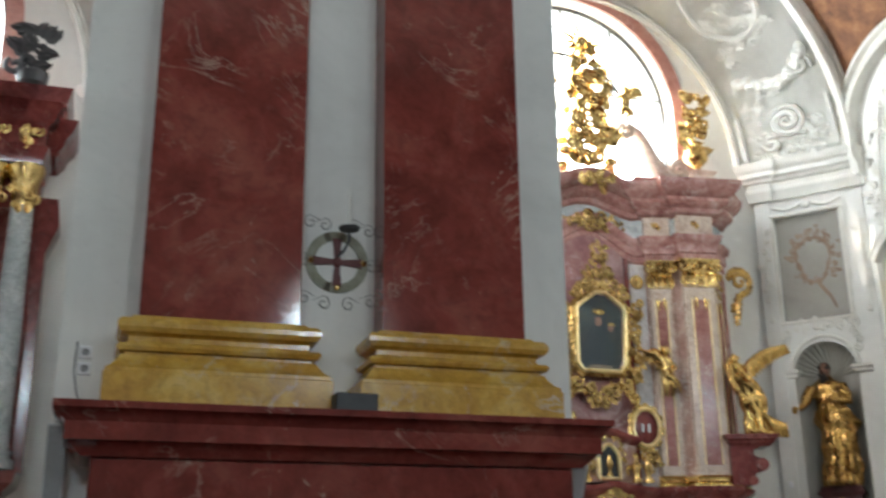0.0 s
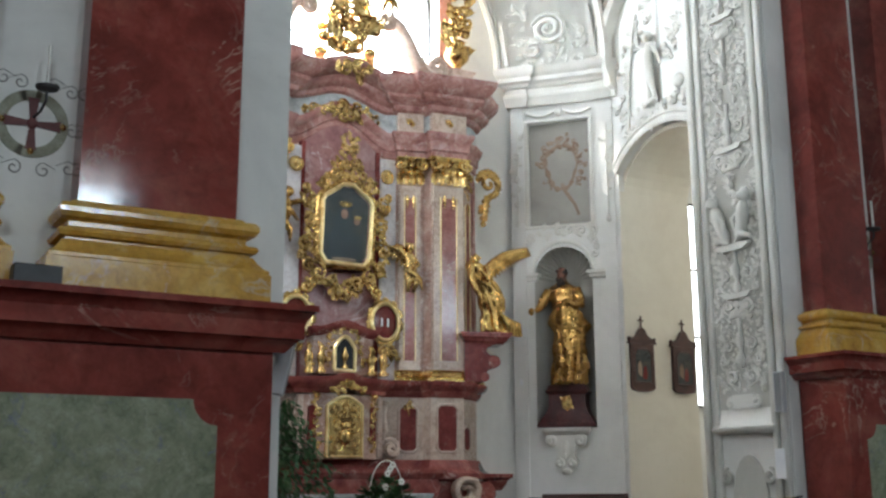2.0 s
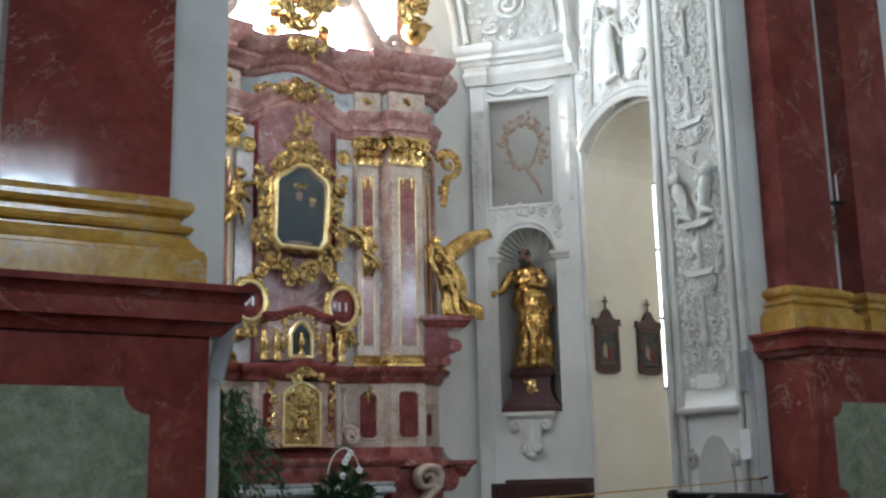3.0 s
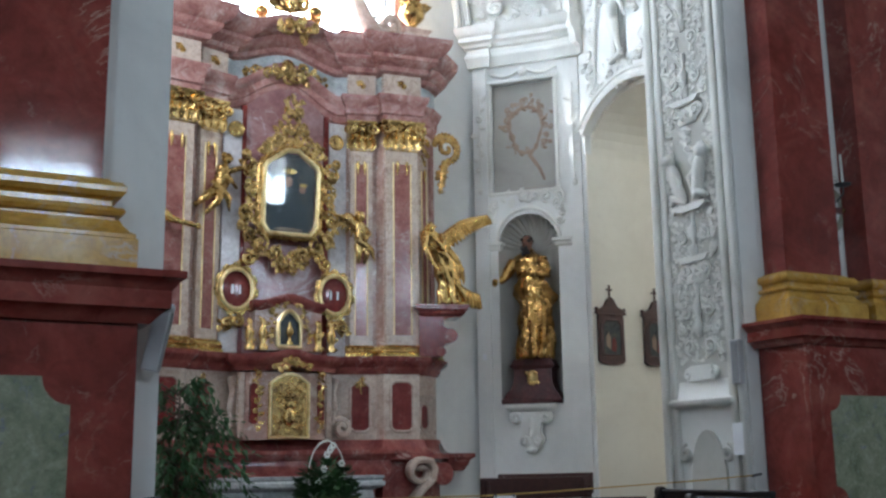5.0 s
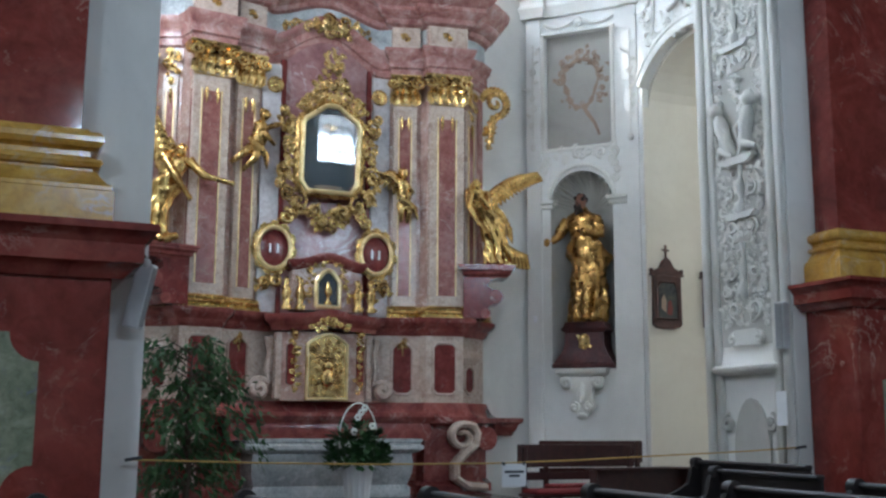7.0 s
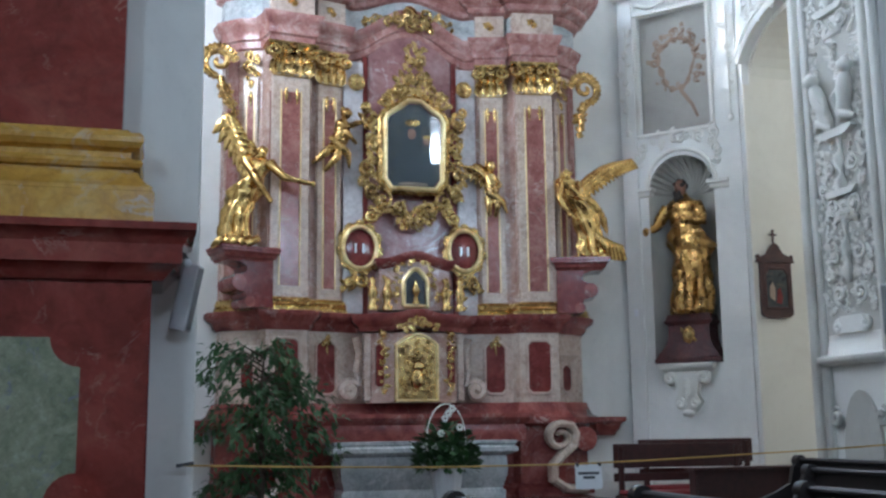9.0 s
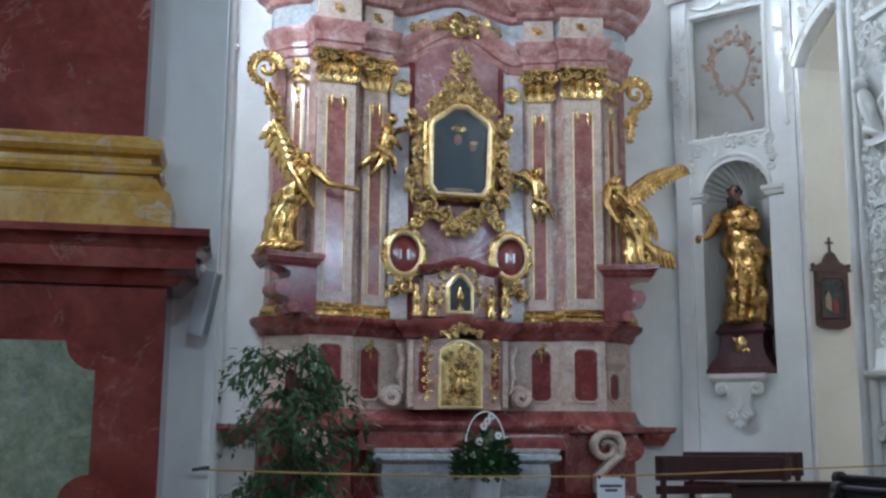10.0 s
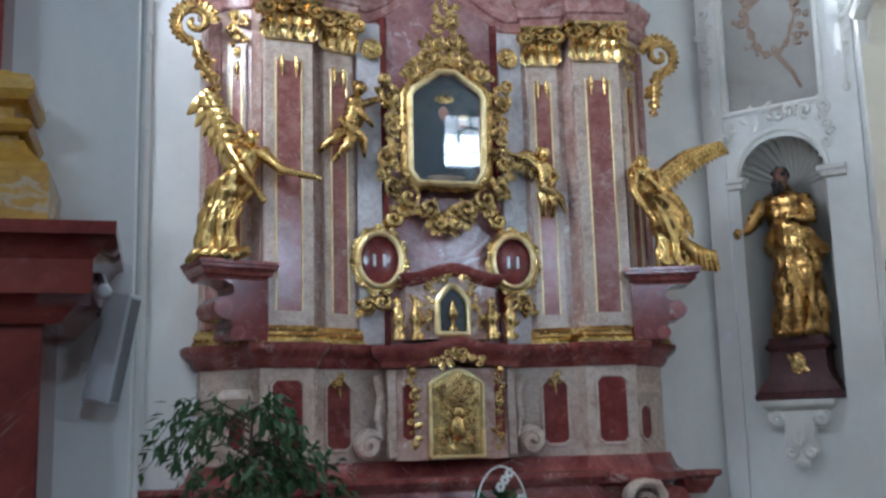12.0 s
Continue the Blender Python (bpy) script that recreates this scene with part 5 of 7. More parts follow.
def putto(name, at, arms, legs, h, wing_to, label, turn=0, mat=None):
    bm = B()
    for i in range(8):
        f = i / 7
        ball(bm, (0.03 * math.sin(3 * f), 0, f * h * 0.42), h * (0.13 + 0.03 * math.sin(math.pi * f)), 1, 0.8, 0.8, seg=12)
    ball(bm, (0.02, -0.03, h * 0.62), h * 0.105, 0.9, 1, 1.1, seg=12)
    for i in range(10):
        ball(bm, (0.02 + h * 0.08 * math.cos(i), 0.0 + h * 0.05 * math.sin(i * 2), h * (0.66 + 0.04 * math.sin(i * 3))), h * 0.045, seg=6)
    for pts in arms:
        tube(bm, [Vector(p) * h for p in pts], [h * 0.06, h * 0.055, h * 0.03], 8)
    for pts in legs:
        tube(bm, [Vector(p) * h for p in pts], [h * 0.10, h * 0.075, h * 0.04], 8)
    tube(bm, [Vector((-0.16, -0.08, 0.12)) * h, Vector((0.05, -0.13, -0.02)) * h, Vector((0.22, -0.06, -0.12)) * h, Vector((0.3, 0, -0.34)) * h], [h * 0.05, h * 0.08, h * 0.07, h * 0.02], 8, 0.5)
    if wing_to:
        wing(bm, (0, 0.08 * h, 0.4 * h), Vector(wing_to) * h, (0, 0, -1), 6, 0.35 * h)
    return statue(name, bm, mat or GOLD_DULL, Matrix.Translation(at) @ Matrix.Rotation(radians(turn), 4, "Y"), label)


putto("cherub_statue", (-1.10, 0.02, 5.18), [((0.1, 0, 0.4), (0.26, -0.05, 0.5), (0.44, 0, 0.62)), ((0.0, 0, 0.36), (0.14, -0.15, 0.22), (0.32, -0.1, 0.1))], [((0.06, 0, -0.02), (0.02, -0.12, -0.25), (-0.12, 0, -0.5)), ((-0.06, 0, -0.02), (-0.2, -0.1, -0.22), (-0.36, 0, -0.42))], 0.78, None, "dull gilded child figure floating beside the picture frame", 12)
putto("cherub_statue", (1.14, 0.0, 4.55), [((-0.1, 0, 0.4), (-0.28, -0.05, 0.55), (-0.6, 0, 0.66)), ((0.1, 0, 0.4), (0.15, -0.15, 0.2), (0.0, -0.2, 0.1))], [((0.06, 0, -0.02), (0.08, -0.12, -0.2), (0.05, 0, -0.4)), ((-0.06, 0, -0.02), (-0.1, -0.1, -0.2), (-0.08, 0, -0.38))], 0.72, (-0.35, 0.1, 0.62), "gilded child figure beside the picture frame", -4, GOLD)

# ---- painting over the altar ----
pic = thing("framed_painting", "dark glazed altar painting in a carved gilded frame", "painting")
TILT = Matrix.Translation((0.0, 0.06, 4.6)) @ Matrix.Rotation(radians(4.4), 4, "X")
oct_pts = [(-0.29, 0.06), (0.29, 0.06), (0.38, 0.19), (0.385, 0.98), (0.35, 1.05), (0.21, 1.15), (0.08, 1.25), (-0.08, 1.25), (-0.21, 1.15), (-0.35, 1.05), (-0.385, 0.98), (-0.38, 0.19)]
part("canvas", moved(slab(B(), oct_pts, 0.02, 0.05), TILT), CANVAS, pic, "dark painted canvas")
b = B()
slab(b, [(-0.27, 0.05), (0.3, 0.05), (0.27, 0.4), (0.14, 0.62), (0.1, 0.9), (-0.02, 0.98), (-0.14, 0.9), (-0.17, 0.62), (-0.3, 0.4)], 0.012, 0.018)
part("painted_shape", moved(b, TILT), SILHOUETTE, pic, "plain dark blue painted shape")
b = ball(B(), (-0.02, 0.01, 0.98), 0.09, 1.3, 0.05, 0.6)
part("painted_crown", moved(b, TILT), GOLD_DULL, pic, "dull gold painted patch")
for x, z, w, h, mat, lab in ((-0.03, 0.82, 0.06, 0.08, SKIN, "brownish painted oval"), (0.19, 0.72, 0.05, 0.06, SKIN, "brownish painted oval"), (0.0, 0.10, 0.22, 0.03, FLAKED, "ochre painted band")):
    part("painted_patch", moved(ball(B(), (x, 0.012, z), 1.0, w, 0.004, h, seg=16), TILT), mat, pic, lab)
b = ball(B(), (0.2, 0.01, 0.78), 0.055, 1.2, 0.05, 0.6)
part("painted_crown", moved(b, TILT), GOLD_DULL, pic)
pane = part("pane", moved(slab(B(), oct_pts, -0.012, -0.006), TILT), GLASS, pic, "clear reflecting glass")
pane.visible_shadow = False
b = B()
rim = [(x * 1.10, 0.64 + (z - 0.64) * 1.06) for x, z in oct_pts]
tube(b, [(x, -0.035, z) for x, z in rim + rim[:1]], 0.036, 8)
tube(b, [(x * 1.10, -0.015, 0.64 + (z - 0.64) * 1.06) for x, z in rim + rim[:1]], 0.016, 6)
part("inner_frame", moved(b, TILT), GOLD_PALE, pic, "bright gilded inner moulding")
b = B()
tube(b, [(x * 1.26, 0.02, 0.64 + (z - 0.64) * 1.12) for x, z in oct_pts + oct_pts[:1]], 0.06, 8)
part("outer_frame", moved(b, TILT), GOLD_DULL, pic)
for nm, line, cnt, size, sd, spread in (("carving_side", [(-0.56, 1.12), (-0.66, 0.9), (-0.56, 0.65), (-0.62, 0.4), (-0.66, 0.2), (-0.6, -0.05)], 46, 0.12, 51, 0.85),
                                        ("carving_side", [(0.56, 1.12), (0.66, 0.9), (0.56, 0.65), (0.62, 0.4), (0.66, 0.2), (0.6, -0.05)], 46, 0.12, 52, 0.85),
                                        ("carving_foot", [(-0.64, 0.02), (-0.5, -0.18), (-0.25, -0.26), (0, -0.42), (0.25, -0.26), (0.5, -0.18), (0.64, 0.02)], 56, 0.12, 53, 0.9),
                                        ("carving_foot", [(-0.3, -0.28), (0, -0.52), (0.3, -0.28)], 20, 0.11, 58, 0.7),
                                        ("crest", [(-0.48, 1.2), (-0.34, 1.46), (-0.22, 1.3), (-0.12, 1.64), (0, 1.35), (0.12, 1.64), (0.22, 1.3), (0.34, 1.46), (0.48, 1.2)], 64, 0.12, 54, 0.8),
                                        ("crest", [(-0.14, 1.55), (-0.05, 1.9), (0.0, 2.12), (0.05, 1.9), (0.14, 1.55)], 30, 0.11, 55, 0.8)):
    b = carving(B(), line, cnt, size, sd, 0.02, spread, 0.42)
    # bold C-scrolls that carry the foliage, mirrored on both sides
    for s in (-1, 1):
        if nm == "carving_side" and s * line[0][0] > 0:
            for x, z, r, h in ((0.64, 0.98, 0.12, 1), (0.60, 0.62, 0.09, -1), (0.66, 0.28, 0.13, 1), (0.60, -0.02, 0.11, -1), (0.70, 1.16, 0.07, -1)):
                scroll(b, s * x, z, r, 1.3, math.pi / 2 * h, -s * h, 0.026, 0.0)
        elif nm == "carving_foot" and sd == 53:
            for x, z, r, h in ((0.44, -0.14, 0.13, 1), (0.22, -0.26, 0.11, -1), (0.10, -0.42, 0.08, 1)):
                scroll(b, s * x, z, r, 1.3, math.pi / 2 * h, s * h, 0.026, -0.02)
        elif nm == "crest" and sd == 54:
            for x, z, r, h in ((0.42, 1.28, 0.12, 1), (0.24, 1.44, 0.11, -1), (0.10, 1.62, 0.09, 1), (0.06, 1.86, 0.07, -1)):
                scroll(b, s * x, z, r, 1.3, math.pi / 2 * h, s * h, 0.024, 0.0)
    part(nm, moved(b, TILT), GOLD_CARVED, pic, "openwork gilded foliage carving")

# medallions
for s in (-1, 1):
    med = thing("oval_medallion", "oval relic medallion in a scrolled gilded frame", "medallion", "medallions beside the shrine")
    mx, mz = s * 0.76, 3.77
    o = [(mx + 0.235 * math.cos(radians(12 * i)), mz + 0.29 * math.sin(radians(12 * i))) for i in range(30)]
    part("ground", ball(B(), (mx, 0.17, mz), 0.23, 1.0, 0.12, 1.25, seg=24), DEEP_RED, med, "dark red oval ground")
    b = tube(B(), [(x, 0.11, z) for x, z in o + o[:1]], 0.032, 8)
    part("rim", b, GOLD_PALE, med)
    b = tube(B(), [(mx + (x - mx) * 1.2, 0.14, mz + (z - mz) * 1.17) for x, z in o + o[:1]], 0.03, 8)
    for i in range(22):
        a = radians(360 * i / 22)
        leaf_carved(b, mx + 0.26 * math.cos(a), mz + 0.32 * math.sin(a), a + (0.5 if i % 2 else -0.5), 0.085, 0.13, 0.25, 0.5)
    carving(b, [(mx + s * 0.06, mz - 0.36), (mx + s * 0.10, mz - 0.46), (mx + s * 0.22, mz - 0.56)], 14, 0.09, 62, 0.16, 0.5, 0.5)
    for x, z, r, h in ((-0.02, -0.46, 0.10, 1), (0.14, -0.50, 0.09, -1), (-0.16, 0.46, 0.11, 1), (-0.26, 0.54, 0.07, -1)):
        scroll(b, mx + s * x, mz + z, r, 1.4, math.pi / 2 * h, s * h, 0.03, 0.14)
    carving(b, [(mx - s * 0.08, mz + 0.38), (mx - s * 0.2, mz + 0.5), (mx - s * 0.3, mz + 0.58)], 12, 0.09, 63, 0.14, 0.5, 0.5)
    part("carving", b, GOLD, med, "gilded scrolls")
    for k in (-1, 1):
        part("relic", tube(B(), [(mx + k * 0.055, 0.125, mz - 0.07), (mx + k * 0.055, 0.125, mz + 0.06)], 0.017, 6), PAPER, med, "small pale relic")

# gilded rosettes, volute wings and cartouche on the altar
for s in (-1, 1):
    b = ball(B(), (s * 0.80, 0.17, 6.18), 0.035)
    for i in range(8):
        leaf_carved(b, s * 0.80, 6.18, radians(45 * i), 0.12, 0.19, 0.1, 0.36)
    tube(b, [(s * 0.80 + 0.11 * math.cos(radians(20 * i)), 0.17, 6.18 + 0.11 * math.sin(radians(20 * i))) for i in range(19)], 0.018, 6)
    part("rosette", b, GOLD, altar, "gilded flower rosette")
    b = B()
    vx = 2.74 if s < 0 else 2.62
    scroll(b, s * vx, 6.26, 0.19, 1.35, radians(-60 if s > 0 else 240), s, 0.036, -0.02, tail=(s * 2.58, 5.85))
    for i in range(17):
        a = radians(-75 + 15 * i)
        leaf_carved(b, s * (vx + 0.15 * math.cos(a)), 6.26 + 0.15 * math.sin(a), a if s > 0 else math.pi - a, 0.13, -0.02, 0.3, 0.42)
    carving(b, [(s * (vx - 0.02), 6.0), (s * 2.58, 5.8), (s * 2.52, 5.55)], 12, 0.13, 71, 0.0, 0.35)
    tube(b, [(s * (vx - 0.02), -0.03, 6.05), (s * (vx - 0.06), -0.04, 5.85), (s * 2.56, -0.03, 5.68), (s * 2.5, -0.02, 5.5)], [0.05, 0.06, 0.05, 0.015], 8)
    part("volute_wing", b, GOLD_DULL, altar, "gilded volute with a leafy rim")
b = carving(B(), [(-0.3, 7.25), (-0.1, 7.15), (0.1, 7.15), (0.3, 7.25)], 12, 0.2, 72, 0.24, 0.4, 0.5)
ball(b, (0, 0.2, 7.28), 0.12, 1, 0.5, 1.2)
carving(b, [(-0.28, 7.72), (0, 7.85), (0.28, 7.72)], 10, 0.2, 73, -0.12, 0.3, 0.5)
part("cartouche", b, GOLD_CARVED, altar, "gilded cartouche on the frieze")
for s in (-1, 1):
    part("frieze_ornament", carving(B(), [(s * 0.35, 7.24), (s * 0.7, 7.16)], 6, 0.12, 74 + s, 0.26, 0.3, 0.5), GOLD_CARVED, altar)
# upper gable against the window
for s in (-1, 1):
    b = B()
    tube(b, [(s * 1.62, 0.12, 8.06), (s * 1.42, 0.11, 8.10), (s * 1.22, 0.10, 8.28), (s * 1.10, 0.10, 8.55), (s * 0.96, 0.10, 8.82), (s * 0.74, 0.10, 8.98)], [0.10, 0.13, 0.14, 0.12, 0.10, 0.07], 12, 1.6)
    scroll(b, s * 1.66, 8.22, 0.20, 1.4, radians(-90), s, 0.07, 0.1)
    scroll(b, s * 0.72, 8.84, 0.15, 1.3, radians(90), s, 0.06, 0.1)
    part("gable_scroll", b, PALE, altar, "pale marble gable scroll")
    part("gable_block", sweep(B(), [(s * 1.2 - 0.42, 0.4), (s * 1.2 - 0.42, 0.0), (s * 1.2 + 0.42, 0.0), (s * 1.2 + 0.42, 0.4)], [(-0.2, 7.83), (0.05, 7.83), (0.02, 7.95), (-0.06, 8.04), (-0.2, 8.04)]), RED_ALTAR, altar)
    part("gable_pedestal", sweep(B(), [(s * 2.1 - 0.2, 0.3), (s * 2.1 - 0.2, -0.1), (s * 2.1 + 0.2, -0.1), (s * 2.1 + 0.2, 0.3)], [(-0.15, 7.83), (0.05, 7.83), (0.03, 7.9), (0.0, 7.93), (0.0, 8.14), (0.05, 8.2), (-0.15, 8.2)]), PALE, altar)
    urn = thing("urn", "dull gilded urn with gilded foliage on the altar cornice", "urn", "urns on the altar cornice")
    part("bowl", lathe(B(), [(0.10, 0), (0.12, 0.04), (0.06, 0.09), (0.08, 0.14), (0.2, 0.26), (0.23, 0.36), (0.18, 0.44), (0.2, 0.48), (0.1, 0.5)], (s * 2.1, 0.1, 8.2), 18), GOLD_DULL, urn)
    b = carving(B(), [(s * 2.1 - 0.12, 8.62), (s * 2.1, 9.0), (s * 2.1 + 0.14, 9.4), (s * 2.1 + 0.06, 9.75)], 26, 0.26, 81, 0.1, 0.5, 0.3)
    for i in range(8):
        ball(b, (s * 2.1 + 0.12 * math.cos(i * 2), 0.06, 8.66 + 0.1 * i), 0.07, seg=8)
    part("bouquet", b, GOLD, urn, "gilded leaves and flowers")
glory = thing("gilded_glory", "gilded cloud column with a star burst before the window", "sculpture")
rnd = random.Random(5)
b = B()
for i in range(46):
    f = i / 45
    w = 0.42 * (1 - f) + 0.10
    ball(b, ((rnd.random() - 0.5) * 2 * w, 0.15 + (rnd.random() - 0.5) * 0.3, 7.95 + 2.3 * f), 0.13 - 0.05 * f, 1, 0.9, 0.8, seg=8)
carving(b, [(-0.4, 8.2), (0.35, 8.5), (-0.3, 8.9), (0.3, 9.3), (-0.2, 9.7), (0.2, 10.1)], 40, 0.32, 84, 0.0, 0.6, 0.35)
part("clouds", b, GOLD, glory)
for k in range(14):
    a = 2 * math.pi * k / 14
    L = 0.45 if k % 2 else 0.62
    part("ray", tube(B(), [(0.1 * math.cos(a), 0.1, 10.45 + 0.1 * math.sin(a)), (L * math.cos(a), 0.1, 10.45 + L * math.sin(a))], [0.05, 0.008], 6), GOLD, glory)
part("star", ball(B(), (0, 0.08, 10.45), 0.17, 1, 0.6, 1), GOLD, glory)
for s in (-1, 1):
    putto("cherub_statue", (s * 0.72, 0.02, 9.25), [((0.1, 0, 0.4), (0.25, -0.05, 0.55), (0.3, 0, 0.75)), ((-0.1, 0, 0.4), (-0.25, -0.1, 0.3), (-0.35, 0, 0.2))], [((0.06, 0, 0), (0.1, -0.1, -0.2), (0.0, 0, -0.4)), ((-0.06, 0, 0), (-0.15, -0.1, -0.2), (-0.2, 0, -0.42))], 0.6, (s * 0.5, 0.1, 0.7), "gilded child figure on the altar gable", 0, GOLD)

# ---- stucco on the splayed arch ----
def on_splay(bm, cx, mirror=1):
    for v in bm.verts:
        a, f = v.co.x / 3.7, max(-0.02, min(1.02, v.co.z / 1.85))
        r = SPLAY_R + SPLAY_DR * f + 0.12 * math.sin(math.pi * f) + min(0.0, v.co.y) * 0.9
        y = SPLAY_Y - SPLAY_DY * f + min(0.0, v.co.y) * 0.5
        v.co = Vector((cx + mirror * r * math.cos(a), y, VZ + r * math.sin(a)))
    return bm


for mirror, nm in ((1, "right"), (-1, "left")):
    b = B()
    scroll(b, 0.75, 0.85, 0.30, 2.2, radians(-60), 1, 0.042, 0.0)
    scroll(b, 1.55, 1.35, 0.22, 1.5, radians(120), -1, 0.034, 0.0)
    scroll(b, 0.40, 0.55, 0.16, 1.4, radians(30), -1, 0.03, 0.0)
    carving(b, [(0.2, 0.3), (0.3, 1.4), (0.5, 1.5), (0.6, 0.3), (1.2, 0.35), (1.4, 0.9)], 90, 0.12, 91, 0.0, 1.2, 0.5)
    rnd = random.Random(7)
    for i in range(46):
        f = i / 45
        ball(b, (1.75 - 0.35 * math.sin(math.pi * f) + 0.12 * rnd.random(), -0.05 * rnd.random(), 0.35 + 1.15 * f + 0.08 * rnd.random()), 0.06 + 0.03 * rnd.random(), seg=7)
    carving(b, [(2.2, 0.4), (2.6, 1.3), (3.0, 0.5), (3.4, 1.4), (3.9, 0.5), (4.3, 1.3), (4.8, 0.6)], 150, 0.15, 92, 0.0, 1.3, 0.5)
    oval = [(3.2 + 0.75 * math.cos(radians(12 * i)), -0.02, 0.92 + 0.5 * math.sin(radians(12 * i))) for i in range(31)]
    tube(b, oval, 0.05, 6)
    box(b, 0.15, 0.95, -0.06, 0.0, 1.55, 1.62), box(b, 0.15, 1.1, -0.07, 0.0, 0.12, 0.18)
    setting("vault_relief_" + nm, on_splay(b, CX, mirror), STUCCO, "white stucco scrolls, fruit garlands and foliage", "relief")

# ---- relief pilaster on the right pier, and the lunette above the passage ----
RM = Matrix.Translation((PIER_R, 0, 0)) @ turn_x
pil = tagged(new("relief_pilaster"), "white stucco pilaster with candelabra reliefs", "pilaster", kind="structure")
b = B()
box(b, 4.40, 5.34, -0.03, 0.0, 2.10, 12.8)
part("ground", moved(b, RM), STUCCO_GREY, pil)
for x0, x1 in ((4.14, 4.24), (4.33, 4.42), (5.32, 5.41), (5.47, 5.56)):
    part("border", moved(box(B(), x0, x1, -0.075, 0.0, 0.0, 12.8, 0.015), RM), STUCCO, pil)
for k, z in enumerate((2.42, 3.35, 4.35, 5.35, 6.3, 7.25, 8.2, 9.15, 10.1)):
    b = B()
    c, sd = 4.87, 100 + k
    if k in (2, 6):
        # a pair of child herms on a bracket
        for s in (-1, 1):
            tube(b, [(c + s * 0.12, -0.05, z), (c + s * 0.15, -0.07, z + 0.12), (c + s * 0.19, -0.09, z + 0.26), (c + s * 0.22, -0.10, z + 0.38), (c + s * 0.25, -0.11, z + 0.48), (c + s * 0.28, -0.12, z + 0.56)], [0.06, 0.09, 0.075, 0.09, 0.075, 0.035], 12)
            tube(b, [(c + s * 0.06, -0.08, z + 0.02), (c + s * 0.2, -0.13, z + 0.1), (c + s * 0.33, -0.08, z + 0.05)], [0.03, 0.06, 0.03], 10)
            ball(b, (c + s * 0.29, -0.13, z + 0.60), 0.085, seg=12)
            for j in range(7):
                ball(b, (c + s * 0.29 + 0.06 * math.cos(j), -0.12, z + 0.64 + 0.045 * math.sin(j)), 0.032, seg=6)
            tube(b, [(c + s * 0.22, -0.12, z + 0.42), (c + s * 0.08, -0.15, z + 0.3), (c + s * 0.1, -0.13, z + 0.16)], [0.04, 0.035, 0.02], 8)
            carving(b, [(c + s * 0.36, z), (c + s * 0.38, z + 0.95)], 30, 0.085, sd + s, -0.03, 0.8, 0.45)
        slab(b, [(c - 0.30, z - 0.03), (c - 0.18, z - 0.09), (c + 0.18, z - 0.09), (c + 0.30, z - 0.03), (c + 0.27, z), (c - 0.27, z)], -0.11, 0)
        carving(b, [(c, z + 0.5), (c, z + 0.98)], 14, 0.11, sd + 5, -0.03, 0.9, 0.4)
    else:
        if k % 2:
            box(b, c - 0.16, c + 0.16, -0.06, 0, z + 0.02, z + 0.24, 0.012)
            slab(b, [(c - 0.27, z + 0.35), (c - 0.2, z + 0.28), (c + 0.2, z + 0.28), (c + 0.27, z + 0.35)], -0.09, 0)
            carving(b, [(c - 0.1, z + 0.13), (c + 0.1, z + 0.13)], 6, 0.09, sd + 9, -0.06, 0.5, 0.6)
        tube(b, [(c, -0.04, z + 0.3), (c, -0.06, z + 0.42), (c, -0.04, z + 0.52), (c, -0.07, z + 0.66), (c, -0.04, z + 0.78), (c, -0.05, z + 0.95)], [0.03, 0.075, 0.025, 0.065, 0.02, 0.04], 10)
        for s in (-1, 1):
            scroll(b, c + s * 0.17, z + 0.18, 0.10, 1.5, -math.pi / 2, s, 0.02, -0.03)
            scroll(b, c + s * 0.19, z + 0.60, 0.09, 1.4, math.pi / 2, -s, 0.018, -0.03)
            scroll(b, c + s * 0.33, z + 0.40, 0.07, 1.4, math.pi / 2, s, 0.016, -0.03)
            carving(b, [(c + s * 0.36, z), (c + s * 0.30, z + 0.5), (c + s * 0.37, z + 0.98)], 40, 0.085, sd + s, -0.03, 0.9, 0.45)
            carving(b, [(c + s * 0.12, z), (c + s * 0.14, z + 0.98)], 30, 0.075, sd + 3 * s, -0.03, 0.9, 0.4)
    part("candelabrum", moved(b, RM), STUCCO, pil, "stucco vases, scrolls and leaves")
part("tablet", moved(sweep(B(), [(4.42, 0.02), (4.42, -0.05), (5.32, -0.05), (5.32, 0.02)], [(-0.05, 1.88), (0.02, 1.88), (0.08, 1.92), (0.08, 1.97), (0.0, 2.0), (-0.02, 2.2), (-0.05, 2.2)]), RM), STUCCO, pil)
b = slab(B(), [(4.62, 2.2), (5.12, 2.2), (5.05, 2.38), (4.69, 2.38)], -0.07, 0)
for s in (-1, 1):
    scroll(b, 4.87 + s * 0.22, 2.28, 0.07, 1.3, math.pi / 2, -s, 0.025, -0.03)
part("tablet_scroll", moved(b, RM), STUCCO, pil)
b = slab(B(), [(4.87 + 0.30 * math.cos(radians(15 * i)), 1.0 + 0.62 * math.sin(radians(15 * i))) for i in range(24)], -0.03, 0)
for s in (-1, 1):
    scroll(b, 4.87 + s * 0.36, 0.62, 0.12, 1.4, -math.pi / 2, s, 0.035, -0.02)
    scroll(b, 4.87 + s * 0.36, 1.35, 0.10, 1.3, math.pi / 2, -s, 0.03, -0.02)
part("shield", moved(b, RM), STUCCO_GREY, pil, "greyish stucco shield")
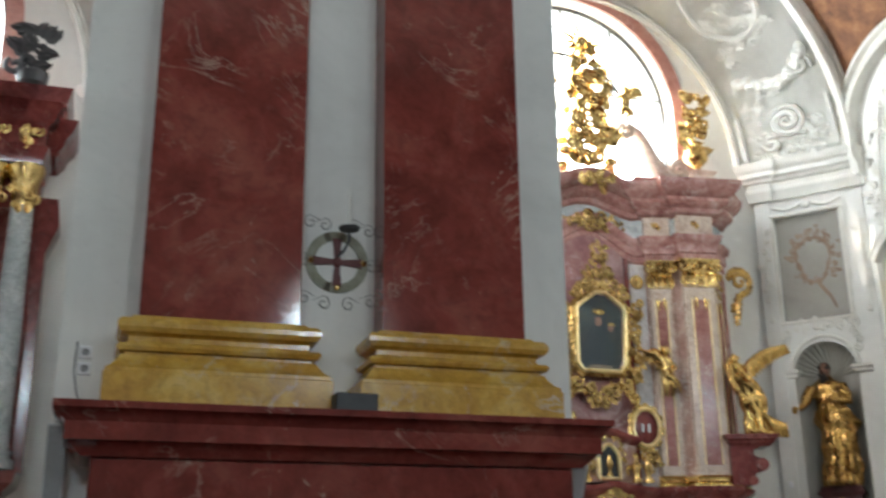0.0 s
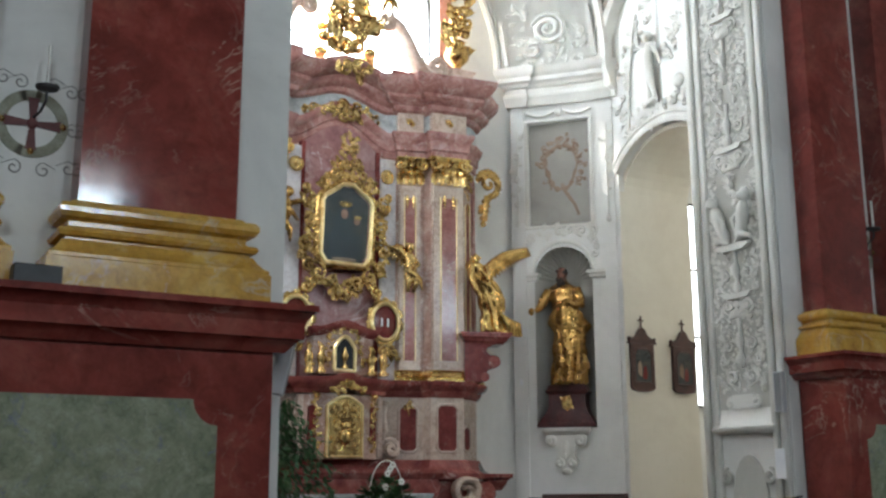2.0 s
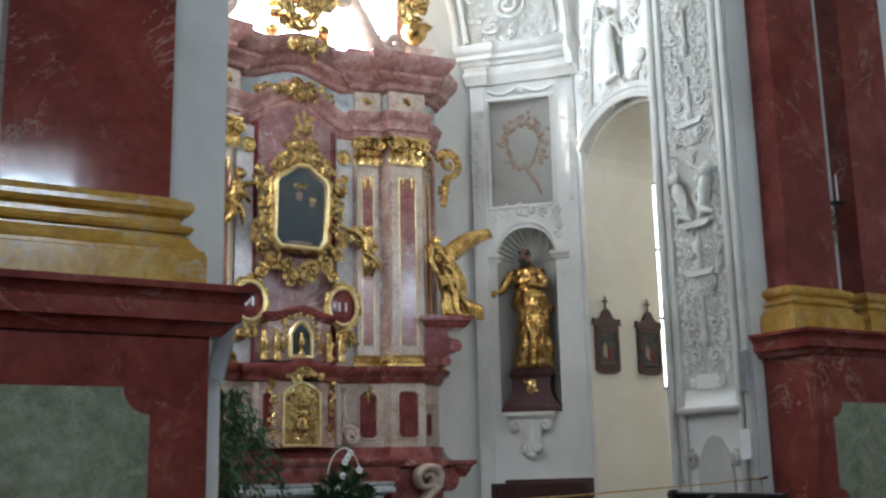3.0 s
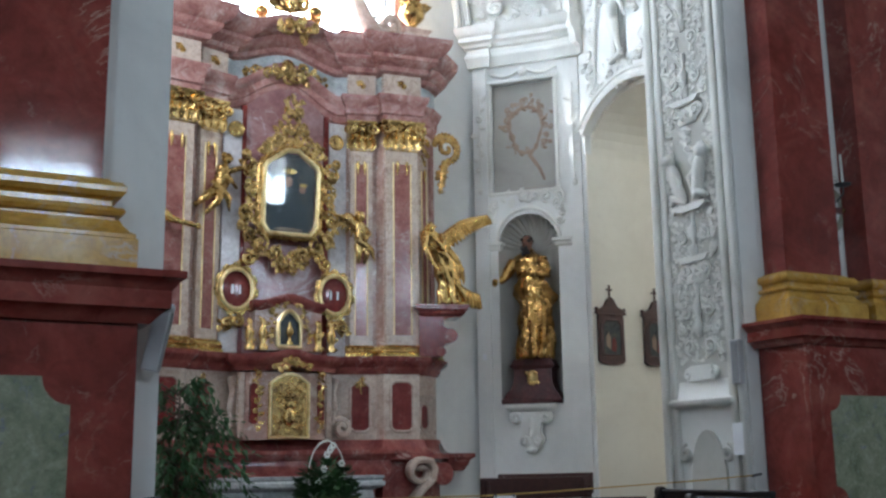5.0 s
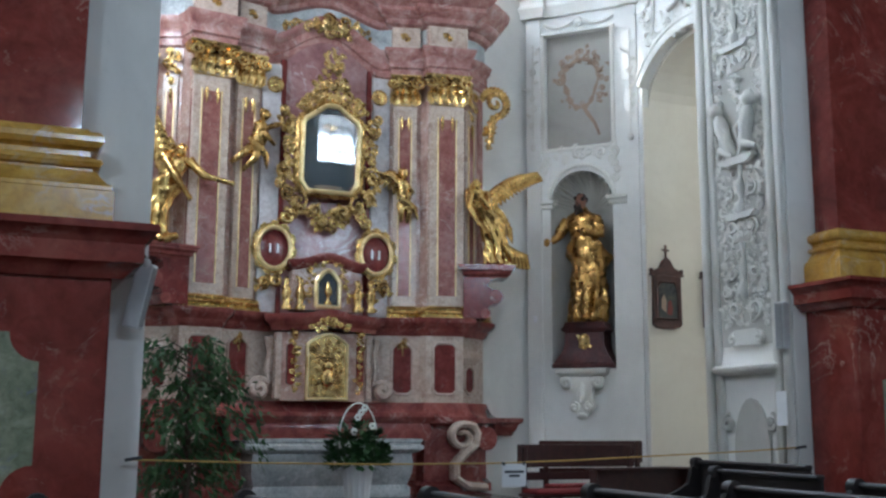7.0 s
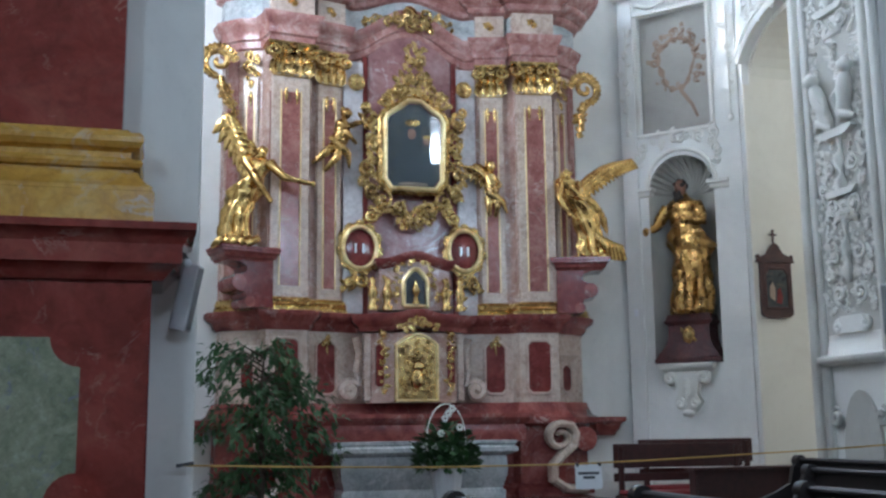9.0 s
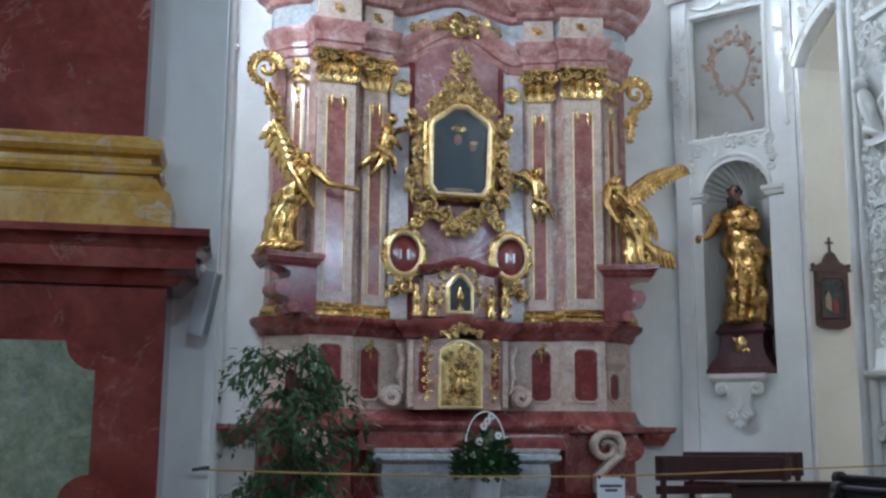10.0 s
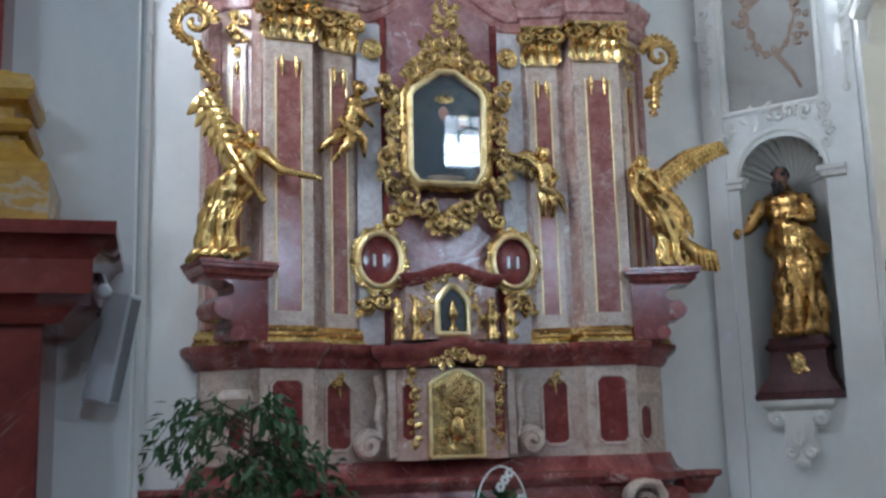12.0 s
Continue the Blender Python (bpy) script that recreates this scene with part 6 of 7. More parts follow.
# lunette relief
b = B()
for p0, p1, n, sd in (((1.55, 6.9), (1.5, 8.4), 12, 121), ((1.6, 7.0), (2.5, 7.2), 14, 122), ((2.2, 7.2), (3.5, 7.25), 14, 123), ((1.8, 8.4), (2.4, 9.3), 14, 124), ((2.7, 8.0), (3.4, 9.0), 14, 125), ((3.3, 7.4), (3.6, 8.4), 10, 126)):
    carving(b, [p0, p1], n * 2, 0.15, sd, 0.0, 1.1, 0.45)
tube(b, [(2.30, -0.05, 7.35), (2.33, -0.08, 7.7), (2.34, -0.10, 7.95), (2.35, -0.1, 8.15), (2.36, -0.08, 8.32)], [0.04, 0.06, 0.095, 0.10, 0.06], 10)
tube(b, [(2.46, -0.05, 7.35), (2.42, -0.1, 7.65), (2.38, -0.10, 7.92)], [0.035, 0.055, 0.08], 8)
ball(b, (2.36, -0.10, 8.45), 0.085, seg=12)
tube(b, [(2.29, -0.08, 8.25), (2.12, -0.1, 8.35), (2.05, -0.06, 8.65)], [0.04, 0.035, 0.02], 8)
tube(b, [(2.43, -0.08, 8.25), (2.58, -0.1, 8.1), (2.62, -0.06, 7.9)], [0.04, 0.035, 0.02], 8)
tube(b, [(2.2, -0.06, 7.3), (2.5, -0.08, 7.36)], 0.05, 6)
tube(b, [(1.72, -0.03, 7.0), (1.8, -0.05, 8.0), (2.0, -0.03, 9.0)], [0.02, 0.03, 0.02], 6)
ball(b, (3.0, -0.03, 7.5), 0.12, 1, 0.5, 1, seg=12)
setting("lunette_relief", moved(b, ARCH_M), STUCCO, "white stucco relief with a small figure above the passage", "relief")
b = sweep(B(), [(1.22, 0), (1.42, 0)], [(0, 7.74), (0.05, 7.74), (0.07, 7.86), (0.14, 7.92), (0.16, 8.06), (0.24, 8.2), (0.26, 8.42), (0, 8.42)])
setting("trim_side_cornice", moved(b, ARCH_M), STUCCO, "white stucco cornice end", "trim")


# ---- stations of the cross in the passage ----
def station(cx, mirror):
    root = thing("station_picture", "small dark red framed picture with gabled top and cross", "picture", "pictures in the passage")
    root.location = (cx, -0.975, 2.76)
    body = [(-0.25, 0.06), (-0.2, 0.02), (-0.1, 0.0), (0.1, 0.0), (0.2, 0.02), (0.25, 0.06), (0.245, 0.80), (-0.245, 0.80)]
    part("frame", slab(B(), body, -0.06, 0.0), FRAMEWOOD, root)
    part("picture", slab(B(), [(-0.17, 0.16), (0.17, 0.16), (0.17, 0.62), (0.12, 0.7), (-0.12, 0.7), (-0.17, 0.62)], -0.066, -0.05), CANVAS, root, "dark painted scene")
    b = tube(B(), [(x, -0.066, z) for x, z in [(-0.18, 0.15), (0.18, 0.15), (0.18, 0.62), (0.12, 0.71), (-0.12, 0.71), (-0.18, 0.62), (-0.18, 0.15)]], 0.016, 6)
    part("inner_rim", b, FRAMEWOOD, root)
    part("painted_shape", slab(B(), [(-0.02, 0.22), (0.06, 0.2), (0.08, 0.3), (0.05, 0.44), (0.0, 0.40)], -0.069, -0.06), DEEP_RED, root, "dull red painted shape")
    part("painted_shape", slab(B(), [(-0.12, 0.30), (-0.04, 0.24), (-0.03, 0.42), (-0.07, 0.52), (-0.12, 0.44)], -0.069, -0.06), FLAKED, root, "ochre painted shape")
    g = B()
    slab(g, [(-0.3, 0.80), (0.3, 0.80), (0.27, 0.86), (0.12, 0.93), (0.05, 1.05), (0.0, 1.08), (-0.05, 1.05), (-0.12, 0.93), (-0.27, 0.86)], -0.075, 0.0)
    for s in (-1, 1):
        ball(g, (s * 0.27, -0.04, 0.88), 0.035)
    part("gable", g, FRAMEWOOD, root)
    c = box(B(), -0.012, 0.012, -0.045, -0.02, 1.06, 1.28)
    box(c, -0.06, 0.06, -0.043, -0.022, 1.19, 1.215)
    part("cross", c, FRAMEWOOD, root)


station(5.04, 1)
station(5.96, 1)

# ---- cross, candle, sockets, loudspeakers on the piers ----
con = thing("consecration_cross", "round painted wall cross with a candle on an iron bracket", "cross")
con.location = (-5.51, WALL_Y, 4.29)
b = B()
for i in range(36):
    a0, a1 = radians(10 * i), radians(10 * i + 10)
    slab(b, [(r * math.cos(a), r * math.sin(a)) for r, a in ((0.21, a0), (0.30, a0), (0.30, a1), (0.21, a1))], -0.012, 0.0)
bmesh.ops.remove_doubles(b, verts=b.verts, dist=0.0005)
part("ring", b, marble("grey_green_wreath", (0.22, 0.22, 0.16), (0.33, 0.33, 0.25), (0.42, 0.42, 0.34), (0.5, 0.48, 0.4), 0.4, 4.0, 0.7), con, "grey-green painted wreath")
arms = B()
for k in range(4):
    a = math.pi / 2 * k
    c, s = math.cos(a), math.sin(a)
    pts = [(0.02, -0.022), (0.2, -0.04), (0.23, -0.05), (0.23, 0.05), (0.2, 0.04), (0.02, 0.022)]
    slab(arms, [(x * c - z * s, x * s + z * c) for x, z in pts], -0.02, 0.0)
ball(arms, (0, -0.02, 0), 0.05, 1, 0.4, 1)
part("arms", arms, plain("dark_red_paint", (0.10, 0.03, 0.03), (0.17, 0.05, 0.045), 0.6, 8), con, "dark red cross arms")
for a in (0, 180, 270):
    part("stud", ball(B(), (0.25 * math.cos(radians(a)), -0.03, 0.25 * math.sin(radians(a))), 0.03), GOLD, con, "gilded stud")
scr = B()
for x, z, s in ((-0.26, 0.38, 1), (-0.12, 0.36, -1), (0.16, 0.37, 1), (0.3, 0.33, -1), (-0.31, 0.0, 1), (0.33, -0.02, -1), (-0.3, -0.36, 1), (-0.12, -0.4, -1), (0.12, -0.4, 1), (0.32, -0.36, -1)):
    scroll(scr, x, z, 0.07, 1.2, math.pi / 2, s, 0.006, 0.0, tail=(x + s * 0.1, z + 0.02))
part("painted_scrolls", scr, plain("grey_brown_line", (0.26, 0.25, 0.23), (0.38, 0.37, 0.34), 0.8, 20), con, "thin grey-brown scroll ornament")
part("drip_pan", lathe(B(), [(0.02, 0), (0.09, 0.02), (0.10, 0.045), (0.095, 0.045), (0.02, 0.03)], (0.07, -0.2, 0.24), 16), IRON, con, "dark iron drip pan")
part("arm", tube(B(), [(0.0, 0.0, 0.05), (0.04, -0.12, 0.08), (0.07, -0.2, 0.16), (0.07, -0.2, 0.25)], 0.012, 6), IRON, con)
part("candle", lathe(B(), [(0.018, 0), (0.016, 0.38), (0.006, 0.385), (0.003, 0.40)], (0.07, -0.2, 0.27), 10), WAX, con, "thin white candle")

copy_thing(con, Matrix.Translation((PIER_R + 1.51, WALL_Y, 4.29)))
bell = thing("wall_button", "small white push button on the splayed pier", "switch")
part("plate", moved(box(B(), 0.10, 0.16, -0.075, -0.05, 2.86, 2.96, 0.006), SM), PAPER, bell)
box_dark = tagged(finish("junction_box", box(B(), -5.66, -5.30, -6.36, -6.12, 2.757, 2.93, 0.01), IRON), "dark metal box on the pier ledge", "box")
for z in (3.17, 3.31):
    sw = thing("wall_socket", "white square wall socket on plaster", "socket", "sockets on the pier")
    sw.location = (-7.66, WALL_Y, z)
    part("plate", box(B(), -0.055, 0.055, -0.025, 0, -0.055, 0.055, 0.008), PAPER, sw)
    part("face", lathe(B(), [(0.032, 0), (0.032, 0.006), (0.026, 0.006), (0.02, 0.001)], (0, 0, 0), 14, Matrix.Translation((0, -0.025, 0)) @ Matrix.Rotation(radians(90), 4, "X")), GRILLE, sw)
cable = tagged(finish("cable", tube(B(), [(-7.73, WALL_Y - 0.01, 3.4), (-7.74, WALL_Y - 0.01, 3.15), (-7.70, WALL_Y - 0.01, 2.95), (-7.62, WALL_Y - 0.01, 2.80)], 0.008, 6), GRILLE), "thin grey cable down the plaster", "cable")


def loudspeaker(at, rz, tilt, h, w=0.16):
    root = thing("loudspeaker", "slim grey column loudspeaker on a wall bracket", "loudspeaker", "loudspeakers on the piers")
    root.matrix_world = Matrix.Translation(at) @ Matrix.Rotation(radians(rz), 4, "Z") @ Matrix.Rotation(radians(tilt), 4, "X")
    part("cabinet", box(B(), -w / 2, w / 2, -0.14, 0, -h / 2, h / 2, 0.01), PLASTIC, root)
    part("grille", box(B(), -w / 2 + 0.015, w / 2 - 0.015, -0.146, -0.13, -h / 2 + 0.02, h / 2 - 0.02, 0.004), GRILLE, root)
    part("bracket", tube(B(), [(0, 0.0, h * 0.3), (0, 0.08, h * 0.3), (0, 0.2, h * 0.3)], 0.02, 6), IRON, root)
    return root


loudspeaker((-3.32, -5.78, 2.32), 62, 12, 0.52, 0.11)
loudspeaker((-7.80, -5.72, 2.36), -6, 0, 0.62)
loudspeaker((3.42, -5.50, 2.36), -70, 0, 0.5, 0.11)
# fixing of the loudspeaker under the ledge corner; gives no light
mounting = thing("speaker_mount", "small round grey loudspeaker fixing below the ledge", "lamp")
mounting.location = (-3.28, -6.30, 2.50)
part("globe", ball(B(), (0, 0, 0), 0.035, seg=12), PLASTIC, mounting)
part("stem", tube(B(), [(0, 0, 0.02), (-0.02, 0.12, 0.08), (-0.04, 0.25, 0.1)], 0.02, 6), IRON, mounting)
pipe = tagged(finish("conduit", tube(B(), [(-3.165, -5.0, 0.0), (-3.165, -5.0, 1.8), (-3.165, -5.0, 7.0)], 0.022, 8), WHITE), "white conduit pipe up the pier", "pipe")
note = thing("paper_notice", "white paper notice taped to the pier", "notice")
part("sheet", moved(box(B(), 5.36, 5.52, -0.085, -0.08, 1.32, 1.68), RM), PAPER, note)

# ---- rope barrier and sign ----
rope_pts = [(-3.30, -5.75, 1.03), (-2.2, -5.76, 0.995), (-1.2, -5.76, 0.975), (-0.1, -5.76, 0.975), (0.7, -5.74, 0.995), (1.7, -5.70, 1.03), (2.6, -5.66, 1.06), (3.44, -5.6, 1.10)]
rope = thing("rope_barrier", "thin ochre rope stretched between the piers", "rope")
part("cord", tube(B(), rope_pts, 0.007, 6), ROPE, rope)
for x, y, z in ((-3.24, -5.75, 1.035), (3.44, -5.6, 1.10)):
    part("hook", tube(B(), [(x - 0.06, y, z - 0.01), (x, y, z), (x + 0.07, y - 0.01, z + 0.01)], 0.014, 6), IRON, rope)
sign = thing("rope_sign", "white paper sign with two lines hung on the rope", "sign")
sign.location = (0.05, -5.79, 0.87)
part("sheet", box(B(), -0.12, 0.12, -0.004, 0.0, -0.10, 0.10, 0.001), PAPER, sign)
for z, xs in ((0.03, (-0.095, 0.095)), (-0.005, (-0.05, 0.055))):
    part("print_bar", box(B(), xs[0], xs[1], -0.0055, -0.0035, z - 0.011, z + 0.011), INK, sign)
for x in (-0.1, 0.1):
    part("clip", box(B(), x - 0.012, x + 0.012, -0.008, 0.02, 0.085, 0.115, 0.003), IRON, sign)


# ---- benches in the chapel and pews in the nave ----
def bench(m, L, label, cushion=True, back_h=1.08):
    root = thing("bench", label, "bench", "benches in the chapel")
    root.matrix_world = m
    part("backrest", box(B(), 0, L, 0.0, 0.035, 0.78, back_h, 0.01), BENCH, root)
    part("backrest", box(B(), 0, L, 0.0, 0.03, 0.62, 0.72, 0.008), BENCH, root)
    part("seat", box(B(), 0, L, -0.42, 0.0, 0.42, 0.46, 0.01), BENCH, root)
    if cushion:
        part("cushion", box(B(), 0.04, L - 0.04, -0.44, -0.02, 0.462, 0.52, 0.02), CUSHION, root, "red cloth seat pad")
    for x in (0.06, L - 0.12):
        part("leg", box(B(), x, x + 0.06, -0.40, -0.34, 0, 0.42, 0.006), BENCH, root)
        part("leg", box(B(), x, x + 0.06, -0.03, 0.03, 0, back_h - 0.03, 0.006), BENCH, root)
    part("rail", box(B(), 0.1, L - 0.1, -0.39, -0.35, 0.12, 0.17, 0.005), BENCH, root)
    return root


bench(pose(2.52, -1.62, 0.03), 1.62, "dark reddish wooden bench with a high back")
bench(pose(1.95, -2.1, 0.0), 1.75, "reddish wooden bench with a red seat pad", True, 1.07)
kneel = thing("kneeler", "low reddish-brown wooden kneeler with a sloped top", "kneeler")
kneel.location = (2.45, -3.05, 0)
part("front_panel", box(B(), 0, 1.35, 0, 0.03, 0, 0.78, 0.008), BENCH, kneel)
part("top", moved(box(B(), -0.03, 1.38, -0.16, 0.08, 0.78, 0.81, 0.008), Matrix.Rotation(radians(0), 4, "X")), BENCH, kneel)
part("kneeling_board", box(B(), 0, 1.35, -0.42, -0.16, 0.16, 0.19, 0.008), BENCH, kneel)
for x in (0, 1.32):
    part("side", box(B(), x, x + 0.03, -0.42, 0.0, 0, 0.2, 0.004), BENCH, kneel)
    part("side", box(B(), x, x + 0.03, -0.12, 0.0, 0.2, 0.78, 0.004), BENCH, kneel)
stand = tagged(finish("metal_stand", tube(B(), [(2.9, -3.3, 0), (2.9, -3.3, 0.3), (2.95, -3.3, 0.12), (3.0, -3.3, 0.3), (3.0, -3.3, 0)], 0.012, 6), PLASTIC), "small bright metal folding stand on the floor", "stand")


def pew(x, y1, length, top=0.93):
    """A pew whose back runs along y and ends at y1, with a curved end panel."""
    root = thing("pew", "dark varnished wooden pew with a rounded end panel", "pew", "pews in the nave")
    root.location = (x, y1, 0)
    end = [(-0.52, 0.0), (0.05, 0.0), (0.05, top - 0.02), (0.02, top + 0.02), (-0.05, top + 0.01), (-0.10, top - 0.08), (-0.14, 0.72), (-0.3, 0.64), (-0.48, 0.58), (-0.52, 0.5)]
    part("end_panel", slab(B(), end, -0.05, 0.0), WOOD, root)
    b = tube(B(), [(-0.02, -0.065, top - 0.02), (-0.02, 0.015, top - 0.02)], 0.06, 14)
    part("end_roll", b, WOOD, root)
    part("backrest", box(B(), 0.0, 0.035, -length, -0.05, 0.3, top - 0.02, 0.008), WOOD, root)
    part("top_rail", box(B(), -0.035, 0.05, -length, -0.05, top - 0.03, top + 0.012, 0.012), WOOD, root)
    part("book_shelf", box(B(), 0.035, 0.2, -length, -0.05, 0.70, 0.725, 0.006), WOOD, root)
    part("seat", box(B(), -0.44, 0.0, -length, -0.05, 0.43, 0.46, 0.01), WOOD, root)
    part("kneeling_board", box(B(), 0.18, 0.36, -length, -0.05, 0.12, 0.15, 0.006), WOOD, root)
    return root


for px in (-5.05, -4.02, -2.99, -1.94, -0.88, 0.15, 1.18, 2.21, 3.24):
    pew(px, -8.72, 3.6 if px > -2.5 else 1.5, 0.925)
pew(2.62, -4.95, 1.7, 0.95)
pew(1.62, -6.6, 1.3, 0.93)


# ---- plants ----
def ficus(at, seed):
    rnd = random.Random(seed)
    root = thing("weeping_fig", "bushy potted weeping fig beside the altar", "plant")
    root.location = at
    part("pot", lathe(B(), [(0.16, -0.12), (0.17, -0.11), (0.22, 0.34), (0.24, 0.34), (0.24, 0.38), (0.2, 0.38), (0.19, 0.34)], (0, 0, 0), 20), BARK, root)
    trunk, leaves = B(), B()
    tube(trunk, [(0, 0, 0.3), (0.03, 0.02, 0.8), (-0.02, 0, 1.3), (0.02, 0.0, 1.9)], [0.035, 0.028, 0.02, 0.008], 8)

    def leaf(p, d, L):
        d = d.normalized()
        s = d.cross(Vector((rnd.random() - 0.5, rnd.random() - 0.5, 1))).normalized()
        u = s.cross(d).normalized()
        pts = [p, p + d * L * 0.4 + s * L * 0.22 + u * 0.004, p + d * L + u * -0.01, p + d * L * 0.4 - s * L * 0.22 + u * 0.004]
        leaves.faces.new([leaves.verts.new(q) for q in pts])
    for i in range(64):
        z0 = 0.5 + 1.42 * rnd.random()
        a = 2 * math.pi * rnd.random()
        L = (0.34 + 0.5 * rnd.random()) * (1.15 - 0.42 * abs(z0 - 1.0))
        out = Vector((math.cos(a), math.sin(a) * 0.7, 0))
        p0 = Vector((0, 0, z0))
        pts = [p0, p0 + out * L * 0.4 + Vector((0, 0, 0.22 * L)), p0 + out * L * 0.8 + Vector((0, 0, 0.12 * L)), p0 + out * L * 1.05 + Vector((0, 0, -0.22 * L))]
        tube(trunk, pts, [0.010, 0.007, 0.005, 0.002], 5)
        for k in range(34):
            f = 0.2 + 0.8 * rnd.random()
            seg = min(2, int(f * 3))
            q = pts[seg].lerp(pts[seg + 1], f * 3 - seg)
            q = q + Vector((rnd.gauss(0, 0.05), rnd.gauss(0, 0.05), rnd.gauss(0, 0.05)))
            leaf(q, Vector((out.x * 0.6 + rnd.gauss(0, 0.5), out.y * 0.6 + rnd.gauss(0, 0.5), -0.6 + rnd.gauss(0, 0.4))), 0.075 + 0.06 * rnd.random())
    part("trunk", trunk, BARK, root)
    tagged(part("crown", leaves, LEAF, root, "many small drooping green leaves", 0), kind="stuff")


ficus((-2.42, -3.3, 0.12), 12)
basket = thing("flower_basket", "white ribbed pot of white flowers with a hoop handle", "plant")
basket.location = (0.03, -1.42, 0.341)
b = B()
n = 28
rows = []
for r, z in ((0.145, 0), (0.15, 0.02), (0.165, 0.2), (0.19, 0.40), (0.205, 0.44), (0.20, 0.46), (0.17, 0.45)):
    rows.append([b.verts.new(((r + 0.006 * (-1) ** i) * math.cos(2 * math.pi * i / n), (r + 0.006 * (-1) ** i) * math.sin(2 * math.pi * i / n), z)) for i in range(n)])
for r0, r1 in zip(rows, rows[1:]):
    for i in range(n):
        b.faces.new((r0[i], r0[(i + 1) % n], r1[(i + 1) % n], r1[i]))
b.faces.new(rows[0][::-1]), b.faces.new(rows[-1])
part("pot", b, POT, basket)
part("handle", tube(B(), [(0.25 * math.cos(radians(10 * i)), 0, 0.80 + 0.44 * math.sin(radians(10 * i))) for i in range(-5, 24)], 0.009, 6), WAX, basket, "white hoop handle")
rnd = random.Random(9)
lv, fl = B(), []
for i in range(900):
    a, e, r = 2 * math.pi * rnd.random(), rnd.random(), rnd.random() ** 0.5
    p = Vector((0.38 * r * math.cos(a), 0.34 * r * math.sin(a), 0.45 + 0.55 * e * math.sqrt(max(0, 1.05 - r * r))))
    d = Vector((math.cos(a) + rnd.gauss(0, 0.4), math.sin(a) + rnd.gauss(0, 0.4), rnd.gauss(0.2, 0.5))).normalized()
    s = d.cross(Vector((0.1, 0.2, 1))).normalized()
    L = 0.09 + 0.07 * rnd.random()
    lv.faces.new([lv.verts.new(q) for q in (p, p + d * L * 0.45 + s * L * 0.3, p + d * L, p + d * L * 0.45 - s * L * 0.3)])
tagged(part("foliage", lv, LEAF, basket, "dense dark green foliage", 0), kind="stuff")
for x, y, z in ((0.0, -0.1, 1.12), (0.06, -0.06, 1.18), (-0.05, -0.12, 1.06), (-0.13, -0.22, 0.88), (0.1, -0.25, 0.95), (-0.2, -0.2, 0.72)):
    f = B()
    for k in range(6):
        a = 2 * math.pi * k / 6
        ball(f, (x + 0.03 * math.cos(a), y - 0.01, z + 0.03 * math.sin(a)), 0.02, 1, 0.4, 1, seg=6)
    part("flower", f, PETAL, basket, "white blossom")

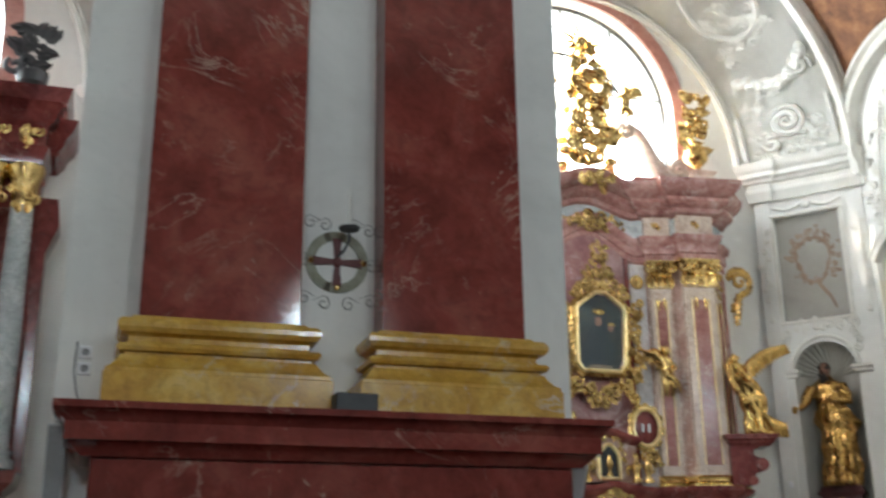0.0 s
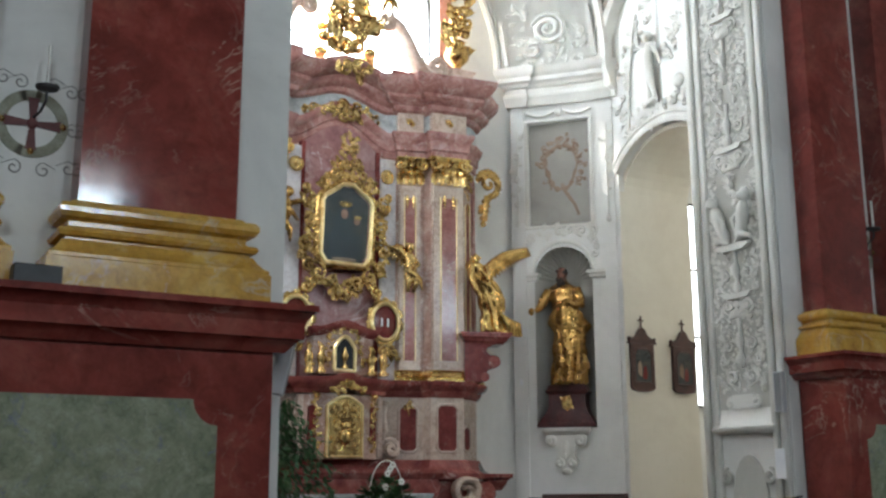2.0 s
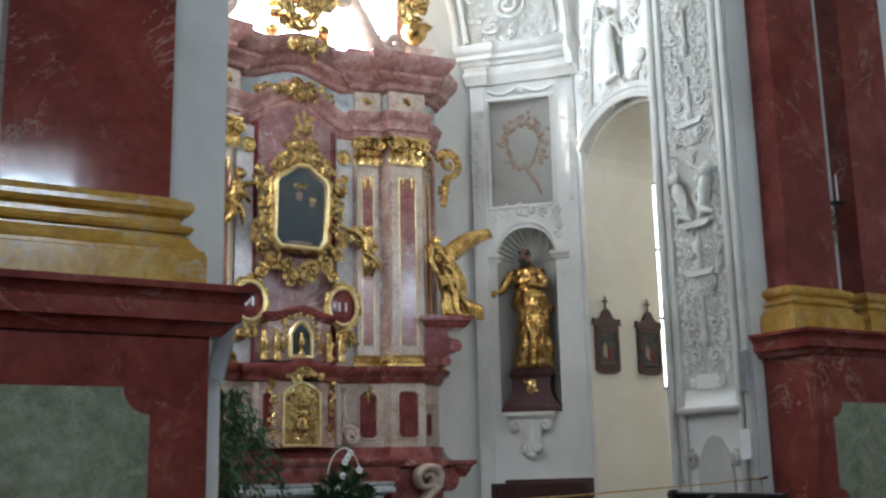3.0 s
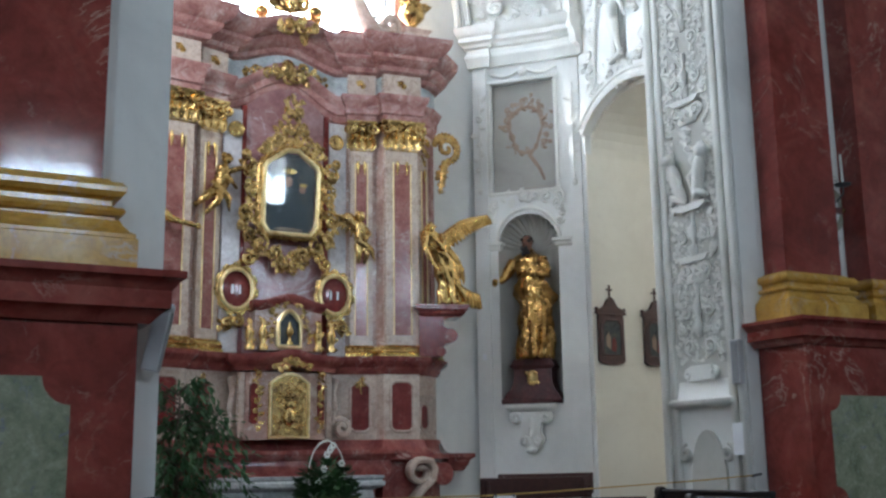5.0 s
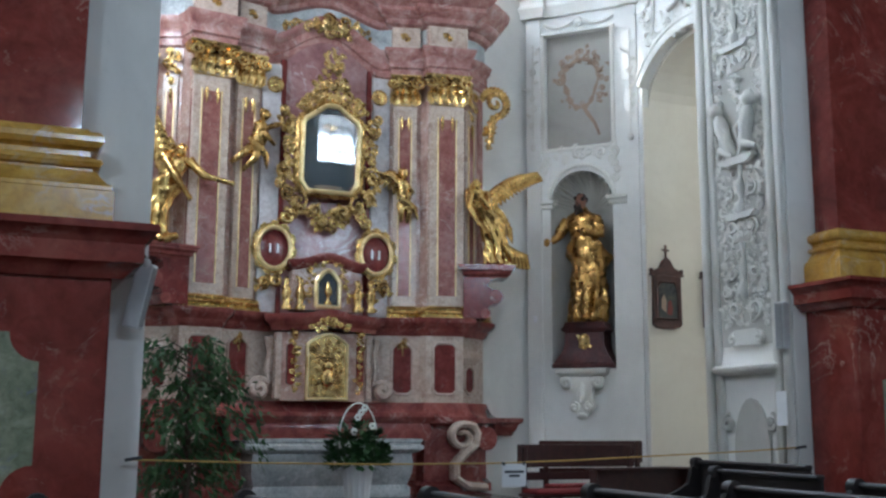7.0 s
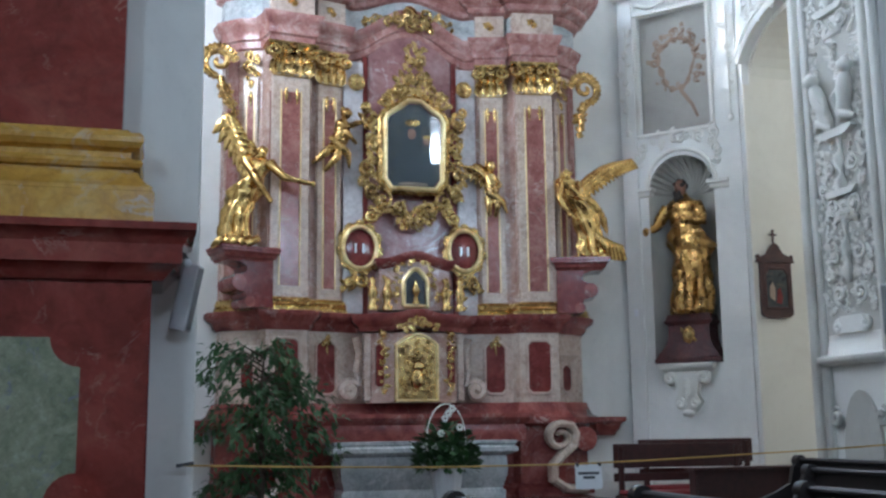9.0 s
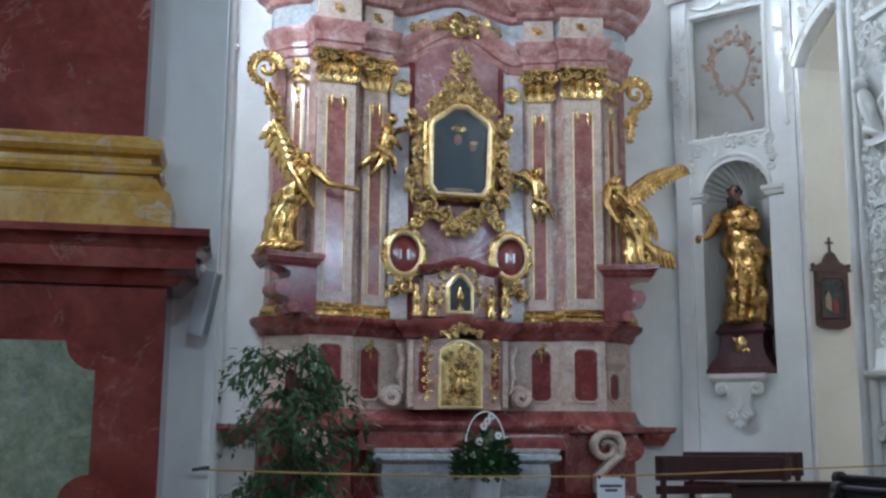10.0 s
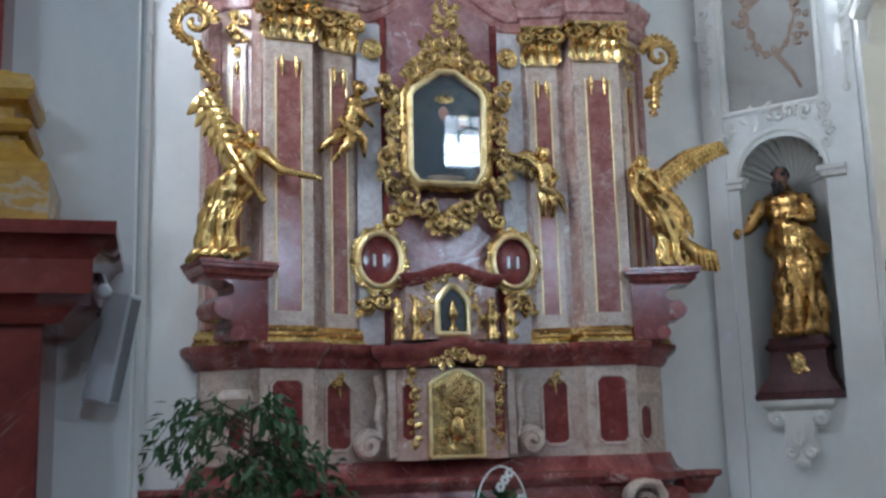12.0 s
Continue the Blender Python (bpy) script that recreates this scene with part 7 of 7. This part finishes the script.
# ---- altar of the next chapel, seen past the pier ----
nb = thing("next_chapel_altar", "dark marble columned altar of the next chapel", "altar")
ox = -BAY
part("base", sweep(B(), [(ox - 2.6, 0.6), (ox - 2.6, -0.3), (ox + 2.75, -0.3), (ox + 2.75, 0.6)], [(-0.5, 0), (0.2, 0), (0.1, 0.5), (0.05, 1.2), (0.15, 1.4), (0.0, 1.6), (0.0, 2.6), (0.12, 2.7), (0.16, 2.85), (-0.5, 2.85)]), RED_ALTAR, nb)
for cxn, r, mat in ((ox + 2.62, 0.17, GREY), (ox + 2.2, 0.15, GREY), (ox - 2.4, 0.17, GREY)):
    part("column", lathe(B(), [(0.25, 2.85), (0.25, 2.95), (0.2, 3.0), (0.22, 3.06), (r + 0.02, 3.1), (r, 3.2), (r, 4.4), (r * 0.88, 6.3)], (cxn, -0.45, 0), 20), mat, nb, "grey marble column")
    b = lathe(B(), [(r * 0.9, 6.0), (r, 6.15), (r * 1.15, 6.35), (r * 1.5, 6.5), (r * 1.5, 6.58)], (cxn, -0.45, 0.3), 14)
    carving(b, [(cxn - 0.15, 6.35), (cxn + 0.15, 6.35), (cxn - 0.15, 6.6), (cxn + 0.15, 6.6)], 14, 0.17, 131, -0.6, 0.3, 0.4)
    part("capital", b, GOLD, nb, "gilded capital")
    part("entablature_block", sweep(B(), [(cxn - 0.22, 0.2), (cxn - 0.22, -0.67), (cxn + 0.22, -0.67), (cxn + 0.22, 0.2)], [(-0.1, 6.88), (0.0, 6.88), (0.02, 7.0), (0.06, 7.12), (0.0, 7.15), (0.0, 7.4), (0.1, 7.5), (0.14, 7.62), (0.24, 7.7), (0.3, 7.9), (-0.1, 7.9)]), DEEP_RED, nb)
    part("frieze_ornament", carving(B(), [(cxn - 0.12, 7.28), (cxn + 0.12, 7.28)], 6, 0.16, 133, -0.68, 0.3), GOLD, nb)
part("wing", slab(B(), [(ox + 2.75, 2.85), (ox + 2.95, 2.85), (ox + 2.95, 5.8), (ox + 3.1, 6.2), (ox + 3.05, 6.6), (ox + 2.75, 6.6)], -0.1, 0.3), DEEP_RED, nb, "dark red side wing")
part("backing", box(B(), ox - 2.5, ox + 2.8, 0.0, 0.59, 2.85, 7.2), RED_ALTAR, nb)
part("cornice", sweep(B(), [(ox - 2.7, 0.6), (ox - 2.7, -0.2), (ox + 2.95, -0.2), (ox + 2.95, 0.6)], [(-0.3, 7.2), (0.0, 7.2), (0.1, 7.3), (0.14, 7.42), (0.22, 7.5), (0.28, 7.65), (-0.3, 7.65)]), DEEP_RED, nb)
urn = thing("urn", "dark foliage vase on the cornice of the next altar", "urn")
part("bowl", lathe(B(), [(0.1, 0), (0.06, 0.1), (0.2, 0.25), (0.22, 0.4), (0.15, 0.45)], (ox + 2.55, -0.4, 7.9), 16), IRON, urn)
part("bouquet", carving(B(), [(ox + 2.35, 8.35), (ox + 2.6, 8.75), (ox + 2.45, 9.05)], 22, 0.28, 135, -0.4, 0.6, 0.3), IRON, urn, "dark carved leaves")
